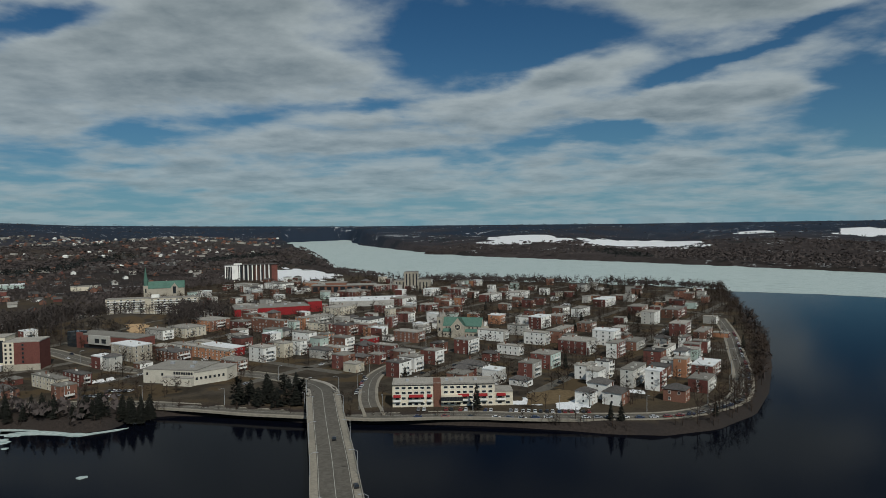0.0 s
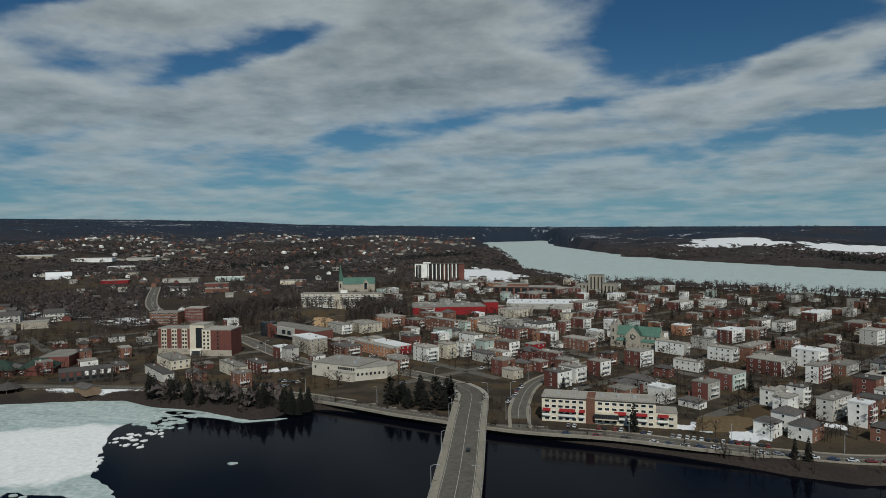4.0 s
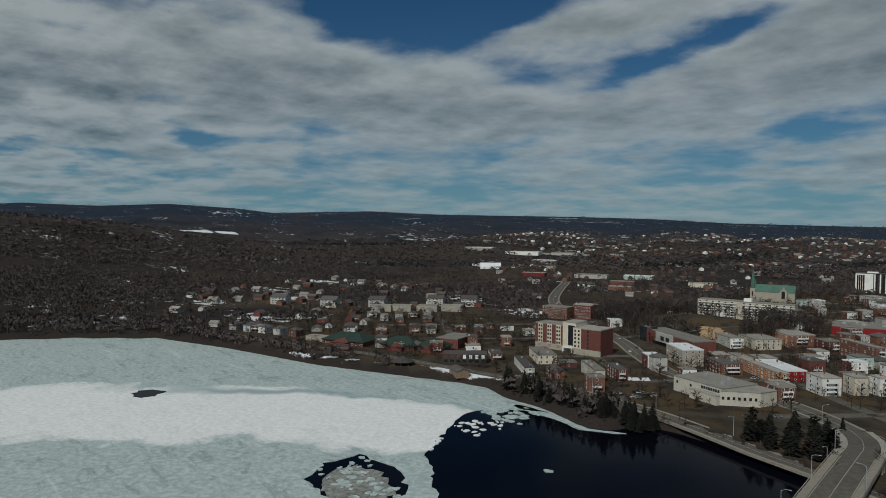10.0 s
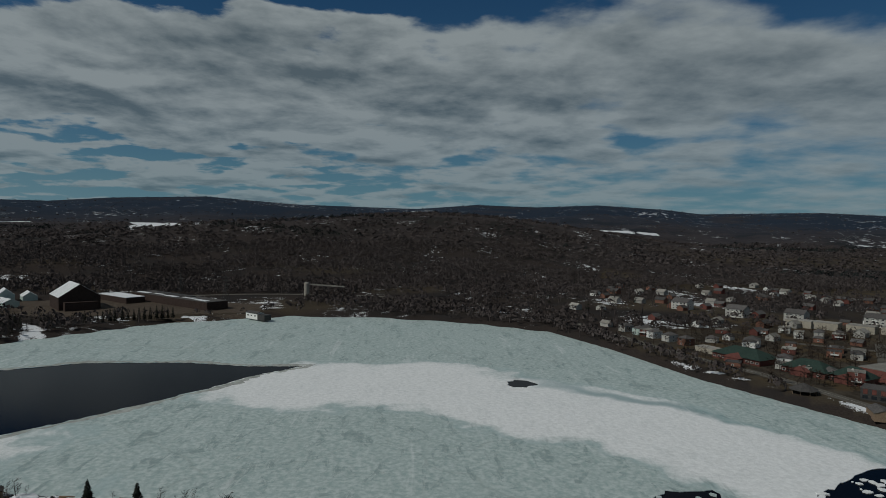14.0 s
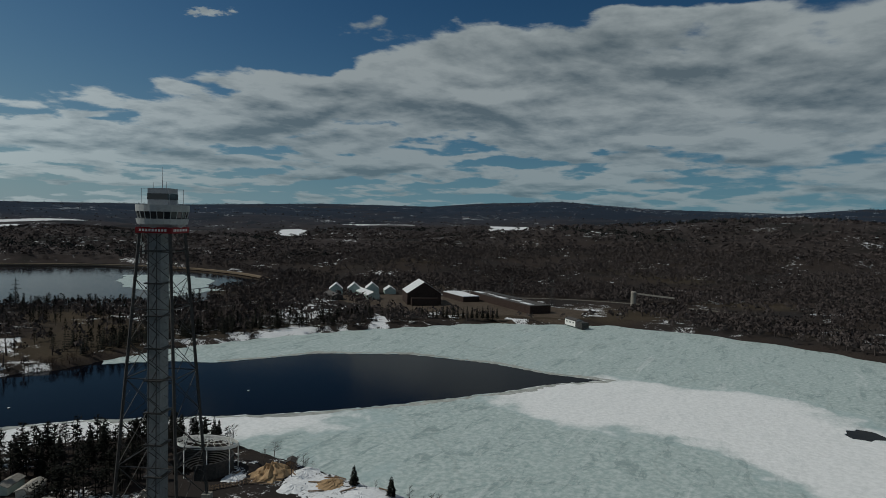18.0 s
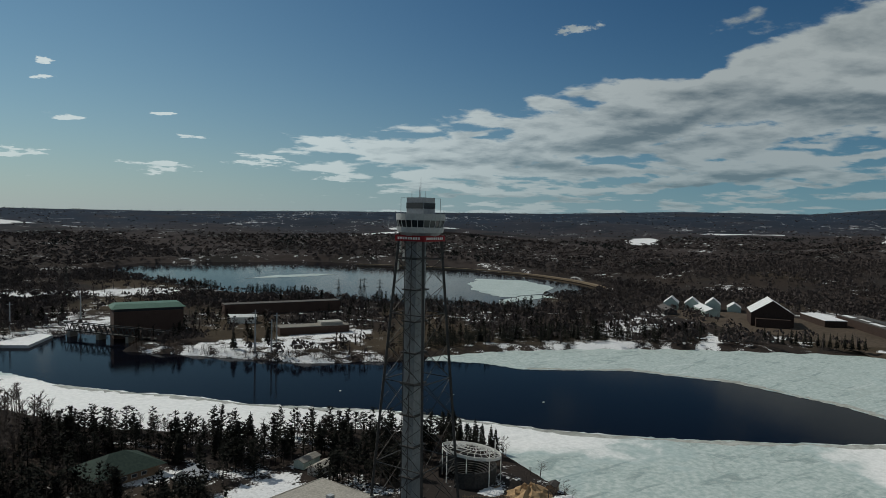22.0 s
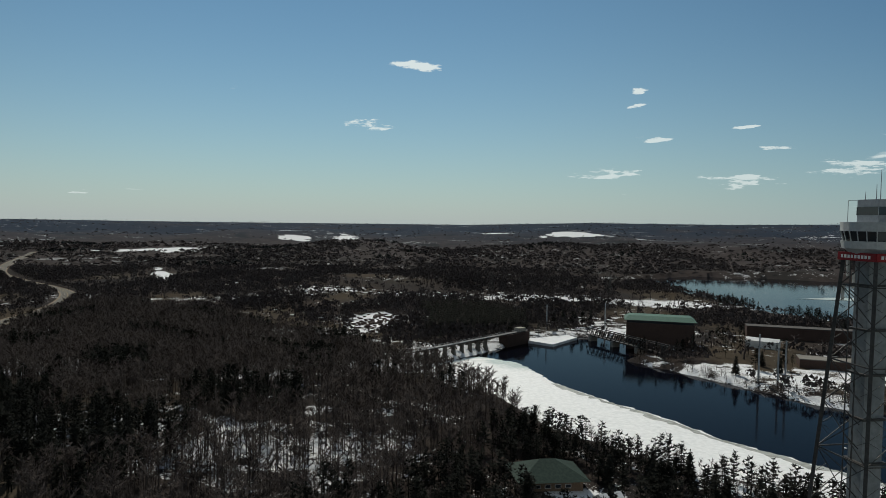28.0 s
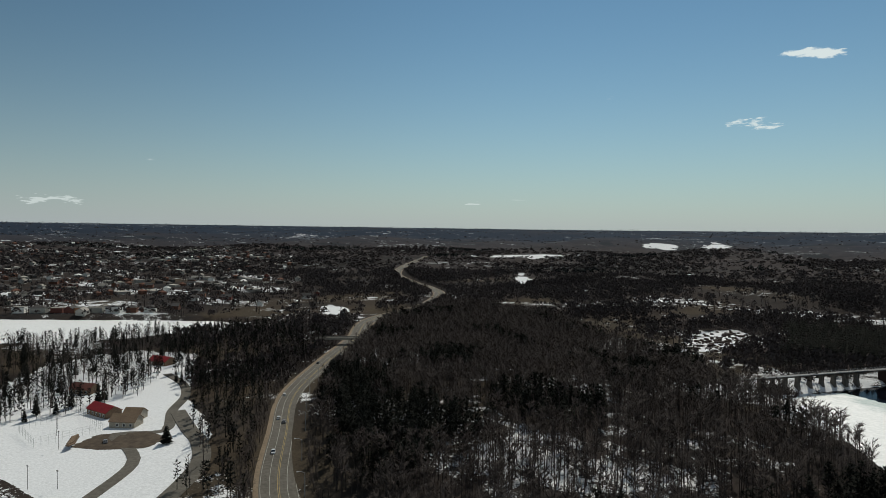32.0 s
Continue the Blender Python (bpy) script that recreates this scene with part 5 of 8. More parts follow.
def hill_church():
    me = thing("spire_church", "grey church with a tall green copper spire", "church", at=pose(-438, 968, ground_z(-438, 968), 0, 0, 20))
    part("nave", Geo().box(-4, -8, -1, 44, 8, 13), STONE, me)
    part("nave_roof", Geo().gable(-4, -8, 44, 8, 13, 22), COPPER, me, "green copper roof")
    part("nave_gable", Geo().add([(44, -8, 13), (44, 8, 13), (44, 0, 22)], [(0, 1, 2)]), STONE, me)
    part("transept", Geo().box(26, -14, -1, 36, -8.01, 13).add([(26, -14, 13), (36, -14, 13), (31, -14, 20), (26, -8, 13), (36, -8, 13), (31, -8, 20)], [(0, 1, 2), (0, 2, 5, 3), (1, 4, 5, 2)]), STONE, me)
    part("window", Geo().box(29, -14.1, 5, 33, -14.005, 15), GLASS, me)
    for y, top, r in ((-6, 44, 3.6), (6, 30, 3.2)):
        t = part("bell_tower", Geo().box(-10, y - 3.2, -1, -4.01, y + 3.2, 17), STONE, me)
        part("belfry", Geo().cyl(-7, y, 17, 23, 3, 2.6, 8), COPPER, t)
        part("spire", Geo().cyl(-7, y, 23, top, 2.9, 0.08, 8), COPPER, t, "tall green copper spire")
        part("window", Geo().box(-7.9, y - 3.3, 7, -6.1, y - 3.205, 13), GLASS, t)


def terrace_block():
    """The long pale block with balconies on top of the wooded bluff."""
    me = thing("terrace_block", "long pale apartment block with rows of balconies", "apartment block", at=pose(-352, 778, 3, 0, 0, 14))
    part("wall", Geo().box(-48, -7, -4, -2, 7, 20).box(-2, -10, -4, 52, 4, 20), CREAM, me)
    flat_roof(me, 46, 14, 20, ROOF_PALE, 0.5, -25, 0)
    flat_roof(me, 54, 14, 20, ROOF_PALE, 0.5, 25, -3)
    part("lift_house", Geo().box(0, -3, 20, 8, 2, 23.5), WHITE, me)
    for k in range(7):
        for n in range(14):
            x, y = (-45 + 6.8 * n, -7) if n < 6 else (2 + 6.6 * (n - 6), -10)
            if k > 2 or n % 2:
                part("window", WIDE_WINDOW, None, me, at=front_at(x, y, 1.5 + 2.8 * k, "s"))
        part("balcony", Geo().box(-46, -8.4, 2.8 * k, -6, -7.005, 2.8 * k + 0.2).box(-46, -8.4, 2.8 * k + 0.2, -6, -8.3, 2.8 * k + 1.0), WHITE, me)
        part("balcony", Geo().box(4, -11.4, 2.8 * k, 50, -10.005, 2.8 * k + 0.2).box(4, -11.4, 2.8 * k + 0.2, 50, -11.3, 2.8 * k + 1.0), WHITE, me)


def red_store():
    me = thing("red_store", "low bright red metal store with a pale roof", "store", at=pose(-206, 772, 4, 0, 0, 22))
    part("wall", Geo().box(-48, -18, -1, 34, 18, 9).box(34, -6, -1, 50, 18, 12), RED_METAL, me)
    flat_roof(me, 82, 36, 9, ROOF_PALE, 0.5, -7)
    part("back_roof", Geo().box(33.8, -6.2, 12, 50.2, 18.2, 12.4), ROOF_PALE, me)
    for k in range(5):
        part("roof_vent", Geo().box(-40 + 16 * k, 0, 9.15, -37 + 16 * k, 3, 10.6), STEEL, me)
    white = thing("market_hall", "wide low hall under a white flat roof", "store", at=pose(-108, 850, 4, 0, 0, 10))
    part("wall", Geo().box(-52, -22, -1, 45, 22, 7), GREY, white)
    flat_roof(white, 97, 44, 7, ROOF_WHITE, 0.4, -3.5)
    for k in range(9):
        part("roof_vent", Geo().box(-45 + 10 * k, -8 + 12 * (k % 2), 7.15, -43 + 10 * k, -6 + 12 * (k % 2), 8.4), STEEL, white)
    hall = thing("civic_hall", "dark glazed hall with a flat green-grey roof", "public building", at=pose(-170, 1010, 4, 0, 0, 4))
    part("wall", Geo().box(-45, -14, -1, 45, 14, 10).box(-25, -10, 10, 5, 10, 14), BRICK_DARK, hall)
    part("roof", Geo().box(-46, -15, 10, 46, 15, 10.6).box(-25.3, -10.3, 14, 5.3, 10.3, 14.5), ROOF_PALE, hall)
    for k in range(9):
        part("glazing", Geo().box(-43 + 10 * k, -14.15, 1, -36 + 10 * k, -14.005, 8.5), GLASS, hall)
    mill = thing("stone_offices", "tall pale stone offices with ribbed walls", "office building", at=pose(-72, 1040, 4, 0, 0, -10))
    part("wall", Geo().box(-24, -10, -1, -8, 10, 13).box(-8, -10, -1, 10, 10, 26).box(10, -10, -1, 30, 10, 14), STONE, mill)
    for x0, x1, z in ((-24.2, -8.01, 13), (-8.2, 10.2, 26), (10.21, 30.2, 14)):
        part("roof", Geo().box(x0, -10.2, z, x1, 10.2, z + 0.5), ROOF_PALE, mill)
    for k in range(10):
        x = -22 + 5.2 * k
        part("rib", Geo().box(x, -10.5, 0, x + 1, -10.005, 12 if abs(x - 1) > 9 else 25), STONE, mill)
        part("glazing", Geo().box(x + 1.6, -10.12, 1, x + 3.4, -10.005, 11 if abs(x - 1) > 9 else 24), GLASS, mill)


def culture_centre():
    """The modern red and grey building with wide dark glazing on the main street."""
    me = thing("cultural_centre", "modern red brick and grey panel cultural centre", "public building", at=pose(-292, 566, 4, 0, 0, -24))
    part("wall", Geo().box(-34, -10, -1, 40, 10, 11), BRICK, me)
    part("glass_cube", Geo().box(-38, -12, -1, -26, -2, 13), GLASS, me, "dark glass corner cube")
    part("grey_front", Geo().box(-12, -12, 4, 12, -10.005, 11.5), GREY, me, "grey panelled front")
    part("pier", Geo().box(-26, -12.4, -1, -21, -10.005, 13), BRICK, me)
    flat_roof(me, 74, 20, 11, ROOF_PALE, 0.5, 3)
    for k in range(4):
        part("glazing", Geo().box(-20 + 3.9 * (k == 0) + 8 * k, -12.2 if -12 < -20 + 8 * k < 8 else -10.2, 5.5, -15 + 8 * k, -12.005 if -12 < -20 + 8 * k < 8 else -10.005, 9), GLASS, me)
    part("ground_glazing", Geo().box(-20, -10.2, 0.4, 38, -10.005, 3.4), GLASS, me)


for make in (apartment_block, library, hotel, tower_block, stone_church, hill_church, terrace_block, red_store, culture_centre):
    make()

# ---- roads, bridge and vehicles ----
BRIDGE = [(-3, 60), (-20, 133), (-43, 233), (-53, 278), (-66, 333), (-77, 381)]
STREET_BEND = [(-102, 434), (-125, 449), (-160, 464), (-200, 468), (-224, 471), (-247, 482), (-292, 515), (-336, 550), (-406, 593), (-461, 629), (-600, 740), (-800, 980)]
SHORE_ROAD = [(-290, 378), (-250, 382), (-210, 383), (-184, 382), (-157, 378), (-134, 373), (-105, 366), (-60, 358), (-35, 356), (0, 356), (39, 351), (76, 349), (105, 350), (130, 360), (157, 385), (182, 440), (208, 515), (235, 595), (262, 690)]
SIDE_STREET = [(-45, 356), (-53, 393), (-56, 445), (-44, 487), (-20, 540)]
WEST_ROAD = [(-250, 384), (-294, 372), (-355, 358), (-405, 345), (-452, 325), (-506, 304), (-613, 273), (-690, 240), (-745, 205), (-800, 150), (-850, 40), (-850, -120), (-790, -235), (-700, -330)]
ROAD = [(-3, 60), (15, 22), (55, -8), (112, -34), (170, -76), (232, -124), (300, -198), (375, -287), (455, -374), (515, -514), (598, -630), (684, -693), (800, -760), (980, -900), (1250, -1250)]


def smooth_line(line, step=6.0):
    """A rounded line through the given places (Catmull-Rom), with a corner every few metres."""
    pts = [Vector((*p, 0)) for p in line]
    pts = [2 * pts[0] - pts[1], *pts, 2 * pts[-1] - pts[-2]]
    out = []
    for a, b, c, d in zip(pts, pts[1:], pts[2:], pts[3:]):
        n = max(1, int((c - b).length / step))
        for k in range(n):
            s = k / n
            out.append(0.5 * (2 * b + (c - a) * s + (2 * a - 5 * b + 4 * c - d) * s * s + (3 * b - a - 3 * c + d) * s ** 3))
    return out + [pts[-2]]


def sideways(line, k):
    d = line[min(k + 1, len(line) - 1)] - line[max(k - 1, 0)]
    return Vector((d.y, -d.x, 0)).normalized()


def ribbon(line, left, right, lift, thick=0.25, level=None):
    """A strip along a line, from left to right of it in metres, that follows the ground."""
    g, n = Geo(), len(line)
    zs = [level] * n if level is not None else None
    if zs is None:
        p = np.array([(v.x, v.y) for v in line])
        zs = np.maximum(np.maximum(height(p)[0], rise(p) * 0 + 3.2), 0)
        zs = np.convolve(np.pad(zs, 4, mode="edge"), np.ones(9) / 9, mode="valid")
    verts = []
    for k, v in enumerate(line):
        s = sideways(line, k)
        for off, dz in ((left, 0), (right, 0), (right, -thick), (left, -thick)):
            q = v + s * off
            verts.append((q.x, q.y, zs[k] + lift + dz))
    faces = []
    for k in range(n - 1):
        for j in range(4):
            a, b = 4 * k + j, 4 * k + (j + 1) % 4
            faces.append((a, a + 4, b + 4, b))
    return g.add(verts, faces + [(3, 2, 1, 0), (4 * n - 4, 4 * n - 3, 4 * n - 2, 4 * n - 1)])


SIDEWALK = surface("worn_sidewalk", (0.20, 0.18, 0.145), (0.27, 0.245, 0.20), 0.8, 0.9)


def street(name, line, width, label, kerb=True, centre=PAINT, thick=1.2):
    line = smooth_line(line)
    road = tagged(new(name, ribbon(line, -width / 2, width / 2, 0.22, thick).mesh(name, ASPHALT)), label, "road", kind="structure")
    if kerb:
        for a, b in ((-width / 2 - 1.8, -width / 2 - 0.003), (width / 2 + 0.003, width / 2 + 1.8)):
            part("kerb", ribbon(line, a, b, 0.36, thick), SIDEWALK, road)
    if centre:
        part("centre_line", ribbon(line, -0.11, 0.11, 0.226, 0.05), centre, road)
    return road


YELLOW = surface("yellow_road_paint", (0.26, 0.19, 0.075), (0.34, 0.25, 0.10), 3.0, 0.7, bump=0.05)
GRAVEL = surface("tan_gravel", (0.15, 0.115, 0.078), (0.22, 0.17, 0.12), 0.8, 0.95)
GRAVEL_DARK = surface("dark_gravel", (0.055, 0.042, 0.031), (0.09, 0.07, 0.052), 0.3, 0.95)
street("main_street", STREET_BEND, 12, "wide grey street with a painted centre line")
street("shore_road", SHORE_ROAD, 9, "grey shore road beside the water")
street("side_street", SIDE_STREET, 8, "short grey side street")
street("west_road", WEST_ROAD, 9, "grey road along the western shore", kerb=False)
highway = street("highway", ROAD, 15, "four-lane grey road through the woods", kerb=False, centre=None)
hw = smooth_line(ROAD)
part("shoulder", ribbon(hw, 7.503, 9.6, 0.2, 1.2), GRAVEL, highway, "tan gravel shoulder")
part("shoulder", ribbon(hw, -9.6, -7.503, 0.2, 1.2), GRAVEL, highway, "tan gravel shoulder")
for off in (-6.9, 6.9, -3.4, 3.4):
    part("lane_line", ribbon(hw, off - 0.08, off + 0.08, 0.226, 0.05), PAINT, highway)
for off in (-0.3, 0.3):
    part("centre_line", ribbon(hw, off - 0.09, off + 0.09, 0.226, 0.05), YELLOW, highway)


def bridge():
    line = smooth_line(BRIDGE)
    me = thing("road_bridge", "long concrete road bridge with wide pale sidewalks", "bridge", at=pose(0, 0, 0))
    part("deck", ribbon(line, -6.3, 6.3, 9.0, 1.4, level=0), ASPHALT, me, "worn asphalt deck")
    for a, b in ((-9.3, -6.303), (6.303, 9.3)):
        part("sidewalk", ribbon(line, a, b, 9.2, 1.6, level=0), SIDEWALK, me)
    for a in (-9.3, 9.12):
        part("guard_rail", ribbon(line, a, a + 0.18, 10.3, 0.25, level=0), CONCRETE, me)
        rail = Geo()
        for k in range(0, len(line), 1):
            q = line[k] + sideways(line, k) * (a + 0.09)
            rail.box(q.x - 0.09, q.y - 0.09, 9.2, q.x + 0.09, q.y + 0.09, 10.06)
        part("rail_posts", rail, CONCRETE, me)
    for off, m in ((-0.12, PAINT), (-3.0, None), (5.9, PAINT), (-5.9, PAINT)):
        if m:
            part("lane_line", ribbon(line, off - 0.1, off + 0.1, 9.006, 0.05, level=0), m, me)
    for k in range(6, len(line) - 3, 9):
        s = sideways(line, k)
        a, b = line[k] - s * 7, line[k] + s * 7
        part("pier", Geo().beam((a.x, a.y, 3), (b.x, b.y, 3), 2.0, 9.4).beam((a.x, a.y, 7.1), (b.x, b.y, 7.1), 2.6, 1.2), CONCRETE, me)
    for off in (-4.5, 0, 4.5):
        part("girder", ribbon(line, off - 0.5, off + 0.5, 7.6, 1.5, level=0), DARK_STEEL, me)
    q = line[-1]
    part("abutment", Geo().beam((q.x - 9, q.y - 3, 3.6), (q.x + 9, q.y + 1, 3.6), 5, 7.6), CONCRETE, me)


bridge()
# the street comes down from the end of the bridge into the town
ramp_line = smooth_line([(-77, 381), (-81, 396), (-89, 414), (-102, 434)], 3)


def ramp_strip(left, right, lift, low, line=ramp_line):
    """A strip that comes down from the bridge deck to the street along a line."""
    g, n = Geo(), len(line)
    for k in range(n - 1):
        corners = []
        for j in (k, k + 1):
            s, z = sideways(line, j), 8.996 - 4.7 * (j / (n - 1)) ** 1.3 + lift
            for off in (left, right):
                q = line[j] + s * off
                corners.append((q.x, q.y, z))
        (ax, ay, az), (bx, by, bz), (dx, dy, dz), (cx, cy, cz) = corners
        g.add([(ax, ay, az), (bx, by, bz), (cx, cy, cz), (dx, dy, dz), (ax, ay, low), (bx, by, low), (cx, cy, low), (dx, dy, low)],
              [(0, 1, 2, 3), (1, 0, 4, 5), (2, 1, 5, 6), (3, 2, 6, 7), (0, 3, 7, 4), (7, 6, 5, 4)])
    return g


ramp = tagged(new("bridge_ramp", ramp_strip(-6.3, 6.3, 0, 1).mesh("bridge_ramp", ASPHALT)), "asphalt ramp down from the bridge", "road", kind="structure")
for a, b in ((-9.3, -6.303), (6.303, 9.3)):
    part("sidewalk", ramp_strip(a, b, 0.2, 1), CONCRETE, ramp)
part("centre_line", ramp_strip(-0.22, -0.02, 0.008, 3), PAINT, ramp)
south_line = smooth_line([tuple(smooth_line(BRIDGE)[0].xy), tuple(hw[2].xy), tuple(hw[7].xy)], 3)
tagged(new("south_approach", ramp_strip(-7.4, 7.4, 0, 1, south_line).mesh("south_approach", ASPHALT)), "asphalt ramp up to the bridge", "road", kind="structure")
for n, (start, along, step) in enumerate(((STREET_U, True, 84), (STREET_V, False, 104))):
    for k in range(-12, 14):
        run = [grid_place(start + step * k, s) if along else grid_place(s, start + step * k) for s in range(-1000, 1400, 12)]
        keep = inside(np.array(run), TOWN) & (reach(np.array(run), TOWN) > 16)
        run = [p for p, ok in zip(run, keep) if ok and (p[1] > 425 or p[0] > 40) and not (-130 < p[0] < 40 and p[1] < 440)]
        if len(run) > 6 and max(math.dist(a, b) for a, b in zip(run, run[1:])) < 30:
            street(f"town_street_{n + 1}_{k + 13}", run[::3], 7.5, "narrow grey street between the houses", kerb=False, centre=None, thick=0.6)


def street_lamp_mesh():
    me = thing("street_lamp", "tall grey steel street lamp with a curved arm", "street lamp", "street lamps")
    part("pole", Geo().cyl(0, 0, 0, 9, 0.16, 0.1, 6), STEEL, me)
    part("arm", Geo().beam((0, 0, 8.9), (1.2, 0, 9.6), 0.12).beam((1.2, 0, 9.6), (2.6, 0, 9.7), 0.12), STEEL, me)
    part("lamp_head", Geo().box(2.4, -0.18, 9.55, 3.3, 0.18, 9.75), STEEL, me)
    return me


LAMP = street_lamp_mesh()
bl = smooth_line(BRIDGE)
spots = []
for k in range(4, len(bl), 7):
    for sign in (-1, 1):
        s = sideways(bl, k)
        q = bl[k] + s * 9.0 * sign
        spots.append(pose(q.x, q.y, 9.2, 0, 0, math.degrees(math.atan2(-s.y * sign, -s.x * sign))))
for k in range(6, 70, 6):
    s = sideways(hw, k)
    q = hw[k] + s * 9.0
    spots.append(pose(q.x, q.y, max(ground_z(q.x, q.y), 3.2), 0, 0, math.degrees(math.atan2(-s.y, -s.x))))
for line in (SHORE_ROAD, STREET_BEND[:7], SIDE_STREET):
    l = smooth_line(line)
    for k in range(2, len(l), 7):
        s = sideways(l, k)
        q = l[k] - s * 6.8
        spots.append(pose(q.x, q.y, max(ground_z(q.x, q.y), 3.2), 0, 0, math.degrees(math.atan2(s.y, s.x))))
LAMP.matrix_basis = spots[0]
for m in spots[1:]:
    copy_thing(LAMP, m)

RUBBER = surface("tyre_rubber", (0.015, 0.015, 0.015), (0.03, 0.03, 0.03), 3.0, 0.85)
CAR_PAINTS = [("white", (0.55, 0.55, 0.55)), ("black", (0.015, 0.015, 0.017)), ("grey", (0.18, 0.18, 0.19)), ("silver", (0.45, 0.46, 0.47)), ("red", (0.16, 0.02, 0.02)), ("dark blue", (0.02, 0.03, 0.07))]


def car_template(colour, rgb, van=False):
    paint = surface(colour.replace(" ", "_") + "_car_paint", rgb, tuple(v * 1.1 for v in rgb), 2.0, 0.3, bump=0.0, stain=0.1, spec=0.6)
    kind = "van" if van else "car"
    me = thing("parked_" + kind, f"parked {colour} {kind} on the asphalt", kind, "parked cars")
    length, top = (5.6, 2.3) if van else (4.5, 1.45)
    x0, x1 = -length / 2, length / 2
    body = Geo().add([(x0, -0.9, 0.35), (x1, -0.9, 0.35), (x1, 0.9, 0.35), (x0, 0.9, 0.35), (x0 + 0.05, -0.9, 0.95), (x1 - 0.1, -0.88, 0.8), (x1 - 0.1, 0.88, 0.8), (x0 + 0.05, 0.9, 0.95)],
                     [(3, 2, 1, 0), (4, 5, 6, 7), (0, 1, 5, 4), (1, 2, 6, 5), (2, 3, 7, 6), (3, 0, 4, 7)])
    part("body", body, paint, me)
    a, b, c, d = (x0 + 0.1, x0 + 0.2, x1 - 1.2, x1 - 0.5) if van else (x0 + 0.4, x0 + 1.0, x1 - 2.0, x1 - 1.1)
    part("glasshouse", Geo().add([(a, -0.84, 0.9), (d, -0.84, 0.8), (d, 0.84, 0.8), (a, 0.84, 0.9), (b, -0.7, top - 0.05), (c, -0.7, top - 0.05), (c, 0.7, top - 0.05), (b, 0.7, top - 0.05)],
                              [(4, 5, 6, 7), (0, 1, 5, 4), (1, 2, 6, 5), (2, 3, 7, 6), (3, 0, 4, 7)]), paint if van else GLASS, me)
    part("car_roof", Geo().box(b - 0.03, -0.72, top - 0.05, c + 0.03, 0.72, top), paint, me)
    for wx in (x0 + 0.8, x1 - 0.85):
        for wy in (-0.92, 0.72):
            part("wheel", Geo().cyl(0, 0, 0, 0.2, 0.33, 0.33, 10), RUBBER, me, at=pose(wx, wy + 0.2, 0.33, 90))
    return me


CARS = [car_template(*row) for row in CAR_PAINTS] + [car_template("white", (0.75, 0.75, 0.75), True)]
used_cars = set()


def park(n, x, y, turn, z=None):
    m = pose(x, y, (max(ground_z(x, y), 3.2) + 0.22) if z is None else z, 0, 0, turn)
    if n in used_cars:
        copy_thing(CARS[n], m)
    else:
        used_cars.add(n)
        CARS[n].matrix_basis = m


crng = random.Random(21)
sl = smooth_line(SHORE_ROAD)
for k in range(40, len(sl) - 14):
    s = sideways(sl, k)
    turn = math.degrees(math.atan2(s.x, -s.y))
    if crng.random() < 0.62:
        q = sl[k] + s * 3.3
        park(crng.randrange(6), q.x, q.y, turn)
    if crng.random() < 0.6 and -40 < sl[k].x < 70:
        for e in (0, 2.9):
            q = sl[k] - s * 7.3 + (sl[min(k + 1, len(sl) - 1)] - sl[k]).normalized() * e
            park(crng.randrange(6), q.x, q.y, turn + 90)
for k in range(7):
    park((1, 2, 0, 1, 4, 3, 2)[k], -222 + 3.1 * k, 398 + 0.3 * k, 78)
for k in range(5):
    park((1, 0, 2, 1, 0)[k], -214 + 3.3 * k, 411, 80)
for x, y in ((-236, 432), (-232, 435), (-228, 440)):
    park(6, x, y, 60)
for n, x, y, turn in ((0, 192, -86, -36), (2, 184, -84, -38), (0, 232, -116, -38), (1, 300, -190, -50), (2, 222, -12, -20), (1, -38, 245, 104), (1, -56, 300, 102), (3, 150, -56, 144)):
    park(n, x, y, turn, 9.02 if y > 200 else None)
streets = random.Random(23)
parked = 0
while parked < 52:
    u = STREET_U + 84 * streets.randrange(-8, 9) + streets.choice((-2.4, 2.4))
    x, y = grid_place(u, streets.uniform(150, 800))
    if y < 640 and inside(np.array([(x, y)]), TOWN)[0] and clear_of(TAKEN, x, y, 3) and min(reach(np.array([(x, y)]), l, False)[0] for l in (STREET_BEND, SHORE_ROAD)) > 9:
        park(streets.choice((0, 1, 1, 2, 2, 3)), x, y, GRID + 90)
        parked += 1
for k in range(8):
    park(k % 6, -52 + crng.uniform(-1, 1) - 9, 400 + 6 * k, 86)
for k in range(30):
    i = crng.randrange(6, len(smooth_line(STREET_BEND)) - 20)
    l = smooth_line(STREET_BEND)
    s = sideways(l, i)
    q = l[i] + s * crng.choice((-4.6, 4.6, 1.8))
    park(crng.randrange(6), q.x, q.y, math.degrees(math.atan2(s.x, -s.y)))


# ---- the observation tower and what stands round it ----
SHAFT = surface("dull_grey_cladding", (0.20, 0.21, 0.21), (0.27, 0.28, 0.28), 0.8, 0.7)
DECK = surface("pale_grey_cladding", (0.38, 0.39, 0.385), (0.47, 0.48, 0.475), 1.2, 0.7)


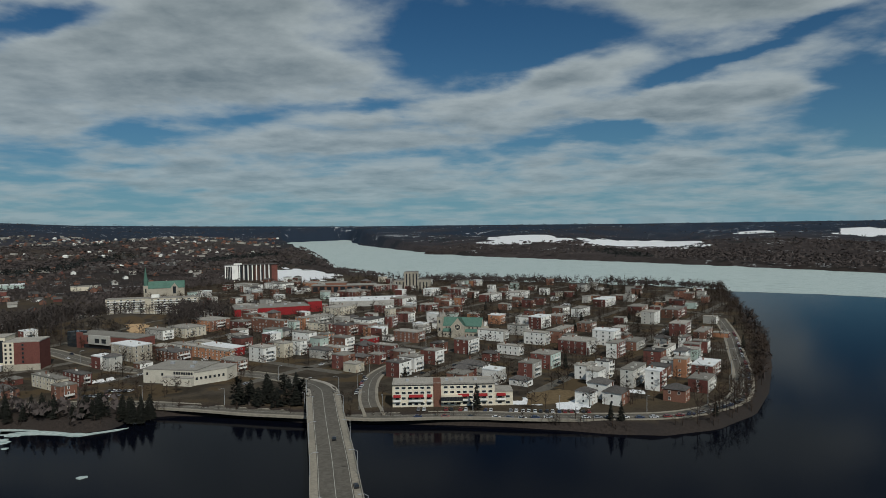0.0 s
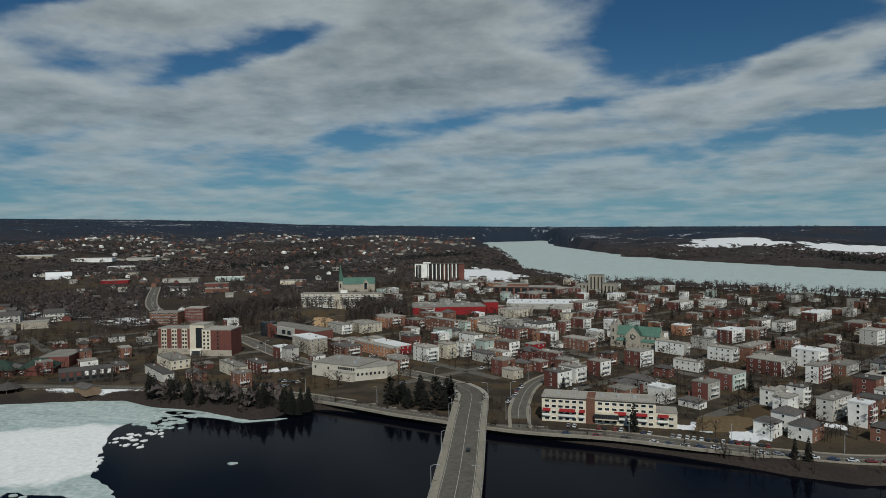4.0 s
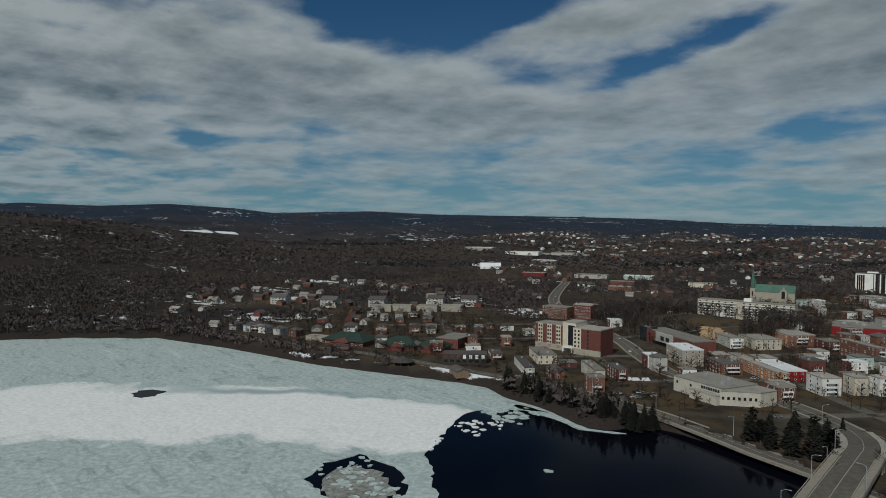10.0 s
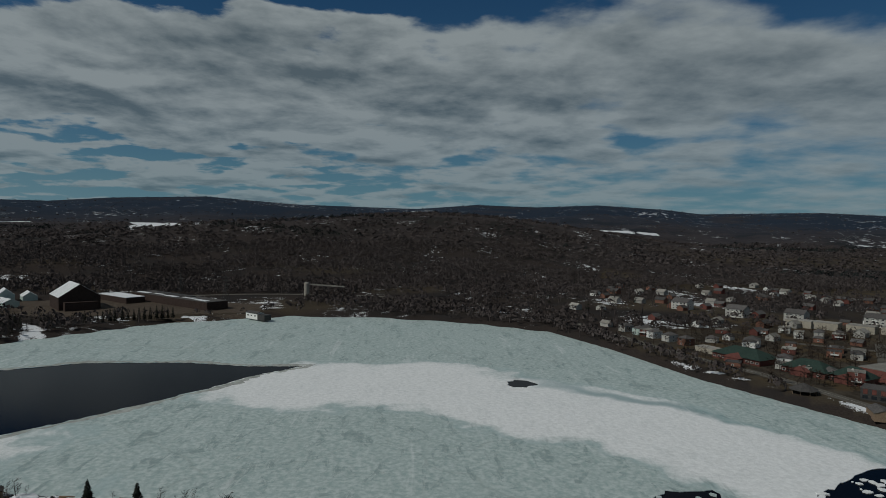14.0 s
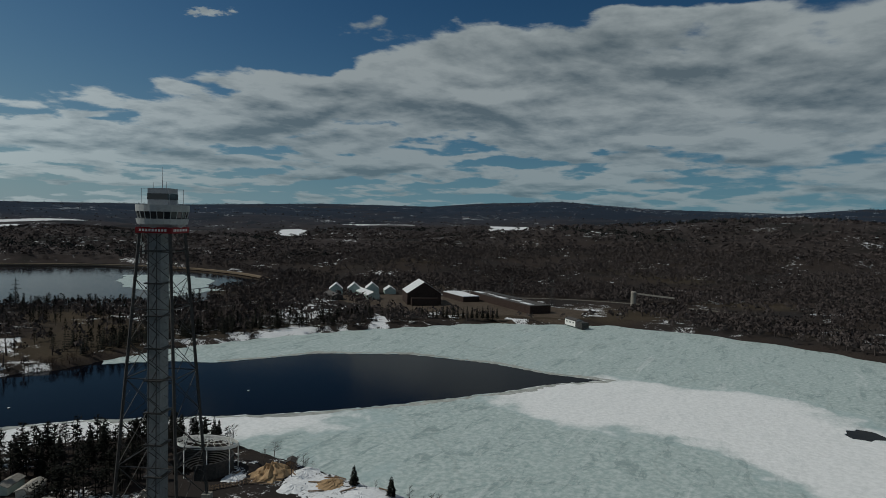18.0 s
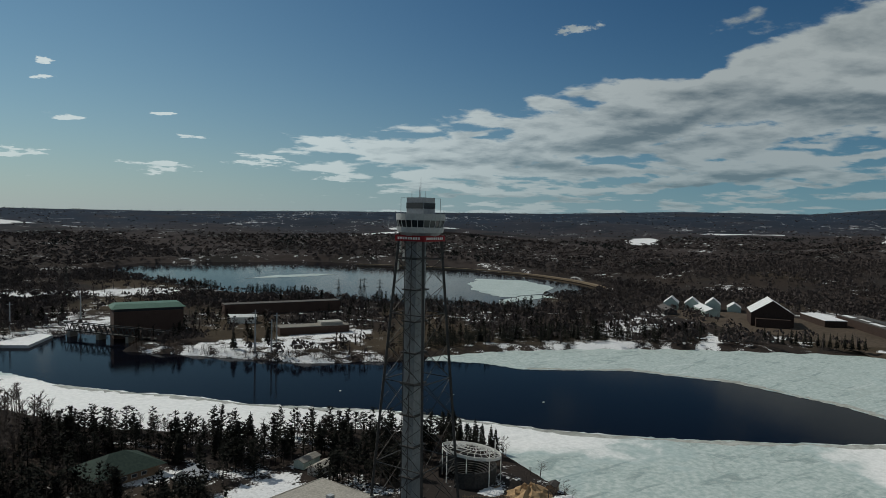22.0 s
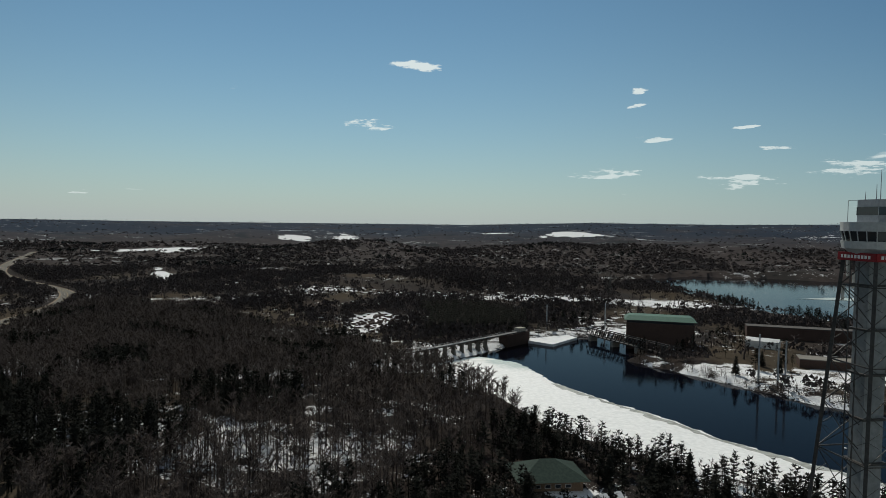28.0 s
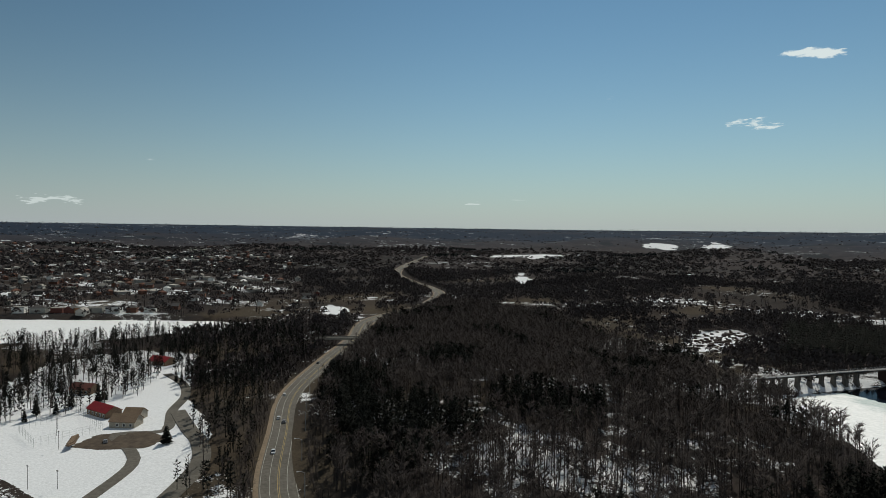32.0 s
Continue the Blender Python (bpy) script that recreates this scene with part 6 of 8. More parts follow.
def observation_tower():
    me = thing("observation_tower", "tall lattice observation tower with a pale round deck", "tower", at=pose(-152, -50, 5.5, 0, 0, 22))
    top, half_top, half_low = 96.0, 5.2, 11.2
    part("lift_shaft", Geo().box(-2.2, -3.5, -2, 3.4, 1.1, 97), SHAFT, me, "pale grey panelled lift shaft")
    part("shaft_seam", Geo().box(-2.25, -3.65, -2, -0.4, -3.505, 96.5), CONCRETE, me)
    for k in range(8):
        part("landing", Geo().box(-3.0, -4.4, 11 + 11 * k, 4.2, 2.0, 11.5 + 11 * k), DARK_STEEL, me)
    for y in (-1.4, 1.4):
        part("stair_post", Geo().box(6.4, y - 0.12, -1, 6.6, y + 0.12, 94), DARK_STEEL, me)
    for k in range(30):
        z = 3 * k
        part("stair_flight", Geo().beam((4.5, -1.2 if k % 2 else 1.2, z), (6.4, 1.2 if k % 2 else -1.2, z + 3), 0.25), DARK_STEEL, me)

    def at_leg(sx, sy, z):
        h = half_low + (half_top - half_low) * (z / top)
        return (sx * h, sy * h, z)

    levels = [0, 17, 32, 46, 58, 69, 79, 88, 96]
    for sx, sy in ((-1, -1), (1, -1), (1, 1), (-1, 1)):
        part("leg", Geo().beam(at_leg(sx, sy, 0), at_leg(sx, sy, 96), 0.85), DARK_STEEL, me)
        part("footing", Geo().box(sx * half_low - 1.5, sy * half_low - 1.5, -2, sx * half_low + 1.5, sy * half_low + 1.5, 0.6), CONCRETE, me)
    for (ax, ay), (bx, by) in (((-1, -1), (1, -1)), ((1, -1), (1, 1)), ((1, 1), (-1, 1)), ((-1, 1), (-1, -1))):
        brace = Geo()
        for n, (a, b) in enumerate(zip(levels, levels[1:])):
            brace.beam(at_leg(ax, ay, a), at_leg(bx, by, b), 0.17)
            brace.beam(at_leg(bx, by, a), at_leg(ax, ay, b), 0.17)
            if n % 2:
                brace.beam(at_leg(ax, ay, a), at_leg(bx, by, a), 0.3)
            mid = (a + b) / 2
            pa, pb = Vector(at_leg(ax, ay, a)), Vector(at_leg(ax, ay, b))
            qa, qb = Vector(at_leg(bx, by, a)), Vector(at_leg(bx, by, b))
            centre = (pa + pb + qa + qb) / 4
            for p, q in ((pa, pb), (qa, qb)):
                brace.beam((p + q) / 2, (p * 0.75 + q * 0.25) * 0.6 + centre * 0.4, 0.09)
                brace.beam((p + q) / 2, (p * 0.25 + q * 0.75) * 0.6 + centre * 0.4, 0.09)
        part("bracing", brace, DARK_STEEL, me, "crossed lattice bracing")
    for side in range(4):
        board = part("sign", Geo().box(-6.1, -6.3, 94.2, 6.1, -6.0, 96.2), RED_METAL, me, "red sign board with pale letters", at=pose(0, 0, 0, 0, 0, 90 * side))
        for k in range(9):
            part("sign_bar", Geo().box(-4.9 + 1.1 * k, -6.36, 94.8, -4.2 + 1.1 * k, -6.305, 95.6), WHITE, board)
    part("collar", Geo().cyl(0, 0, 95.6, 97.2, 6.0, 7.6, 16), STEEL, me)
    part("deck_floor", Geo().cyl(0, 0, 97.2, 99.0, 8.0, 8.4, 24), DECK, me, "white deck rim")
    part("deck_glazing", Geo().cyl(0, 0, 99.0, 101.4, 7.7, 8.3, 24), GLASS, me, "slanted dark deck windows")
    for k in range(24):
        a = 2 * math.pi * k / 24
        part("mullion", Geo().beam((7.75 * math.cos(a), 7.75 * math.sin(a), 99.0), (8.36 * math.cos(a), 8.36 * math.sin(a), 101.4), 0.2), DECK, me)
    part("deck_roof", Geo().cyl(0, 0, 101.4, 103.6, 8.5, 8.6, 24), DECK, me, "white deck parapet")
    part("cabin", Geo().box(-3.5, -3.5, 103.6, 3.5, 3.5, 105.4).box(-3.5, -3.5, 107.4, 3.5, 3.5, 109.2), STEEL, me)
    part("cabin_band", Geo().box(-3.6, -3.6, 105.4, 3.6, 3.6, 107.4), GLASS, me, "dark band round the cabin")
    for x, y, h in ((0.2, 0, 116.5), (2.2, 1, 113), (-2.4, 0, 111.6), (2.6, -2, 111.2)):
        part("antenna", Geo().cyl(x, y, 109.2, h, 0.12, 0.05, 5), STEEL, me)
    for x in (-4.9, 4.9):
        part("mast_rail", Geo().beam((x, -4.9, 103.6), (x, -4.9, 109), 0.1).beam((x, 4.9, 103.6), (x, 4.9, 109), 0.1).beam((x, -4.9, 109), (x, 4.9, 109), 0.1), STEEL, me)
    for x, z in ((-3.2, 88), (3.4, 90), (4.6, 84), (1.6, 87)):
        part("aerial_panel", Geo().box(x - 0.3, -6.2, z, x + 0.3, -5.7, z + 4), WHITE, me)


def dish_roof():
    """The tilted white space frame of the open-air stage."""
    me = thing("stage_canopy", "white tubular space-frame canopy over an open stage", "canopy", at=pose(-186, -66, 4.5))
    tilt = Matrix.Rotation(radians(-9), 4, "Y")
    n, rings = 24, (3, 6, 9, 12)
    spot = lambda r, k, z=0: tilt @ Vector((r * math.cos(2 * math.pi * k / n), r * math.sin(2 * math.pi * k / n), 11 + z + 1.6 * (1 - (r / 12) ** 2)))
    frame_bars = Geo()
    for r in rings:
        for k in range(n):
            frame_bars.beam(spot(r, k), spot(r, k + 1), 0.16)
            if r > 3:
                frame_bars.beam(spot(r, k), spot(r - 3, k + (r // 3) % 2), 0.13)
                frame_bars.beam(spot(r, k), spot(r - 3, k, -1.3), 0.11)
    part("space_frame", frame_bars, WHITE, me)
    band = Geo()
    for k in range(n):
        a, b = spot(12, k), spot(12, k + 1)
        band.add([a, b, b + Vector((0, 0, -1.2)), a + Vector((0, 0, -1.2))], [(0, 1, 2, 3)])
    part("rim", band, WHITE, me)
    for k in range(0, n, 3):
        p = spot(12, k)
        part("post", Geo().beam((p.x, p.y, -1), (p.x, p.y, p.z + (4 if k % 6 == 0 else 0)), 0.3), WHITE, me)
    # added dark curved sheet: stands for the shade under the canopy
    arc = [(0.5 + 5.2 * k / 15) for k in range(16)]
    part("back_wall", Geo().add([(r * math.cos(a), r * math.sin(a), z) for r, z in ((11.6, -1), (11.6, 5.5), (11.2, 5.5), (11.2, -1)) for a in arc],
                                [(16 * j + k, 16 * j + k + 1, 16 * ((j + 1) % 4) + k + 1, 16 * ((j + 1) % 4) + k) for j in range(4) for k in range(15)]), DARK_STEEL, me, "dark curved sheet in place of the shade under the canopy")
    for k in range(7):
        seats = Geo().add([(r * math.cos(a), r * math.sin(a), 0.4 + 0.6 * k) for r in (4.5 + k, 5.5 + k) for a in np.linspace(2.4, 5.6, 13)],
                  [(j, j + 1, 14 + j, 13 + j) for j in range(12)])
        part("seat_tier", seats, DARK_STEEL, me)


def simple_shed(name, label, x, y, w, d, h, turn, wall, roof, peak=0.0, z=None):
    me = thing(name, label, "shed" if w < 20 else "building", at=pose(x, y, (max(ground_z(x, y), 2.6) - 0.1) if z is None else z, 0, 0, turn))
    part("wall", Geo().box(-w / 2, -d / 2, -1, w / 2, d / 2, h), wall, me)
    if peak:
        part("roof", Geo().gable(-w / 2, -d / 2, w / 2, d / 2, h, h + peak), roof, me)
        part("gable", Geo().add([(-w / 2, -d / 2, h), (-w / 2, d / 2, h), (-w / 2, 0, h + peak), (w / 2, -d / 2, h), (w / 2, d / 2, h), (w / 2, 0, h + peak)], [(0, 2, 1), (3, 4, 5)]), wall, me)
    else:
        flat_roof(me, w, d, h, roof, 0.3)
    return me


observation_tower()
dish_roof()
simple_shed("storage_shed", "long pale metal storage shed", -136, -111, 11, 5, 3, 30, TEAL, ROOF_PALE, 1.0)
simple_shed("storage_shed", "long grey metal storage shed", -138, -101, 11, 5, 3, 30, GREY, ROOF_PALE, 1.0)
museum = simple_shed("visitor_centre", "flat pale-roofed visitor centre among the trees", -118, -62, 34, 26, 6, 20, GREY, ROOF_PALE)
for vx, vy in ((-6, 3), (5, -4), (9, 6)):
    part("roof_vent", Geo().box(vx - 1, vy - 1, 6.1, vx + 1, vy + 1, 7.4), STEEL, museum)
lodge = thing("lodge", "timber lodge with a broad dark hipped roof", "house", at=pose(-67, -134, ground_z(-67, -134), 0, 0, 20))
part("wall", Geo().box(-12, -9, -1, 12, 9, 4), WOOD, lodge)
part("roof", Geo().hip(-12, -9, 12, 9, 4, 9.6, 2.4), GREEN_ROOF, lodge)
for k in range(4):
    part("window", WIDE_WINDOW, None, lodge, at=front_at(12, -6 + 4 * k, 1.8, "e"))
    part("window", WIDE_WINDOW, None, lodge, at=front_at(-6 + 4 * k, 9, 1.8, "n"))
simple_shed("white_marquee", "small white canvas marquee with a peaked roof", -91, -117, 9, 8, 2.6, 35, WHITE, SNOW, 2.6)


def rubble_mound():
    """Heaps of sand, snow and timber on the building ground by the ice."""
    rng = random.Random(4)
    for k, (x, y, r, h, m, label) in enumerate(((-196, -40, 9, 4.5, SAND, "bare brown sand heap"), (-204, -30, 6, 1.0, SNOW, "dirty heap of old snow"), (-190, -24, 6, 0.9, SNOW, "dirty heap of old snow"),
                                                (-200, -14, 6, 1.4, SAND, "bare brown sand heap"), (-196, 2, 7, 0.7, SNOW, "flat bank of old snow"), (-186, -50, 5, 0.8, SNOW, "dirty heap of old snow"))):
        v, f, n = [], [], 28
        for j, (rr, zz) in enumerate(((1.2, -0.3), (1.0, 0.12), (0.82, 0.36), (0.64, 0.6), (0.44, 0.72), (0.26, 0.95), (0.1, 0.9))):
            for i in range(n):
                a, q = 2 * math.pi * i / n, rng.uniform(0.82, 1.14)
                v.append((r * rr * q * math.cos(a), r * rr * q * 0.8 * math.sin(a), h * zz * rng.uniform(0.68, 1.15)))
                if j:
                    b = (j - 1) * n
                    f.append((b + i, b + (i + 1) % n, b + n + (i + 1) % n, b + n + i))
        f.append(tuple(range(6 * n, 7 * n)))
        ob = new("mound", Geo().add(v, f).mesh("mound", m))
        ob.matrix_basis = pose(x, y, max(ground_z(x, y), 2))
        tagged(ob, label, "heap")
    fence = thing("picket_fence", "rough wooden picket fence round the building ground", "fence", at=pose(-172, -49, max(ground_z(-172, -49), 2.4), 0, 0, 150))
    for k in range(34):
        part("picket", Geo().beam((0.55 * k, 0, -0.8), (0.55 * k + rng.uniform(-0.1, 0.1), 0, rng.uniform(1.6, 2.2)), 0.3, 0.08), WOOD, fence)
    for z in (0.5, 1.3):
        part("rail", Geo().beam((-0.2, 0.1, z), (18.6, 0.1, z), 0.1), WOOD, fence)
    simple_shed("site_hut", "small weathered timber hut on the building ground", -207, -39, 5, 3.4, 2.6, 30, WOOD, ROOF_DARK, 0.8)
    for k in range(14):
        x, y = rng.uniform(-208, -184), rng.uniform(-52, 14)
        a = rng.uniform(0, 180)
        ob = new("timber_beam", Geo().box(-3, -0.2, 0, 3, 0.2, 0.4).mesh("timber_beam", WOOD))
        ob.matrix_basis = pose(x, y, max(ground_z(x, y), 2.2) + 0.2, 0, rng.uniform(-8, 8), a)
        tagged(ob, "loose weathered timber beam on the ground", "beam", "timber beams")


rubble_mound()


# ---- the dam, the power house and the works on the far bank ----
OLD_CONCRETE = surface("dark_old_concrete", (0.10, 0.093, 0.082), (0.165, 0.152, 0.135), 0.6, 0.92, stain=0.5)


def dam():
    a, b = Vector((58, -330, 0)), Vector((-22, -480, 0))
    d = b - a
    turn = math.degrees(math.atan2(d.y, d.x))
    length = d.length
    me = thing("dam", "long concrete spillway dam with a walkway on piers", "dam", at=pose(a.x, a.y, 0, 0, 0, turn))
    part("sill", Geo().box(0, -2, -3, length, 3, 0.9), OLD_CONCRETE, me)
    part("walkway", Geo().box(-6, -2.5, 10.6, length, 2.5, 11.4), DARK_STEEL, me)
    for y in (-2.4, 2.4):
        rail = Geo().box(-6, y - 0.05, 12.4, length, y + 0.05, 12.5).box(-6, y - 0.05, 11.9, length, y + 0.05, 11.96)
        for k in range(int(length / 3)):
            rail.box(3 * k - 0.05, y - 0.05, 11.4, 3 * k + 0.05, y + 0.05, 12.5)
        part("hand_rail", rail, STEEL, me)
    for k in range(11):
        x = 6 + 10.4 * k
        part("pier", Geo().add([(x - 1.3, -2.6, -2), (x + 1.3, -2.6, -2), (x + 1.3, 2.6, -2), (x - 1.3, 2.6, -2), (x - 0.9, -1.4, 6.2), (x + 0.9, -1.4, 6.2), (x + 0.9, 1.4, 6.2), (x - 0.9, 1.4, 6.2)],
                               [(3, 2, 1, 0), (4, 5, 6, 7), (0, 1, 5, 4), (1, 2, 6, 5), (2, 3, 7, 6), (3, 0, 4, 7)]).box(x - 0.9, -1.4, 6.2, x - 0.4, 1.4, 10.6).box(x + 0.4, -1.4, 6.2, x + 0.9, 1.4, 10.6), OLD_CONCRETE, me)
        part("pipe", Geo().beam((x - 5, -3, 11.9), (x + 5.4, -3, 11.9), 0.5), STEEL, me)
    part("gate_house", Geo().box(length * 0.80, -4, -3, length, 5, 10.59), SOOT, me, "dark solid gate section")
    part("hoist_house", Geo().box(length - 14, -3, 11.41, length - 5, 3, 14.5), CONCRETE, me)
    part("gravel_bank", Geo().slab([(length - 2, -30), (length + 46, -26), (length + 52, -12), (length - 2, 6)], -2, 2.4), SNOW, me, "snowy spit beside the dam")


def power_house():
    me = thing("power_house", "dark brick power house with a pale green roof", "power station", at=pose(-138, -492, 4, 0, 0, 178))
    part("wall", Geo().box(-28, -15, -5, 28, 15, 19), WORKS_BRICK, me)
    part("roof", Geo().add([(-30, -16, 21.4), (30, -16, 21.4), (30, 16, 21.4), (-30, 16, 21.4), (-26, -8, 24.6), (26, -8, 24.6), (26, 8, 24.6), (-26, 8, 24.6)],
                           [(4, 5, 6, 7), (0, 1, 5, 4), (1, 2, 6, 5), (2, 3, 7, 6), (3, 0, 4, 7), (3, 2, 1, 0)]), COPPER, me, "pale green metal roof")
    part("clerestory", Geo().box(-27.5, -14, 19, 27.5, 14, 21.4), GLASS, me)
    for k in range(13):
        part("roof_post", Geo().box(-27 + 4.5 * k - 0.3, 14.0, 19, -27 + 4.5 * k + 0.3, 14.4, 21.4), WHITE, me)
    for k in range(9):
        part("window", Geo().box(-27 + 6.6 * k, 15.003, 5, -24 + 6.6 * k, 15.15, 15), GLASS, me, "tall dark window")
    span = thing("truss_bridge", "dark steel truss bridge over the intake canal", "bridge", at=pose(-110, -470, 3, 0, 0, 127))
    for y in (-3, 3):
        web = Geo().beam((-54, y, 9), (54, y, 9), 0.7).beam((-54, y, 2.5), (54, y, 2.5), 0.7)
        for k in range(18):
            x = -54 + 6 * k
            web.beam((x, y, 2.5), (x + 3, y, 9), 0.45).beam((x + 3, y, 9), (x + 6, y, 2.5), 0.45)
        part("truss", web, DARK_STEEL, span)
    part("deck", Geo().box(-54, -3, 1.9, 54, 3, 2.4), DARK_STEEL, span)
    for x in (-48, -16, 16, 48):
        part("pier", Geo().box(x - 1.5, -4, -5, x + 1.5, 4, 1.9), CONCRETE, span)
    hall = simple_shed("brick_hall", "long low brown brick works hall", -285, -556, 125, 16, 11, 176, WORKS_BRICK, ROOF_DARK)
    for k in range(22):
        part("window", DARK_WINDOW, None, hall, at=front_at(-55 + 5.2 * k, 8.0, 7.5, "n"))
    low = simple_shed("workshop", "low grey workshop with snow on the roof", -264, -420, 62, 18, 6.5, 173, WORKS_BRICK, ROOF_PALE)
    part("annex", Geo().box(6, -6, 6.5, 26, 6, 9.5), GREY, low)
    for k in range(10):
        part("window", WIDE_WINDOW, None, low, at=front_at(-27 + 6 * k, 9.0, 3.8, "n"))
    simple_shed("white_hall", "small white works hall with a low roof", -225, -500, 26, 14, 6, 160, WHITE, ROOF_WHITE, 2)
    for x, y, h in ((-191, -354, 32), (-201, -346, 25), (-207, -352, 29), (-92, -560, 26), (-36, -540, 24)):
        pole = thing("utility_pole", "tall slender grey-green utility pole", "pole", "utility poles", pose(x, y, max(ground_z(x, y), 2)))
        part("shaft", Geo().cyl(0, 0, -1, h, 0.75, 0.45, 8), STEEL, pole)
        part("crossarm", Geo().beam((-2.4, 0, h - 2), (2.4, 0, h - 2), 0.25), STEEL, pole)


def pylon_template():
    me = thing("pylon", "grey lattice power pylon", "pylon", "power pylons")
    for sx, sy in ((-1, -1), (1, -1), (1, 1), (-1, 1)):
        part("leg", Geo().beam((sx * 3.6, sy * 3.6, -1), (sx * 0.7, sy * 0.7, 22), 0.28).beam((sx * 0.7, sy * 0.7, 22), (0, 0, 32), 0.22), DARK_STEEL, me)
    for (ax, ay), (bx, by) in (((-1, -1), (1, -1)), ((1, -1), (1, 1)), ((1, 1), (-1, 1)), ((-1, 1), (-1, -1))):
        web = Geo()
        for k in range(6):
            w0, w1, z0, z1 = 3.6 - 2.9 * k / 6, 3.6 - 2.9 * (k + 1) / 6, 22 * k / 6, 22 * (k + 1) / 6
            web.beam((ax * w0, ay * w0, z0), (bx * w1, by * w1, z1), 0.16).beam((bx * w0, by * w0, z0), (ax * w1, ay * w1, z1), 0.16)
        part("lattice", web, DARK_STEEL, me)
    for z, w in ((20, 6.5), (24.5, 5.2), (28.5, 3.8)):
        part("crossarm", Geo().beam((-w, 0, z), (w, 0, z), 0.3).beam((-w, 0, z), (0, 0, z + 1.6), 0.16).beam((w, 0, z), (0, 0, z + 1.6), 0.16), DARK_STEEL, me)
    return me


def sawmill():
    barn = simple_shed("barn_hall", "big dark timber hall with a bright metal roof", -712, -262, 46, 40, 14, 38, SOOT, ROOF_WHITE, 13)
    part("lean_to", Geo().box(23.01, -16, -1, 32, 16, 9), SOOT, barn)
    long_shed = simple_shed("white_long_shed", "long pale metal shed with a white roof", -722, -348, 66, 16, 6, 50, TEAL, ROOF_WHITE, 3.5)
    for k in range(4):
        simple_shed("gabled_shed", "pale metal shed with a steep white gable roof", -722 - 17 * k, -396 + 17 * k, 24, 17 - 2 * (k == 3), 8 - 3 * (k == 3), 36, TEAL, ROOF_WHITE, 7 - 2 * (k == 3))
    simple_shed("round_shed", "low dark shed with a snowy roof", -684, -372, 44, 14, 5, 50, DARK_STEEL, ROOF_DARK, 3)
    hall = simple_shed("long_hall", "very long low dark hall with snow along its roof", -752, -166, 150, 26, 9, 51, SOOT, ROOF_DARK)
    for k in range(5):
        part("roof_snow", Geo().box(-70 + 29 * k, -10 + 4 * (k % 2), 9.4, -48 + 29 * k, -4 + 4 * (k % 2), 9.7), SNOW, hall, "strip of old snow")
    part("roof_light", Geo().box(-40, -3, 9.2, 30, 3, 11.2), DARK_STEEL, hall)
    simple_shed("stock_hall", "low dark hall under a snow-covered flat roof", -772, -238, 62, 22, 7, 51, SOOT, SNOW)
    hut = simple_shed("lakeside_hut", "small white hut at the edge of the ice", -664, -58, 20, 8, 5, 48, WHITE, ROOF_DARK, 1.5)
    part("dark_end", Geo().box(10.003, -4, -1, 22, 4, 4.6), DARK_STEEL, hut)
    for k in range(3):
        part("window", WIDE_WINDOW, None, hut, at=front_at(-6 + 6 * k, -4, 2.6, "s"))
    silo = thing("silo", "slim pale concrete silo", "silo", at=pose(-812, -30, 4))
    part("shaft", Geo().cyl(0, 0, -1, 20, 3.2, 3.2, 16), CONCRETE, silo)
    part("cap", Geo().cyl(0, 0, 20, 21.5, 3.4, 2.4, 16), CONCRETE, silo)
    part("conveyor", Geo().beam((0, 3, 19), (-4, 46, 16), 1.6), CONCRETE, silo)


dam()
power_house()
sawmill()
PYLON = pylon_template()
for k, (x, y, turn) in enumerate(((-363, -584, 10), (-388, -578, 10), (-399, -590, 10), (-412, -574, 10), (60, -800, 30), (420, -1050, 30), (-100, -830, 20), (640, -820, 40), (-780, -120, 60), (-800, -180, 60))):
    m = pose(x, y, max(ground_z(x, y), 1), 0, 0, turn)
    if k:
        copy_thing(PYLON, m)
    else:
        PYLON.matrix_basis = m


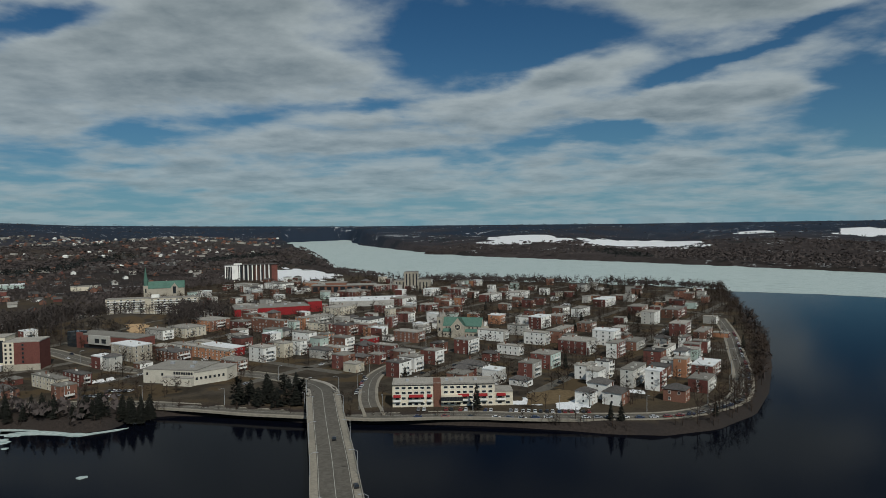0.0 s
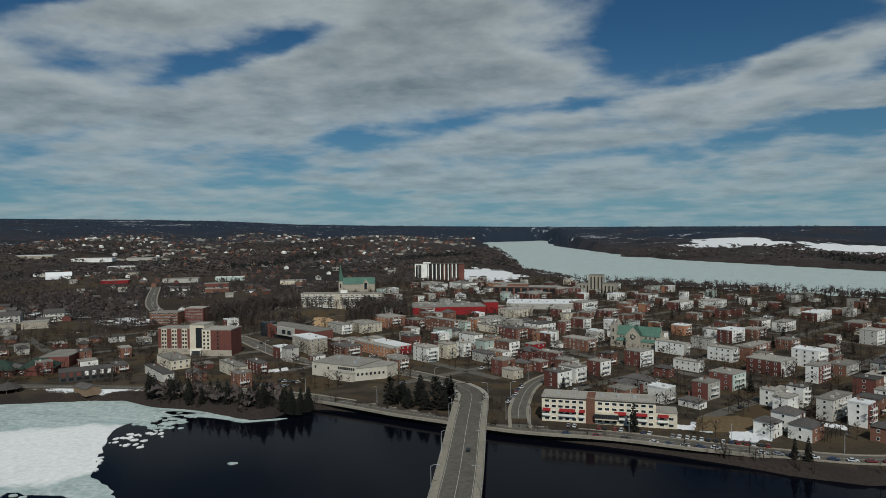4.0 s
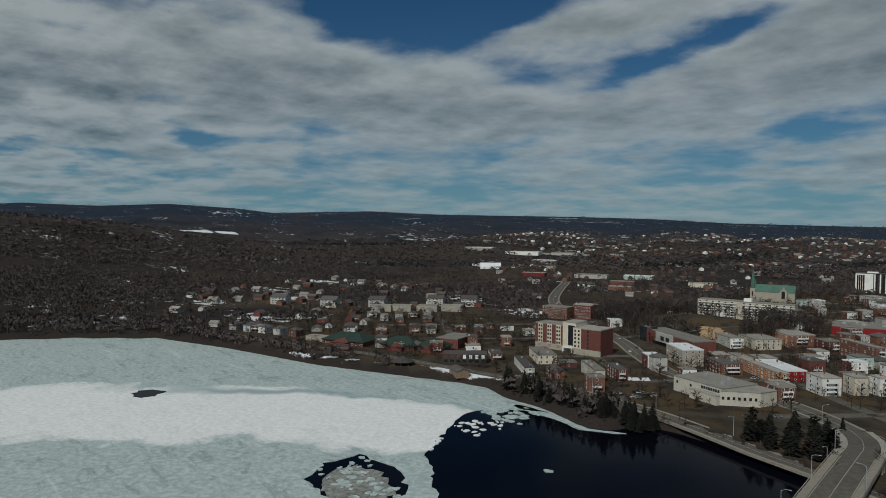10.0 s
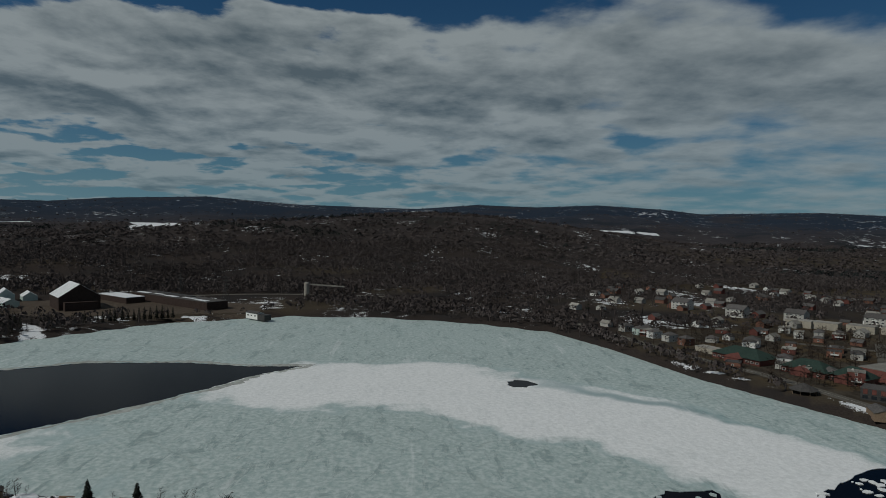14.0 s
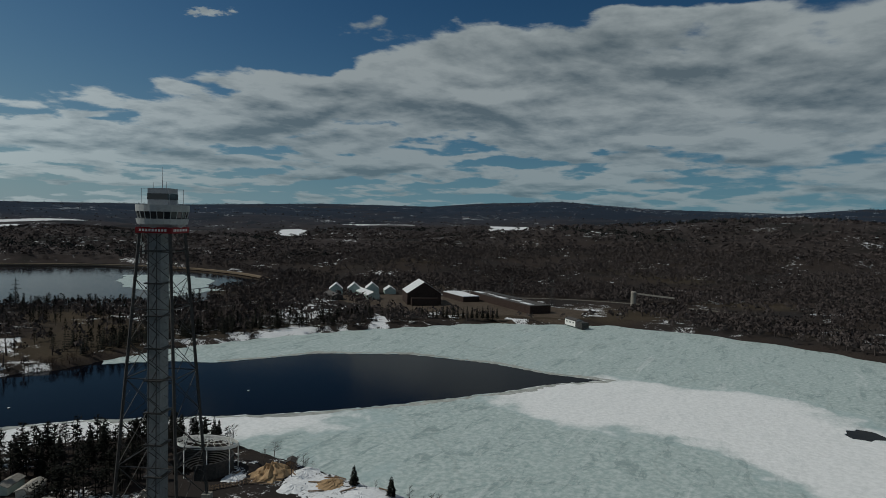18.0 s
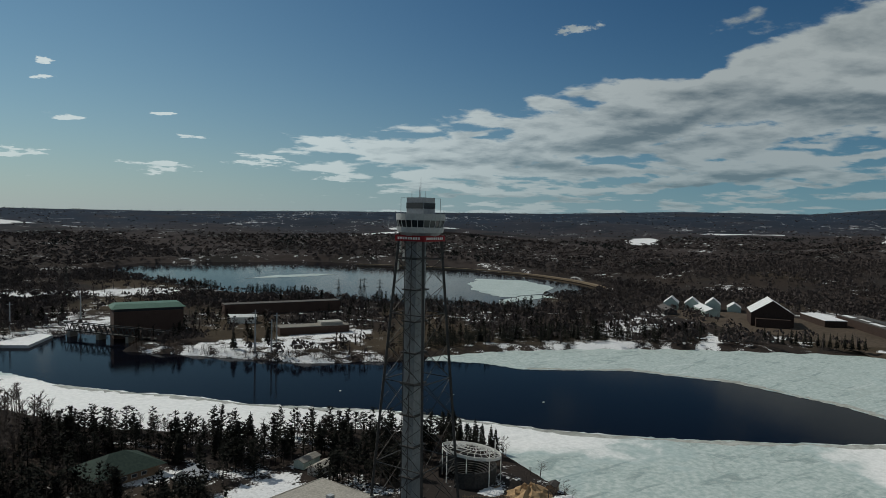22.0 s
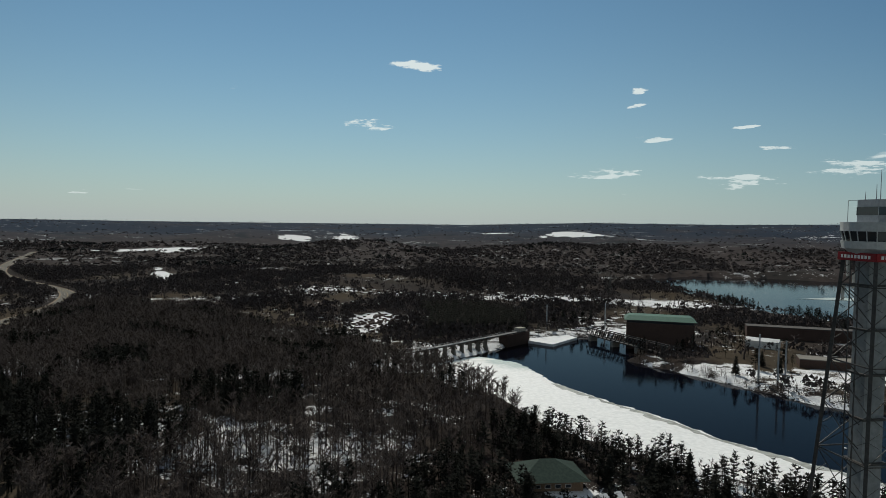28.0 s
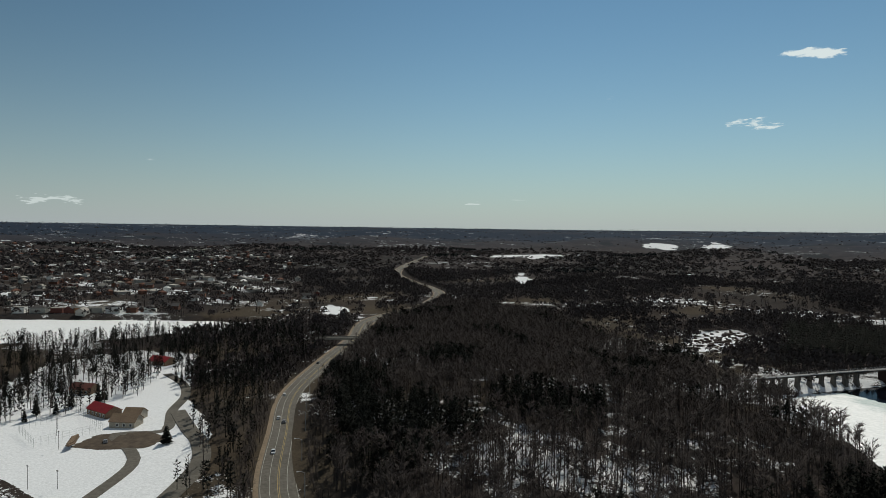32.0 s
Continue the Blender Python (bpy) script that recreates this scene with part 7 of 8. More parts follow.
# ---- the western shore: brick centre with green roofs, shops and small buildings ----
def west_shore():
    for x, y, w, d, turn in ((-462, 352, 40, 22, 28), (-418, 376, 30, 18, 30), (-395, 392, 22, 16, 30)):
        me = thing("brick_centre", "low red brick centre under a broad dark green roof", "public building", "brick centre", pose(x, y, 3.6, 0, 0, turn))
        part("wall", Geo().box(-w / 2, -d / 2, -1, w / 2, d / 2, 4.6), BRICK, me)
        part("roof", Geo().hip(-w / 2, -d / 2, w / 2, d / 2, 4.6, 10.5, 1.2), GREEN_ROOF, me, "dark green hipped roof")
        part("porch", Geo().box(-6, -d / 2 - 5, -1, 6, -d / 2 - 0.01, 4).add([(-7, -d / 2 - 5.6, 4), (7, -d / 2 - 5.6, 4), (0, -d / 2 - 5.6, 7), (-7, -d / 2 + 3, 4), (7, -d / 2 + 3, 4), (0, -d / 2 + 3, 7)], [(0, 1, 2), (0, 2, 5, 3), (1, 4, 5, 2)]), BRICK, me)
        for k in range(int(w / 4)):
            if abs(-w / 2 + 2 + 4 * k) > 7:
                part("window", WIDE_WINDOW, None, me, at=front_at(-w / 2 + 2 + 4 * k, -d / 2, 2.2, "s"))
    simple_shed("store", "red brick store with a pale flat roof", -404, 420, 20, 30, 8, 25, BRICK, ROOF_PALE)
    shops = simple_shed("shop_row", "row of small dark shops with a white striped front", -346, 384, 32, 14, 7, 48, DARK_STEEL, ROOF_DARK)
    for k in range(7):
        part("window", SHOP_WINDOW, None, shops, at=front_at(-13.5 + 4.5 * k, -7, 2, "s"))
        part("panel", Geo().box(-14.6 + 4.5 * k, -7.2, 3.8, -12.4 + 4.5 * k, -7.005, 6.6), WHITE if k > 2 else BRICK, shops)
    gazebo = thing("gazebo", "round timber gazebo with a dark pointed roof", "gazebo", at=pose(-364, 341, 3.4))
    part("roof", Geo().cyl(0, 0, 3.2, 7, 8.5, 0.3, 8), ROOF_DARK, gazebo)
    for k in range(8):
        a = 2 * math.pi * k / 8
        part("post", Geo().cyl(6.8 * math.cos(a), 6.8 * math.sin(a), -1, 3.3, 0.2, 0.2, 6), WOOD, gazebo)
    simple_shed("cottage", "brown timber cottage on the shore", -316, 355, 16, 9, 3.4, -20, WOOD, ROOF_DARK, 1.6)
    flats = simple_shed("flats", "dark five-storey brick flats", -470, 612, 30, 16, 13, 15, BRICK_DARK, ROOF_PALE)
    for k in range(4):
        windows_on(flats, WIDE_WINDOW, "s", -8, -14, 14, 2 + 3.3 * k, 3.5)
    flats = simple_shed("flats", "orange brick five-storey flats", -448, 632, 20, 18, 15, 15, BRICK, ROOF_PALE)
    for k in range(4):
        windows_on(flats, WIDE_WINDOW, "s", -9, -9, 9, 2 + 3.5 * k, 3.5)
    for x, y in ((-700, 458), (-668, 506), (-640, 574), (-612, 604), (-760, 420)):
        villa = simple_shed("villa", "grey three-storey villa with a dark hipped roof", x, y, 20, 16, 9, 40, GREY, ROOF_DARK, 4)
        for k in range(3):
            windows_on(villa, WIDE_WINDOW, "s", -8, -9, 9, 1.8 + 3 * k, 4.2)
            part("balcony", BALCONIES[4], None, villa, at=front_at(0, -8, 3 * k + 0.2, "s"))
    for x, y in ((-618, 508), (-600, 532), (-585, 556), (-632, 490)):
        simple_shed("low_flats", "low buff flats with a flat roof", x, y, 24, 14, 7, 42, STONE, ROOF_PALE)
    tent = thing("dome_tent", "white rounded fabric hall", "hall", at=pose(-1068, 1032, ground_z(-1068, 1032), 0, 0, 50))
    arch = [(-12 * math.cos(a), 13 * math.sin(a)) for a in np.linspace(0, math.pi, 11)]
    part("skin", Geo().add([(x, y, z) for x in (-22, 22) for y, z in arch], [(k, k + 1, 12 + k, 11 + k) for k in range(10)] + [tuple(range(11)), tuple(range(21, 10, -1))]), SNOW, tent)


west_shore()
for k, style in enumerate(("GGh", "TTh", "WWh", "GGh", "DDh")):
    house(-592 + 17 * k, 302 + 7.5 * k, 9, 10, 6, style, turn=22, name="roadside_house", rng=random.Random(40 + k), detail=1.6)
simple_shed("motel_row", "long low buff building with a flat pale roof", -489, 340, 28, 10, 4, 25, STONE, ROOF_PALE)

for x, y, w, d, h, wall, roof, words in ((-826, 1078, 62, 30, 7, GREY, ROOF_PALE, "grey"), (-752, 1122, 52, 24, 7, TEAL, ROOF_WHITE, "pale green"), (-905, 1002, 46, 22, 6, RED_METAL, ROOF_PALE, "red"), (-700, 1010, 40, 20, 6, BRICK, ROOF_PALE, "red brick"),
                                         (-985, 1112, 52, 26, 7, STONE, ROOF_DARK, "buff"), (-1300, 1350, 92, 40, 8, WHITE, ROOF_WHITE, "white"), (-1245, 1452, 72, 30, 7, GREY, ROOF_PALE, "grey"), (-1425, 1300, 82, 36, 8, STONE, ROOF_WHITE, "buff"),
                                         (-640, 930, 36, 18, 6, BRICK_DARK, ROOF_PALE, "brown brick"), (-1120, 1250, 60, 26, 7, GREY, ROOF_WHITE, "grey"), (-600, 1090, 44, 22, 7, CREAM, ROOF_PALE, "cream")):
    simple_shed("warehouse", f"long low {words} warehouse with a flat roof", x, y, w, d, h, 30, wall, roof)


# ---- the park by the highway ----
def park_side():
    for x, y, w, d, turn, label, wall, roof in ((243, -30, 13, 9, 40, "brown timber house with a weathered shingle roof", STONE, WOOD), (252, -38, 9, 9, 40, "brown timber house with a weathered shingle roof", STONE, WOOD),
                                                (272, -30, 18, 9, 10, "dark timber house with a red metal roof", WOOD, RED_METAL), (380, -110, 16, 10, 20, "low house with a red metal roof", WOOD, RED_METAL), (330, -40, 14, 9, 30, "low house with a dark red roof", WOOD, BRICK)):
        me = simple_shed("park_house", label, x, y, w, d, 3.2, turn, wall, roof, 2.8)
        for k in range(int(w / 3.5)):
            part("window", WINDOW, None, me, at=front_at(-w / 2 + 2 + 3.4 * k, d / 2, 1.6, "n"))
    court = thing("court_fence", "wire fence round a snow-covered sports court", "fence", at=pose(0, 0, 6))
    corners = [(270, 11), (239, 13), (242, -18), (286, -21)]
    for (x0, y0), (x1, y1) in zip(corners, corners[1:] + corners[:1]):
        n = int(math.hypot(x1 - x0, y1 - y0) / 3)
        for k in range(n):
            x, y = x0 + (x1 - x0) * k / n, y0 + (y1 - y0) * k / n
            part("post", Geo().cyl(x, y, -3, 2.6, 0.05, 0.05, 5), STEEL, court)
        for z in (0.2, 1.4, 2.55):
            part("rail", Geo().beam((x0, y0, z), (x1, y1, z), 0.05), STEEL, court)
    for x, y, h in ((250, 0, 8), (262, -4, 8), (228, 6, 8), (186, 30, 9), (178, 22, 7)):
        lamp = thing("court_lamp", "slim dark floodlight pole", "lamp post", "court lamps", pose(x, y, ground_z(x, y)))
        part("pole", Geo().cyl(0, 0, -0.5, h, 0.1, 0.07, 6), DARK_STEEL, lamp)
        part("lamp_head", Geo().box(-0.5, -0.2, h, 0.5, 0.2, h + 0.3), DARK_STEEL, lamp)
    for n, (line, w) in enumerate((([(140, 40), (158, 19), (183, -8), (205, -16), (231, -20), (220, -39), (252, -58), (278, -78), (310, -92), (345, -98)], 5.5), ([(128, 14), (137, -1), (163, -28), (190, -42), (212, -48), (250, -60)], 8))):
        street(f"park_drive_{n + 1}", line, w, "brown gravel drive through the snow", kerb=False, centre=None)
    for k in range(5):
        pile = thing("log_pile", "stack of cut logs on the snow", "logs", "log piles", pose(224 + 2.2 * k, 2 - 1.2 * k, 6.6, 90, 0, 30))
        for lx, ly in ((0, 0), (0.9, 0), (0.45, 0.8)):
            part("log", Geo().cyl(lx, ly, -2, 2, 0.5, 0.46, 8), WOOD, pile)


park_side()


def ground_patch(name, label, outline, material, lift=0.3, step=4):
    """A patch of another surface that follows the ground."""
    lo, hi = np.min(outline, 0) - step, np.max(outline, 0) + step
    xs, ys = np.arange(lo[0], hi[0], step), np.arange(lo[1], hi[1], step)
    grid = np.array([(x, y) for y in ys for x in xs])
    z = height(grid)[0] + lift * np.clip(-shore_gap(grid, outline), -2, 1)
    n = len(xs)
    faces = [(j * n + i, j * n + i + 1, (j + 1) * n + i + 1, (j + 1) * n + i) for j in range(len(ys) - 1) for i in range(n - 1)]
    ob = new(name, mesh_of(name, np.column_stack([grid, z]), faces, material))
    return tagged(ob, label, name.replace("_", " "), kind="structure")


DRY_GRASS = surface("dry_brown_grass", (0.095, 0.068, 0.036), (0.145, 0.105, 0.058), 0.5, 0.95)
ground_patch("sand_scar", "bare brown sand slope on the bluff", [(-312, 632), (-296, 640), (-278, 626), (-266, 606), (-284, 604), (-300, 612)], SAND, 0.8)
ground_patch("brown_lawn", "dry brown lawn on the slope", [(36, 372), (60, 378), (76, 398), (60, 408), (40, 400)], DRY_GRASS, 0.3)
CAUSEWAY = [(-700, -1235), (-760, -1180), (-850, -1060), (-905, -900), (-890, -730), (-825, -580), (-770, -470)]
tagged(new("causeway", ribbon(smooth_line(CAUSEWAY), -4, 4, 1.6, 3.0, level=2.2).mesh("causeway", GRAVEL)), "pale gravel causeway along the upstream lake", "causeway", kind="structure")
ground_patch("works_yard", "brown gravel yard round the timber halls", [(-668, -360), (-640, -250), (-690, -60), (-760, -70), (-790, -250), (-740, -400)], GRAVEL_DARK, 0.3, 8)
ground_patch("car_yard", "dark gravel yard beside the houses", [(214, -6), (228, 2), (238, -14), (226, -34), (208, -36), (200, -22)], GRAVEL_DARK, 0.35, 3)


def rapids():
    """Snow-dusted dark boulders in the river bed below the dam."""
    rng, g = random.Random(8), Geo()
    for _ in range(150):
        x, y = 138 + rng.gauss(0, 14), -525 + rng.gauss(0, 36)
        r, z, n = rng.uniform(0.8, 3.4), ground_z(x, y), 6
        ring = [(r * rng.uniform(0.7, 1.2) * math.cos(k * 1.047), r * rng.uniform(0.7, 1.2) * math.sin(k * 1.047)) for k in range(n)]
        g.add([(x + a, y + b, z - 0.5) for a, b in ring] + [(x + 0.6 * a, y + 0.6 * b, z + r * 0.5) for a, b in ring], [(k, (k + 1) % n, n + (k + 1) % n, n + k) for k in range(n)] + [tuple(range(n, 2 * n))])
    tagged(new("river_rocks", g.mesh("river_rocks", SOOT)), "dark boulders among snow in the river bed", "rocks", kind="stuff")


rapids()


def overpass():
    me = thing("overpass", "short concrete road overpass across the highway", "bridge", at=pose(357, -256, 3.4, 0, 0, 49))
    part("deck", Geo().box(-22, -4, 5.4, 22, 4, 6.3), CONCRETE, me)
    part("roadway", Geo().box(-22, -3.4, 6.304, 22, 3.4, 6.4), ASPHALT, me)
    for y in (-3.9, 3.6):
        part("parapet", Geo().box(-22, y, 6.304, 22, y + 0.3, 7.3), CONCRETE, me)
    for x in (-13, 13):
        part("pier", Geo().box(x - 0.7, -3.2, -1.5, x + 0.7, 3.2, 5.39), CONCRETE, me)


overpass()
for k, (w, h, style) in enumerate(((12, 7, "WWp"), (16, 6, "GGh"), (12, 6, "RRp"), (14, 6, "ORp"), (18, 6, "GGp"), (16, 7, "WWd"), (11, 6, "DDh"), (12, 6, "WWh"))):
    house(752 - 12 * k, -118 - 15.5 * k, w, 10, h, style, turn=52, rng=random.Random(k), detail=2.4)

# ---- trees ----


class Soup:
    """Corners and three-cornered faces of a tree, as lists."""

    def __init__(self):
        self.v, self.f = [], []

    def spike(self, p, q, r0, r1=0.0):
        """A thin three-sided branch from p to q."""
        p, q = Vector(p), Vector(q)
        d = (q - p).normalized()
        a = d.cross(Vector((0.31, 0.17, 0.93))).normalized()
        b = d.cross(a)
        ring = [a, -0.5 * a + 0.866 * b, -0.5 * a - 0.866 * b]
        n = len(self.v)
        self.v += [tuple(p + e * r0) for e in ring]
        if r1 > 0:
            self.v += [tuple(q + e * r1) for e in ring]
            for k in range(3):
                m = (k + 1) % 3
                self.f += [(n + k, n + m, n + 3 + m), (n + k, n + 3 + m, n + 3 + k)]
        else:
            self.v.append(tuple(q))
            self.f += [(n + k, n + (k + 1) % 3, n + 3) for k in range(3)]

    def twig(self, p, q, w):
        """The thinnest shoots: one sliver."""
        p, q = Vector(p), Vector(q)
        d = (q - p).normalized()
        side = d.cross(Vector((q.y - p.x, p.y + 0.2, 0.4))).normalized() * w
        n = len(self.v)
        self.v += [tuple(p + side), tuple(p - side), tuple(q)]
        self.f.append((n, n + 1, n + 2))

    def blade(self, p, q, w, droop=0.0):
        """A needle-covered bough: a flat wedge with a keel."""
        p, q = Vector(p), Vector(q)
        d = q - p
        side = Vector((-d.y, d.x, 0)).normalized() * w
        mid = p + d * 0.6
        n = len(self.v)
        self.v += [tuple(p), tuple(mid + side - Vector((0, 0, droop))), tuple(q - Vector((0, 0, droop))), tuple(mid - side - Vector((0, 0, droop))), tuple(mid + Vector((0, 0, w * 0.45)))]
        self.f += [(n, n + 1, n + 4), (n + 1, n + 2, n + 4), (n + 2, n + 3, n + 4), (n + 3, n, n + 4)]

    def arrays(self):
        return np.array(self.v, np.float32), np.array(self.f, np.int32)


def bare_tree(rng, limbs, twigs, thick=1.0):
    """A leafless broadleaf tree one unit high."""
    s = Soup()
    lean = Vector((rng.uniform(-0.03, 0.03), rng.uniform(-0.03, 0.03), 0))
    fork = Vector((0, 0, 0.42)) + lean
    crown = Vector((0, 0, 0.96)) + 2 * lean
    s.spike((0, 0, -0.03), fork, 0.017 * thick, 0.012 * thick)
    s.spike(fork, crown, 0.012 * thick)
    for k in range(limbs):
        u = 0.3 + 0.62 * k / limbs
        base = Vector((0, 0, u)) + lean * (u * 2)
        a = rng.uniform(0, 6.28) + 2.4 * k
        out = rng.uniform(0.13, 0.25) * (1.25 - abs(u - 0.5))
        tip = base + Vector((out * math.cos(a), out * math.sin(a), rng.uniform(0.12, 0.26) * (1.15 - 0.6 * u)))
        s.spike(base, tip, 0.0075 * thick)
        for _ in range(twigs):
            m = base.lerp(tip, rng.uniform(0.3, 0.95))
            b = a + rng.uniform(-1.3, 1.3)
            t = rng.uniform(0.06, 0.14)
            s.twig(m, m + Vector((t * math.cos(b), t * math.sin(b), rng.uniform(0.03, 0.12))), 0.0036 * thick)
    return s.arrays()


def wood_tree(rng, limbs, twigs, low=0.34, reach_out=1.0, fat=1.0):
    """A tall forest tree one unit high: a long bare trunk under a dense leafless crown."""
    s = Soup()
    lean = Vector((rng.uniform(-0.04, 0.04), rng.uniform(-0.04, 0.04), 0))
    s.spike((0, 0, -0.03), Vector((0, 0, 0.95)) + lean, 0.013, 0.003)
    for k in range(limbs):
        u = rng.uniform(low, low + 0.16) + 0.42 * k / limbs
        base = Vector((0, 0, u)) + lean * u
        a = rng.uniform(0, 6.28) + 2.4 * k
        out = rng.uniform(0.10, 0.20) * (1.3 - u) * reach_out
        tip = base + Vector((out * math.cos(a), out * math.sin(a), rng.uniform(0.10, 0.20)))
        s.spike(base, tip, 0.006 * fat)
        for _ in range(twigs):
            m = base.lerp(tip, rng.uniform(0.35, 1.0))
            b, q = a + rng.uniform(-1.6, 1.6), rng.uniform(0.05, 0.12)
            s.twig(m, m + Vector((q * math.cos(b), q * math.sin(b), rng.uniform(0.0, 0.11))), rng.uniform(0.0055, 0.0105) * fat)
    return s.arrays()


def spruce_tree(rng, tiers, boughs):
    s = Soup()
    s.spike((0, 0, -0.02), (0, 0, 0.98), 0.014)
    for k in range(tiers):
        u = 0.1 + 0.86 * (k / tiers)
        r = 0.21 * (1 - u) ** 0.85 + 0.018
        n = max(4, int(boughs * (1 - 0.5 * u)))
        for j in range(n):
            a = 2 * math.pi * j / n + 0.7 * k + rng.uniform(-0.25, 0.25)
            q = r * rng.uniform(0.72, 1.15)
            s.blade((0, 0, u + 0.02), (q * math.cos(a), q * math.sin(a), u + rng.uniform(-0.03, 0.02)), 0.06 * (1 - 0.55 * u), 0.018)
    s.blade((0, 0, 0.9), (0.01, 0, 1.0), 0.012)
    return s.arrays()


def pine_tree(rng, clumps, boughs, tuft=0.015):
    """A pine with an open, uneven crown of needle tufts on short limbs."""
    s = Soup()
    s.spike((0, 0, -0.02), (0.01, 0, 0.96), 0.013, 0.004)
    for k in range(clumps):
        u = 0.26 + 0.7 * k / clumps
        a, r = 2.4 * k + rng.uniform(-0.4, 0.4), rng.uniform(0.01, 0.19) * (1.15 - u) ** 0.7
        c = Vector((r * math.cos(a), r * math.sin(a), u + rng.uniform(-0.02, 0.04)))
        for j in range(boughs):
            b = 2 * math.pi * j / boughs + rng.uniform(-0.5, 0.5)
            t = rng.uniform(0.04, 0.085)
            s.twig(c - Vector((0, 0, 0.015)), c + Vector((t * math.cos(b), t * math.sin(b), rng.uniform(-0.01, 0.07))), tuft)
    return s.arrays()


def grove(name, label, templates, places, sizes, material, seed, widths=None):
    """Many trees joined into one mesh: each a turned and scaled copy of one of the templates."""
    rng = np.random.RandomState(seed)
    places, sizes = np.asarray(places, np.float32), np.asarray(sizes, np.float32)
    pick = rng.randint(0, len(templates), len(places))
    verts, faces, base = [], [], 0
    for k, (tv, tf) in enumerate(templates):
        p, s = places[pick == k], sizes[pick == k]
        if not len(p):
            continue
        a = rng.uniform(0, 6.283, len(p))
        wide = s * (1 if widths is None else widths) * rng.uniform(0.85, 1.2, len(p))
        x = tv[None, :, 0] * np.cos(a)[:, None] - tv[None, :, 1] * np.sin(a)[:, None]
        y = tv[None, :, 0] * np.sin(a)[:, None] + tv[None, :, 1] * np.cos(a)[:, None]
        v = np.stack([x * wide[:, None] + p[:, 0:1], y * wide[:, None] + p[:, 1:2], tv[None, :, 2] * s[:, None] + p[:, 2:3]], -1)
        verts.append(v.reshape(-1, 3))
        faces.append((tf[None] + (base + np.arange(len(p)) * len(tv))[:, None, None]).reshape(-1, 3))
        base += len(p) * len(tv)
    if not verts:
        return None
    me = mesh_of(name, np.concatenate(verts), np.concatenate(faces), material)
    return tagged(new(name, me), label, "trees", kind="stuff")


trng = random.Random(77)
def far_crowns(rng, n, size=0.3, tall=1.0):
    """The crowns of a few trees of a far wood: a ragged dome of small slanting facets."""
    s = Soup()
    for k in range(n):
        a, r = rng.uniform(0, 6.28), 0.6 * math.sqrt(rng.random())
        c = Vector((r * math.cos(a), r * math.sin(a), tall * (0.95 - 1.3 * r * r) * rng.uniform(0.7, 1.05)))
        out = Vector((c.x, c.y, 0.12)).normalized()
        side = out.cross(Vector((math.sin(a * 7), math.cos(a * 5), 0.4))).normalized()
        up = out.cross(side)
        j, m = len(s.v), size * rng.uniform(0.7, 1.3)
        s.v += [tuple(c + side * m * 0.6 - up * m * 0.4), tuple(c - side * m * 0.6 - up * m * 0.4 * rng.random()), tuple(c + up * m * 0.8 + side * m * rng.uniform(-0.3, 0.3))]
        s.f.append((j, j + 1, j + 2))
    return s.arrays()


BARE_FINE = [bare_tree(trng, 11, 9, 1.4) for _ in range(6)]
BARE_STREET = [wood_tree(trng, 10, 8, 0.22, 1.5, 1.35) for _ in range(7)]
BARE_MID = [bare_tree(trng, 6, 6, 2.8) for _ in range(5)]
FOREST = [wood_tree(trng, 8, 8) for _ in range(7)]
WOOD_CROWNS = [far_crowns(trng, 13, 0.26) for _ in range(6)]
BARE_FAR = [far_crowns(trng, 10, 0.34) for _ in range(6)]
SPRUCE_FINE = [spruce_tree(trng, 13, 9) for _ in range(4)]
SPRUCE_MID = [spruce_tree(trng, 7, 6) for _ in range(4)]
SPRUCE_FAR = [far_crowns(trng, 10, 0.3, 1.5) for _ in range(3)]
PINE_FINE = [pine_tree(trng, 46, 12) for _ in range(4)]
PINE_MID = [pine_tree(trng, 24, 6, 0.02) for _ in range(8)]
ALL_ROADS = [STREET_BEND, SHORE_ROAD, SIDE_STREET, WEST_ROAD, ROAD, BRIDGE]
WORKS = [(-700, -330), (-640, -250), (-690, -60), (-830, -20), (-860, -120), (-800, -330), (-760, -420)]
BUILT = np.array(PLACED + [(-152, -50, 16), (-186, -66, 14), (-136, -106, 14), (-118, -62, 26), (-67, -134, 20), (-74, -110, 13), (-91, -117, 10), (-100, -95, 12), (-138, -492, 40), (-110, -470, 30), (-264, -420, 36), (-285, -556, 70), (-225, -500, 16),
                           (-288, 622, 22), (-352, 775, 50), (-438, 968, 40), (-369, 1215, 55), (-170, 1010, 50), (-72, 1040, 30), (-196, -25, 20), (-462, 352, 26), (-418, 376, 20), (-395, 392, 16), (-404, 420, 18), (-346, 384, 18), (-470, 612, 18),
                           (-448, 632, 14), (-592, 302, 9), (-575, 310, 9), (-558, 317, 9), (-541, 325, 9), (-524, 332, 9), (-489, 340, 15), (-618, 508, 30), (-590, 545, 22), (-668, 506, 14), (-700, 458, 14), (-640, 574, 14), (-612, 604, 14), (-1068, 1032, 28), (243, -30, 12), (255, -36, 9), (272, -30, 12), (380, -110, 12)], float)


def open_ground(p, road_gap=11.0):
    """Where trees may grow: dry, off the roads, the fields, the buildings and the works."""
    gap = height(p)[1]
    ok = gap > 3
    for line in ALL_ROADS:
        ok &= reach(p, line, closed=False) > road_gap
    for x, y, r in BUILT:
        ok &= (p[:, 0] - x) ** 2 + (p[:, 1] - y) ** 2 > (r * 0.9) ** 2
    for x, y, rx, ry, turn in FIELDS + YARDS:
        ok &= bell(p, x, y, rx, ry, turn) < 0.34
    ok &= ~inside(p, WORKS)
    return ok


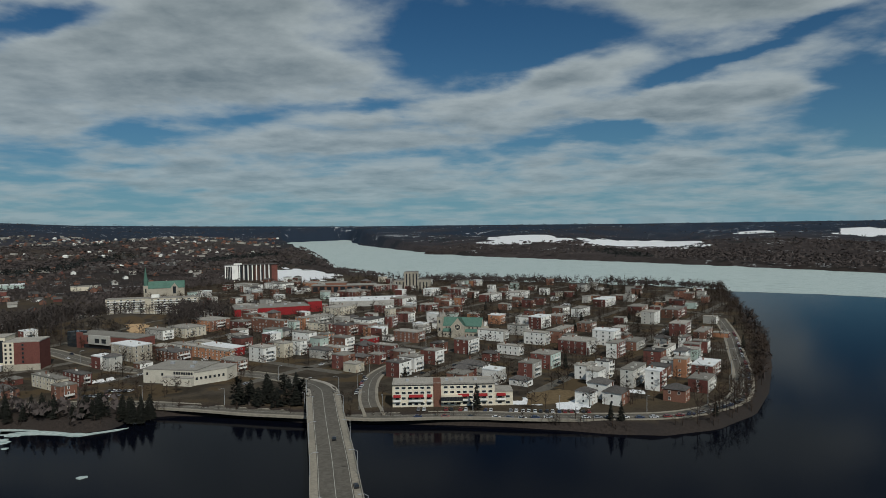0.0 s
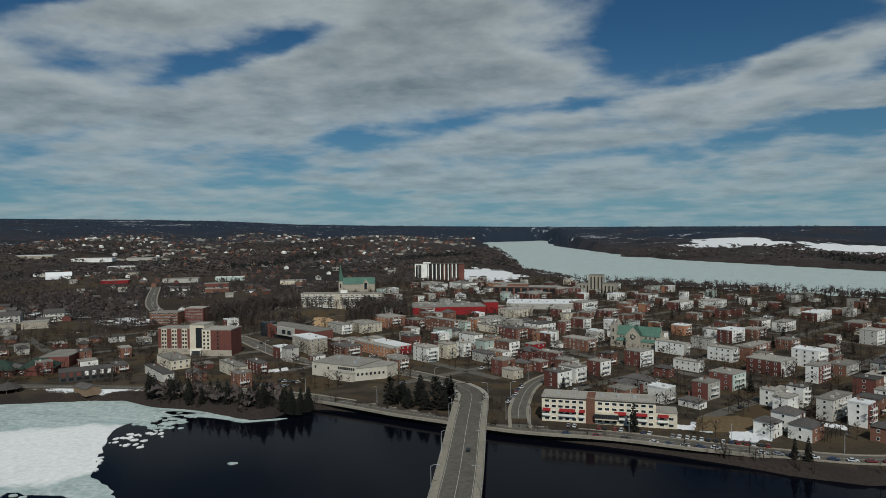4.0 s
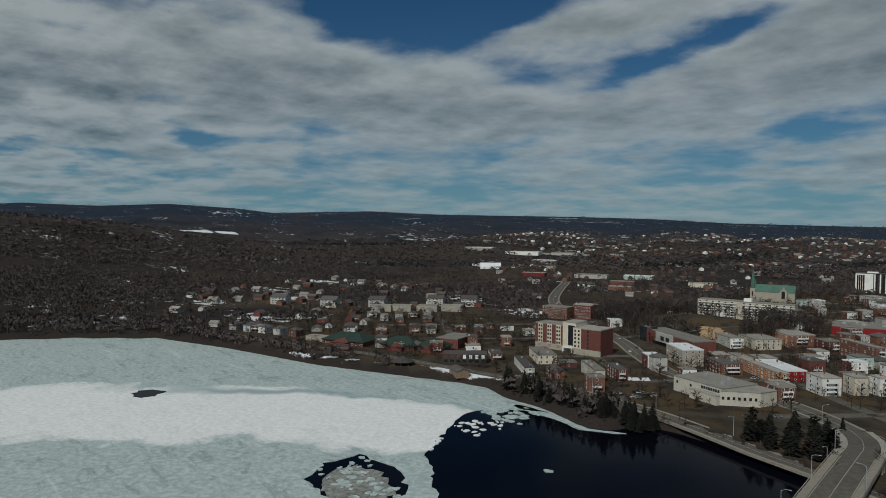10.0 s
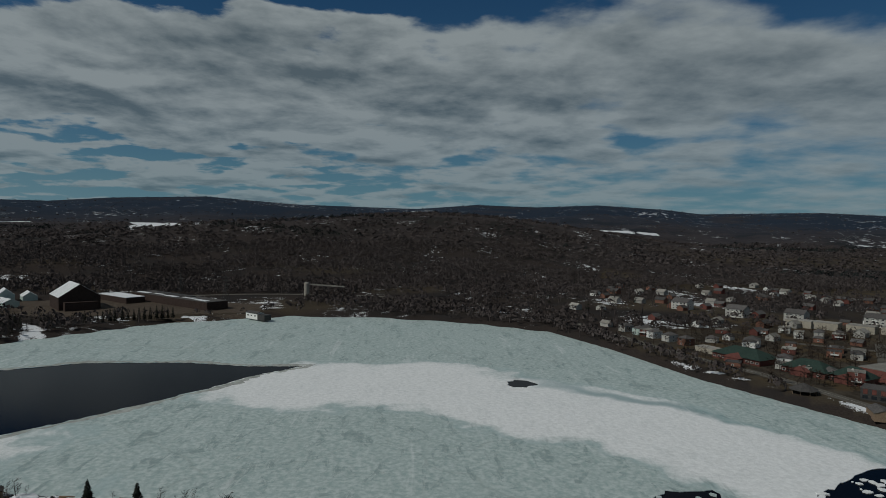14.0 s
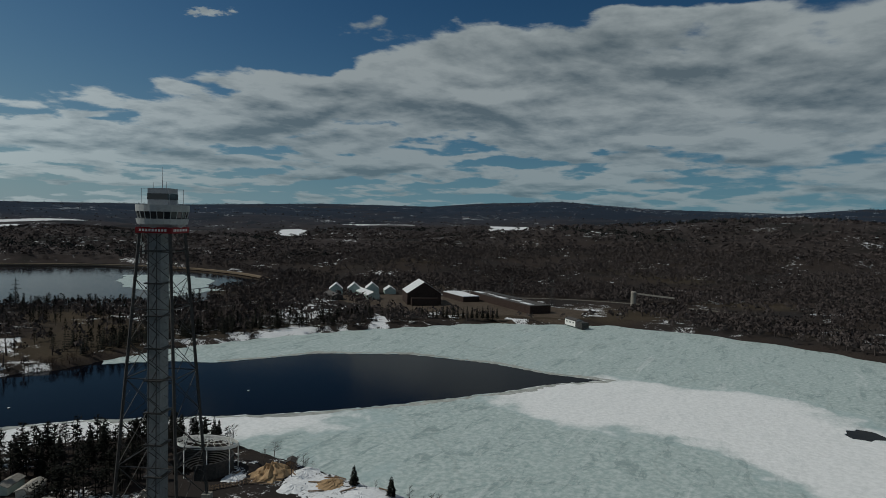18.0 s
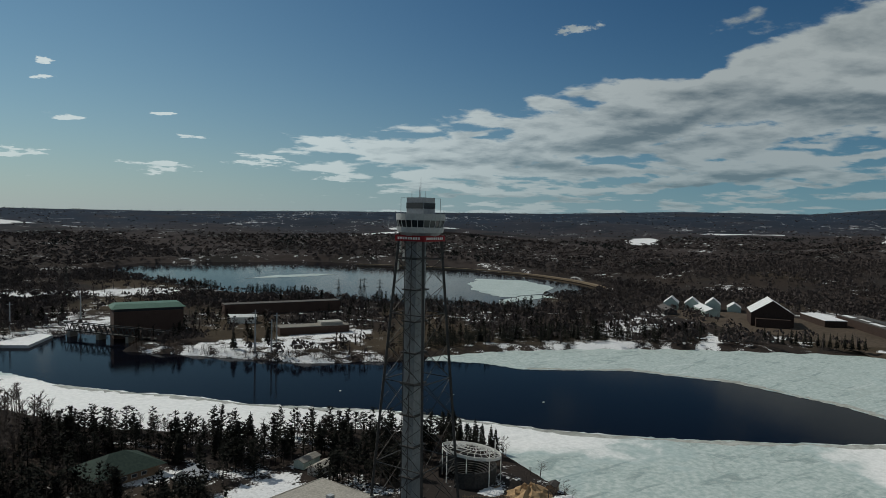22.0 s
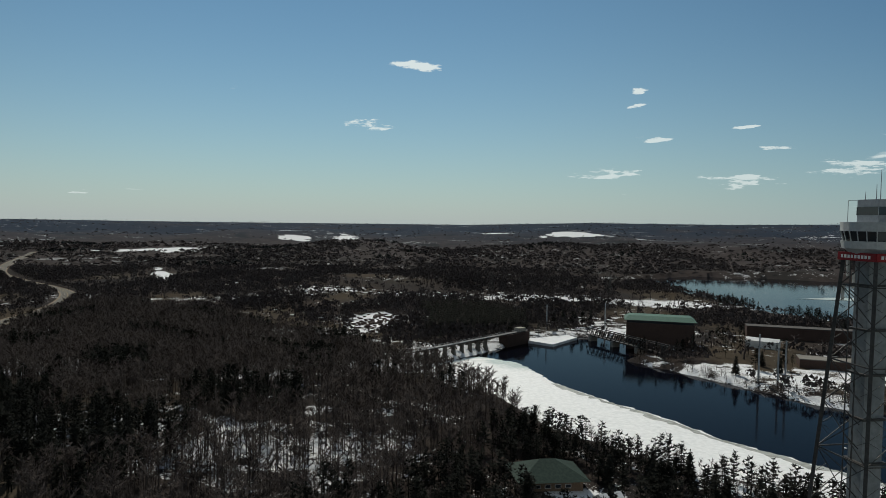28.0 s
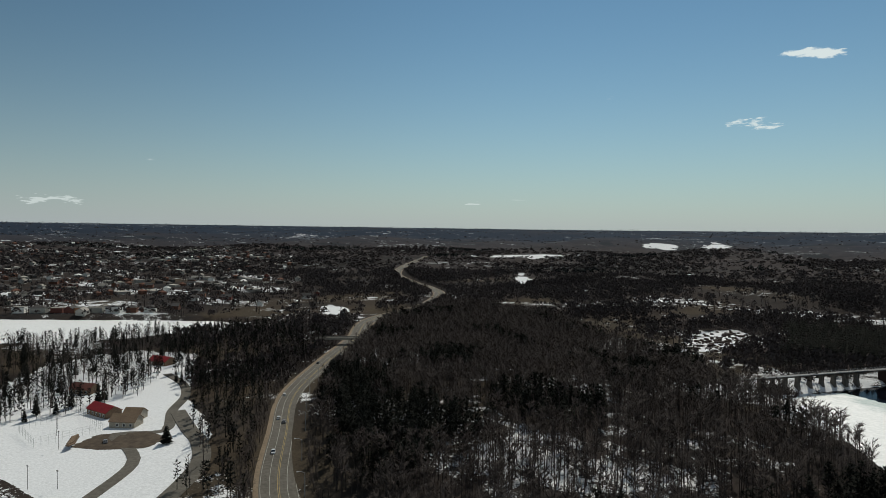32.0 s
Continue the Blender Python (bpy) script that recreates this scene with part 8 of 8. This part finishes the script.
def on_ground(p):
    return np.column_stack([p, np.maximum(height(p)[0], 0.5) - 0.1])


def sown(n, outline, seed):
    """Random places inside an outline."""
    rng = np.random.RandomState(seed)
    lo, hi = np.min(outline, 0), np.max(outline, 0)
    p = rng.uniform(lo, hi, (n, 2))
    return p[inside(p, outline)]


KNOLL = [(-40, -250), (-20, -285), (20, -318), (60, -330), (110, -385), (200, -430), (330, -520), (470, -540), (440, -390), (360, -290), (290, -208), (222, -136), (160, -88), (100, -50), (40, -30), (-10, -60), (-20, -130), (-50, -190)]
POINT = [(-50, -215), (-90, -192), (-140, -164), (-180, -146), (-212, -115), (-216, -70), (-190, -80), (-150, -75), (-100, -80), (-60, -60), (-10, -60), (-20, -130), (-40, -190)]
ROADSIDE = [(110, -20), (180, -66), (230, -104), (300, -175), (380, -265), (470, -262), (500, -200), (430, -130), (345, -104), (285, -84), (222, -54), (165, -32), (140, -4)]
PARK_WOOD = [(280, -10), (300, -60), (340, -90), (430, -125), (500, -190), (535, -95), (550, -50), (480, 20), (380, 30), (300, 30)]
BLUFF = [(-470, 640), (-430, 700), (-400, 765), (-290, 762), (-240, 725), (-240, 640), (-262, 600), (-330, 588), (-400, 600)]
ISLE = [(-110, -420), (-330, -300), (-520, -240), (-560, -330), (-480, -470), (-340, -600), (-100, -560)]
FAR_DARK = [(-18, -520), (30, -502), (72, -482), (85, -560), (120, -640), (40, -660), (-10, -580)]


def near_woods():
    p = sown(15500, KNOLL, 1)
    p = p[open_ground(p, 10.5)]
    p = p[height(p)[1] > 9]
    p = p[np.random.RandomState(22).rand(len(p)) > 0.15 * bell(p, 12, -145, 60, 50)]
    clump = waves(p, 90, 31)
    dark = clump + 0.5 * waves(p, 35, 8) + 1.0 * bell(p, 135, -118, 75, 46, -40) - 0.5 * bell(p, 12, -145, 52, 46) > 0.55
    rng = np.random.RandomState(2)
    bare, fir = p[~dark], p[dark]
    grove("bare_woods", "leafless grey-brown trees on the snowy knoll", FOREST, on_ground(bare), rng.uniform(12, 18, len(bare)), BARK, 3, 1.2)
    fir = fir[rng.rand(len(fir)) < 0.95]
    half = rng.rand(len(fir)) < 0.72
    grove("pine_woods", "dark pines on the snowy knoll", PINE_MID, on_ground(fir[half]), rng.uniform(12, 18, half.sum()), NEEDLES, 4, 1.25)
    grove("spruce_woods", "dark spruces on the snowy knoll", SPRUCE_MID, on_ground(fir[~half]), rng.uniform(10, 17, (~half).sum()), NEEDLES, 5)
    p = sown(2700, POINT, 6)
    p = p[open_ground(p, 8)]
    p = p[height(p)[1] > 10]
    cut = rng.rand(len(p))
    grove("bare_thicket", "thin leafless trees round the tower", FOREST, on_ground(p[cut < 0.4]), rng.uniform(7, 12, (cut < 0.4).sum()), BARK, 7)
    grove("pine_grove", "dark pines round the tower", PINE_MID, on_ground(p[cut > 0.66]), rng.uniform(8, 15, (cut > 0.66).sum()), NEEDLES, 8, 1.55)
    shore = np.array([(v.x, v.y) for v in smooth_line(NEAR_SHORE[9:15], 2)])
    p = shore[rng.randint(0, len(shore), 130)] + rng.normal(0, 5, (130, 2)) + (5, 0)
    p = p[(height(p)[1] > 2) & (waves(p, 40, 35) > -0.2)]
    grove("shore_saplings", "thin leafless saplings beside the ice", BARE_FINE, on_ground(p), rng.uniform(3, 7.5, len(p)), BARK, 27, 1.3)
    p = sown(2100, ROADSIDE, 9)
    p = p[open_ground(p, 10.5)]
    cut = rng.rand(len(p))
    grove("roadside_woods", "leafless trees beside the road", FOREST, on_ground(p[cut < 0.4]), rng.uniform(10, 15, (cut < 0.4).sum()), BARK, 10)
    grove("roadside_pines", "dark pines beside the road", PINE_MID, on_ground(p[cut > 0.4]), rng.uniform(10, 16, (cut > 0.4).sum()), NEEDLES, 11)
    side = np.array([(v.x, v.y) for v in smooth_line(ROAD[2:8])])
    p = side[rng.randint(0, len(side), 900)] + rng.normal(0, 1.5, (900, 2))
    away = rng.choice((-1, 1), 900) * rng.uniform(10.5, 17, 900)
    p = p + np.column_stack([np.full(900, 0.66), np.full(900, 0.75)]) * away[:, None]
    p = p[open_ground(p, 10.2)]
    grove("roadside_scrub", "leafless scrub beside the road", BARE_FINE, on_ground(p), rng.uniform(2.5, 7, len(p)), BARK, 21, 1.4)
    p = sown(1300, PARK_WOOD, 12)
    p = p[open_ground(p, 8)]
    cut = rng.rand(len(p))
    grove("park_trees", "sparse leafless trees in the snowy park", BARE_FINE, on_ground(p[cut < 0.5]), rng.uniform(8, 13, (cut < 0.5).sum()), BARK, 13)
    grove("park_pines", "tall dark pines in the snowy park", PINE_MID, on_ground(p[cut >= 0.5]), rng.uniform(10, 16, (cut >= 0.5).sum()), NEEDLES, 14)
    bank = [(-300, -306), (-380, -300), (-450, -276), (-590, -200), (-620, -230), (-470, -310), (-390, -345), (-300, -345)]
    p = sown(1200, bank, 19)
    p = p[(height(p)[1] > 4) & (rng.rand(len(p)) < np.clip(1.3 + (p[:, 0] + 380) / 230, 0.45, 1))]
    grove("bank_spruces", "row of dark conifers along the icy bank", SPRUCE_MID, on_ground(p), rng.uniform(7, 15, len(p)), NEEDLES, 20, 0.9)
    p = sown(900, ISLE, 23)
    p = p[open_ground(p, 8)]
    p = p[(waves(p, 70, 33) > 0.15) | (rng.rand(len(p)) < 0.2)]
    grove("isle_pines", "dark pines round the works on the isle", PINE_MID, on_ground(p), rng.uniform(8, 16, len(p)), NEEDLES, 24, 1.1)
    shore = np.array([(v.x, v.y) for v in smooth_line(LAKE[1:7], 4)])
    p = shore[rng.randint(0, len(shore), 420)] + rng.normal(0, 12, (420, 2)) + (14, 8)
    p = p[(height(p)[1] > 3) & (waves(p, 120, 34) > -0.3)]
    grove("lake_pines", "dark pines along the upstream lake", PINE_MID, on_ground(p), rng.uniform(8, 15, len(p)), NEEDLES, 25, 1.2)
    shore = np.array([(v.x, v.y) for v in smooth_line(WEST_SHORE[13:21], 3)])
    p = shore[rng.randint(0, len(shore), 700)] + rng.normal(0, 6, (700, 2))
    p = p[height(p)[1] > 1.5]
    grove("isle_scrub", "leafless brown scrub on the bank of the isle", BARE_FINE, on_ground(p), rng.uniform(2, 6, len(p)), TWIG, 26, 1.6)
    p = sown(1700, BLUFF, 15)
    p = p[open_ground(p, 8)]
    grove("bluff_woods", "leafless trees on the bluff behind the street", FOREST, on_ground(p), rng.uniform(12, 21, len(p)), BARK, 16, 1.3)
    p = sown(1700, FAR_DARK, 17)
    p = p[height(p)[1] > 6]
    grove("spruce_stand", "dense dark spruces beyond the dam", SPRUCE_MID, on_ground(p), rng.uniform(8, 18, len(p)), NEEDLES, 18)


def town_trees():
    rng = np.random.RandomState(41)
    p = sown(14500, TOWN, 42)
    p = p[open_ground(p, 7)]
    p = p[rng.rand(len(p)) < np.where(shore_gap(p, BAY) < 30, 0.9, 0.62)]
    grove("street_trees", "leafless trees between the houses", BARE_STREET, on_ground(p), rng.uniform(6, 12.5, len(p)), TWIG, 43, 1.35)
    for line, gap, n, name, label in ((TOWN_SHORE[:8], 8, 620, "shore_trees", "leafless trees along the eastern shore"), (RIVER_NEAR[3:] + TOWN_SHORE[:1], 14, 700, "river_trees", "leafless trees along the river bank")):
        l = [np.array((v.x, v.y)) for v in smooth_line(line, 3)]
        q = np.array([l[i] for i in rng.randint(0, len(l), n)]) + rng.normal(0, gap, (n, 2))
        q = q[height(q)[1] > 3]
        grove(name, label, BARE_STREET, on_ground(q), rng.uniform(9, 16, len(q)), TWIG, 44, 1.2)
    l = [np.array((v.x, v.y)) for v in smooth_line(TOWN_SHORE[6:], 2)]
    q = np.array([l[i] for i in rng.randint(0, len(l), 330)]) + rng.normal(0, 3, (330, 2))
    q = q[height(q)[1] > 1.5]
    grove("bank_saplings", "thin leafless saplings on the bank", BARE_FINE, on_ground(q), rng.uniform(3, 7, len(q)), TWIG, 45, 1.3)


def wide_woods():
    """The leafless woods that reach from the shores to the skyline."""
    rng = np.random.RandomState(51)

    def ring(n, r0, r1, power):
        u = rng.rand(n)
        r = (r0 ** power + (r1 ** power - r0 ** power) * u) ** (1 / power)
        a = rng.rand(n) * 6.2832
        p = np.stack([HUB[0] + r * np.cos(a), HUB[1] + r * np.sin(a)], -1)
        p = p[open_ground(p, 12)]
        thin = sum(bell(p, *row) for row in OPEN_WOODS)
        p = p[rng.rand(len(p)) > 0.8 * thin]
        return p[~inside(p, TOWN) & ~inside(p, KNOLL) & ~inside(p, PARK) & ~inside(p, PARK_WOOD) & ~inside(p, POINT)]

    p = ring(130000, 330, 1400, 1.5)
    lived = np.zeros(len(p), bool)
    for area in SUBURBS:
        lived |= inside(p, area)
    keep = rng.rand(len(p)) < np.clip(0.62 + waves(p, 240, 12), 0.12, 1) * np.where(lived, 0.22, 1) * np.clip(height(p)[1] / 14, 0.15, 1)
    keep &= ~(inside(p, ISLE) & (rng.rand(len(p)) < 0.6))
    p = p[keep]
    grove("dense_woods", "dense leafless brown woods on the far banks", WOOD_CROWNS, on_ground(p), rng.uniform(6, 10, len(p)), WOODS, 57, 0.95)
    p = ring(11000, 330, 1350, 1.3)
    keep = rng.rand(len(p)) < np.clip(0.75 + waves(p, 240, 12), 0.25, 1)
    lived = np.zeros(len(p), bool)
    for area in SUBURBS:
        lived |= inside(p, area)
    p = p[keep & ~(lived & (rng.rand(len(p)) < 0.2))]
    fir = (waves(p, 130, 61) + rng.normal(0, 0.15, len(p))) > 0.66
    grove("far_bank_woods", "leafless brown woods on the far banks", BARE_MID, on_ground(p[~fir]), rng.uniform(8, 14, (~fir).sum()), WOODS, 52, 1.35)
    grove("far_bank_firs", "dark conifers among the far woods", SPRUCE_MID, on_ground(p[fir]), rng.uniform(8, 15, fir.sum()), NEEDLES, 53)
    p = np.concatenate([ring(40000, 1380, 2350, 1.5), ring(9000, 2350, 4850, 1.0)])
    keep = rng.rand(len(p)) < np.clip(0.85 + waves(p, 500, 14), 0.3, 1)
    p = p[keep]
    r = np.hypot(*(p - HUB).T)
    fir = (waves(p, 380, 62) + rng.normal(0, 0.1, len(p))) > 0.62
    size = rng.uniform(6, 10, len(p)) * np.where(r > 2350, 0.75, 1)
    grove("distant_woods", "leafless brown woods towards the skyline", BARE_FAR, on_ground(p[~fir]), size[~fir], WOODS, 54, 1.4)
    grove("distant_firs", "dark conifer stands towards the skyline", SPRUCE_FAR, on_ground(p[fir]), size[fir], FAR_NEEDLES, 55, 1.3)


def islands():
    """Low wooded islands in the wide river."""
    for k, (x, y, rx, ry, turn, n) in enumerate(((-260, 3150, 260, 110, -35, 420), (-62, 2235, 66, 30, -40, 130))):
        outline = [(rx * math.cos(a) * (1 + 0.15 * math.sin(3 * a)), ry * math.sin(a)) for a in np.arange(24) * math.pi / 12]
        ob = new("wooded_island", Geo().slab(outline, -0.4, 1.2).mesh("wooded_island", WOODS))
        ob.matrix_basis = pose(x, y, 0, 0, 0, turn)
        tagged(ob, "low brown island in the frozen river", "island", kind="structure")
        rng = np.random.RandomState(60 + k)
        a, r = rng.rand(n) * 6.283, np.sqrt(rng.rand(n)) * 0.92
        u, v = rx * r * np.cos(a), ry * r * np.sin(a)
        c, s = math.cos(radians(turn)), math.sin(radians(turn))
        grove("island_woods", "leafless trees on a river island", BARE_MID, np.column_stack([x + u * c - v * s, y + u * s + v * c, np.full(n, 0.9)]), rng.uniform(9, 15, n), WOODS, 63 + k, 1.6)


SUBURBS = [[(-560, 300), (-760, 250), (-980, 380), (-1050, 640), (-800, 720), (-620, 640), (-500, 560)],
           [(-480, 660), (-700, 760), (-1300, 1100), (-1700, 1700), (-1100, 2300), (-500, 1900), (-480, 1300), (-520, 1000)],
           [(540, -280), (620, -210), (750, -80), (900, 80), (1500, -50), (1600, -500), (1000, -640), (640, -480)]]
near_woods()
town_trees()
wide_woods()
islands()


# ---- single conifers and bushes ----
def tree_thing(name, label, arrays, material, group):
    me = thing(name, label, "tree", group)
    part("trunk", Geo().cyl(0, 0, -0.03, 0.5, 0.02, 0.012, 6), BARK, me)
    part("crown", mesh_of("crown", *arrays, material), None, me)
    return me


CONIFERS = [tree_thing("spruce", "tall dark green spruce", a, NEEDLES, "conifers") for a in SPRUCE_FINE] + [tree_thing("pine", "tall dark green pine with open crown", a, NEEDLES, "conifers") for a in PINE_FINE]
planted = set()


def plant(n, x, y, size, wide=1.0):
    m = pose(x, y, max(ground_z(x, y), 0.5) - 0.1, 0, 0, (x * 37 + y * 91) % 360)
    t = CONIFERS[n] if n not in planted else copy_thing(CONIFERS[n], m)
    planted.add(n)
    t.matrix_basis = m @ Matrix.Diagonal((size * wide, size * wide, size, 1))


prng = random.Random(31)
for x, y in ((-124, 380), (-118, 378), (-112, 376), (-107, 383), (-101, 374), (-96, 380), (-91, 376), (-89, 384), (-94, 390), (-112, 396), (-104, 400), (-99, 392), (-128, 388), (-121, 392), (-115, 404)):
    plant(prng.randrange(8), x, y, prng.uniform(11, 16), 1.9)
for k in range(44):
    plant(prng.randrange(4), prng.uniform(-278, -164), prng.uniform(352, 366), prng.uniform(9, 15), 1.35)
for x, y, size, wide in ((9, 364, 15, 1.1), (76, 343, 10, 1.1), (81, 342, 11, 1.1), (131, 350, 8, 1.4), (-204, -6, 8, 1.5), (-202, 12, 8, 1.5), (200, -31, 9, 1.9), (-104, 430, 8, 1.2), (290, -12, 9, 1.2), (286, 4, 8, 1.2)):
    plant(prng.randrange(4), x, y, size, wide)
for k in range(52):
    s = prng.random()
    x, y = -210 + 165 * s + prng.uniform(-6, 8), -102 - 86 * s ** 1.2 + prng.uniform(0, 24)
    if height([(x, y)])[1][0] > 7 and (x + 67) ** 2 + (y + 132) ** 2 > 420 and (x + 72) ** 2 + (y + 112) ** 2 > 200 and (x + 137) ** 2 + (y + 106) ** 2 > 110:
        plant(prng.randrange(8), x, y, prng.uniform(9, 17), 1.25)
for k in range(10):
    plant(prng.randrange(4), -232 + prng.uniform(0, 20) + 10, -92 - 4 * k * 0.8 + prng.uniform(-3, 3), prng.uniform(10, 15))
for k in range(16):
    s = k / 15
    plant(prng.randrange(4), -600 - 42 * s + prng.uniform(-2, 2), -198 + 66 * s, prng.uniform(11, 15), 0.9)
for k in range(46):
    s = prng.random()
    plant(prng.randrange(8), -330 - 250 * s + prng.uniform(-8, 8), -312 + 90 * s ** 1.4 + prng.uniform(-30, -6), prng.uniform(9, 15))
for x, y in ((-218, -400), (-205, -410), (-212, -388), (-198, -396), (-320, -600), (-350, -604), (-300, -604), (-150, -420), (-180, -372), (-60, -560), (-50, -570), (-70, -566), (-42, -558), (-78, -575), (-62, -580)):
    plant(prng.randrange(8), x, y, prng.uniform(12, 18), 1.3)
for k in range(70):
    x, y = prng.uniform(285, 500), prng.uniform(-120, 20)
    if height([(x, y)])[1][0] > 6:
        plant(prng.randrange(8), x, y, prng.uniform(9, 16))
for k in range(60):
    x, y = prng.uniform(-60, 330), prng.uniform(420, 1020)
    if inside(np.array([(x, y)]), TOWN)[0] and clear_of(PLACED, x, y, 2):
        plant(prng.randrange(4), x, y, prng.uniform(7, 13), 1.2)
for n in range(8):
    if n not in planted:
        plant(n, -130 + 6 * n, 395, 12)


# ---- the outer suburbs ----
def cottage_template(label, wall, roof):
    me = thing("suburban_house", label, "house", "suburban houses")
    part("wall", Geo().box(-6, -4.5, -1.5, 6, 4.5, 4.6).add([(-6, -4.5, 4.6), (-6, 4.5, 4.6), (-6, 0, 7.6), (6, -4.5, 4.6), (6, 4.5, 4.6), (6, 0, 7.6)], [(0, 2, 1), (3, 4, 5)]), wall, me)
    part("roof", Geo().gable(-6, -4.5, 6, 4.5, 4.6, 7.6, 0.6), roof, me)
    return me


def suburbs():
    kinds = [cottage_template("small white house with a dark pitched roof", WHITE, ROOF_DARK), cottage_template("small grey house with a grey pitched roof", GREY, ROOF_PALE),
             cottage_template("small brick house with a dark pitched roof", BRICK, ROOF_DARK), cottage_template("small brown house with a dark pitched roof", BRICK_DARK, ROOF_DARK)]
    rng, fresh_kinds, done = random.Random(91), set(), []
    for area, n in zip(SUBURBS, (65, 90, 80)):
        lo, hi = np.min(area, 0), np.max(area, 0)
        made = 0
        for _ in range(n * 12):
            x, y = round(rng.uniform(lo[0], hi[0]) / 24) * 24 + rng.uniform(-4, 4), round(rng.uniform(lo[1], hi[1]) / 32) * 32 + rng.uniform(-4, 4)
            q = np.array([(x, y)], float)
            if not inside(q, area)[0] or height(q)[1][0] < 14 or not clear_of(done, x, y, 8) or min(reach(q, l, False)[0] for l in ALL_ROADS) < 14 or np.hypot(x, y) > 1650:
                continue
            k = rng.choice((0, 1, 1, 2, 3, 3))
            m = pose(x, y, ground_z(x, y), 0, 0, rng.choice((0, 90)) + (35 if x < 0 else -40) + rng.uniform(-5, 5))
            s = rng.uniform(0.75, 1.1)
            t = kinds[k] if k not in fresh_kinds else copy_thing(kinds[k], m)
            fresh_kinds.add(k)
            t.matrix_basis = m @ Matrix.Diagonal((s, s, s * 0.95, 1))
            done.append((x, y, 8))
            made += 1
            if made >= n:
                break
    # houses too far off to tell apart, in rows along their streets
    far_town = [(-700, 1500), (-1000, 1350), (-1350, 1350), (-1750, 1500), (-2050, 1850), (-1900, 2400), (-1300, 2900), (-700, 2950), (-620, 2200)]
    for mat, name, label, seed, n in ((WHITE, "distant_pale_houses", "crowd of pale houses far off", 5, 240), (ROOF_DARK, "distant_dark_houses", "crowd of dark-roofed houses far off", 6, 1500), (ROOF_PALE, "distant_grey_halls", "crowd of grey flat-roofed halls far off", 7, 750), (BRICK_DARK, "distant_brick_houses", "crowd of brown brick houses far off", 8, 600)):
        g, r2 = Geo(), random.Random(seed)
        for k in range(n):
            north = r2.random() < 0.62
            area = far_town if north else SOUTH_TOWN
            lo, hi = np.min(area, 0), np.max(area, 0)
            x, y = r2.uniform(lo[0], hi[0]), r2.uniform(lo[1], hi[1])
            c, q = math.cos(radians(35)), math.sin(radians(35))
            u, v = x * c + y * q, round((-x * q + y * c) / 46) * 46 + r2.choice((-11, 11)) + r2.uniform(-3, 3)
            x, y = u * c - v * q, u * q + v * c
            spot = np.array([(x, y)])
            if not inside(spot, area)[0] or waves(spot, 520, 77)[0] < -0.25 or height(spot)[1][0] < 20 or np.hypot(x, y) < (1350 if north else 900):
                continue
            z, w, d, h = ground_z(x, y), r2.uniform(7, 12), r2.uniform(6, 10), r2.uniform(3, 5.5)
            if mat is ROOF_PALE:
                w, d = w * r2.choice((1, 1.3, 1.3, 3)), d * r2.choice((1, 1.3, 2))
            g.box(x - w / 2, y - d / 2, z - 3, x + w / 2, y + d / 2, z + h)
            if mat is not ROOF_PALE:
                g.hip(x - w / 2, y - d / 2, x + w / 2, y + d / 2, z + h, z + h + 2.6)
        tagged(new(name, g.mesh(name, mat)), label, "houses", kind="stuff")


suburbs()
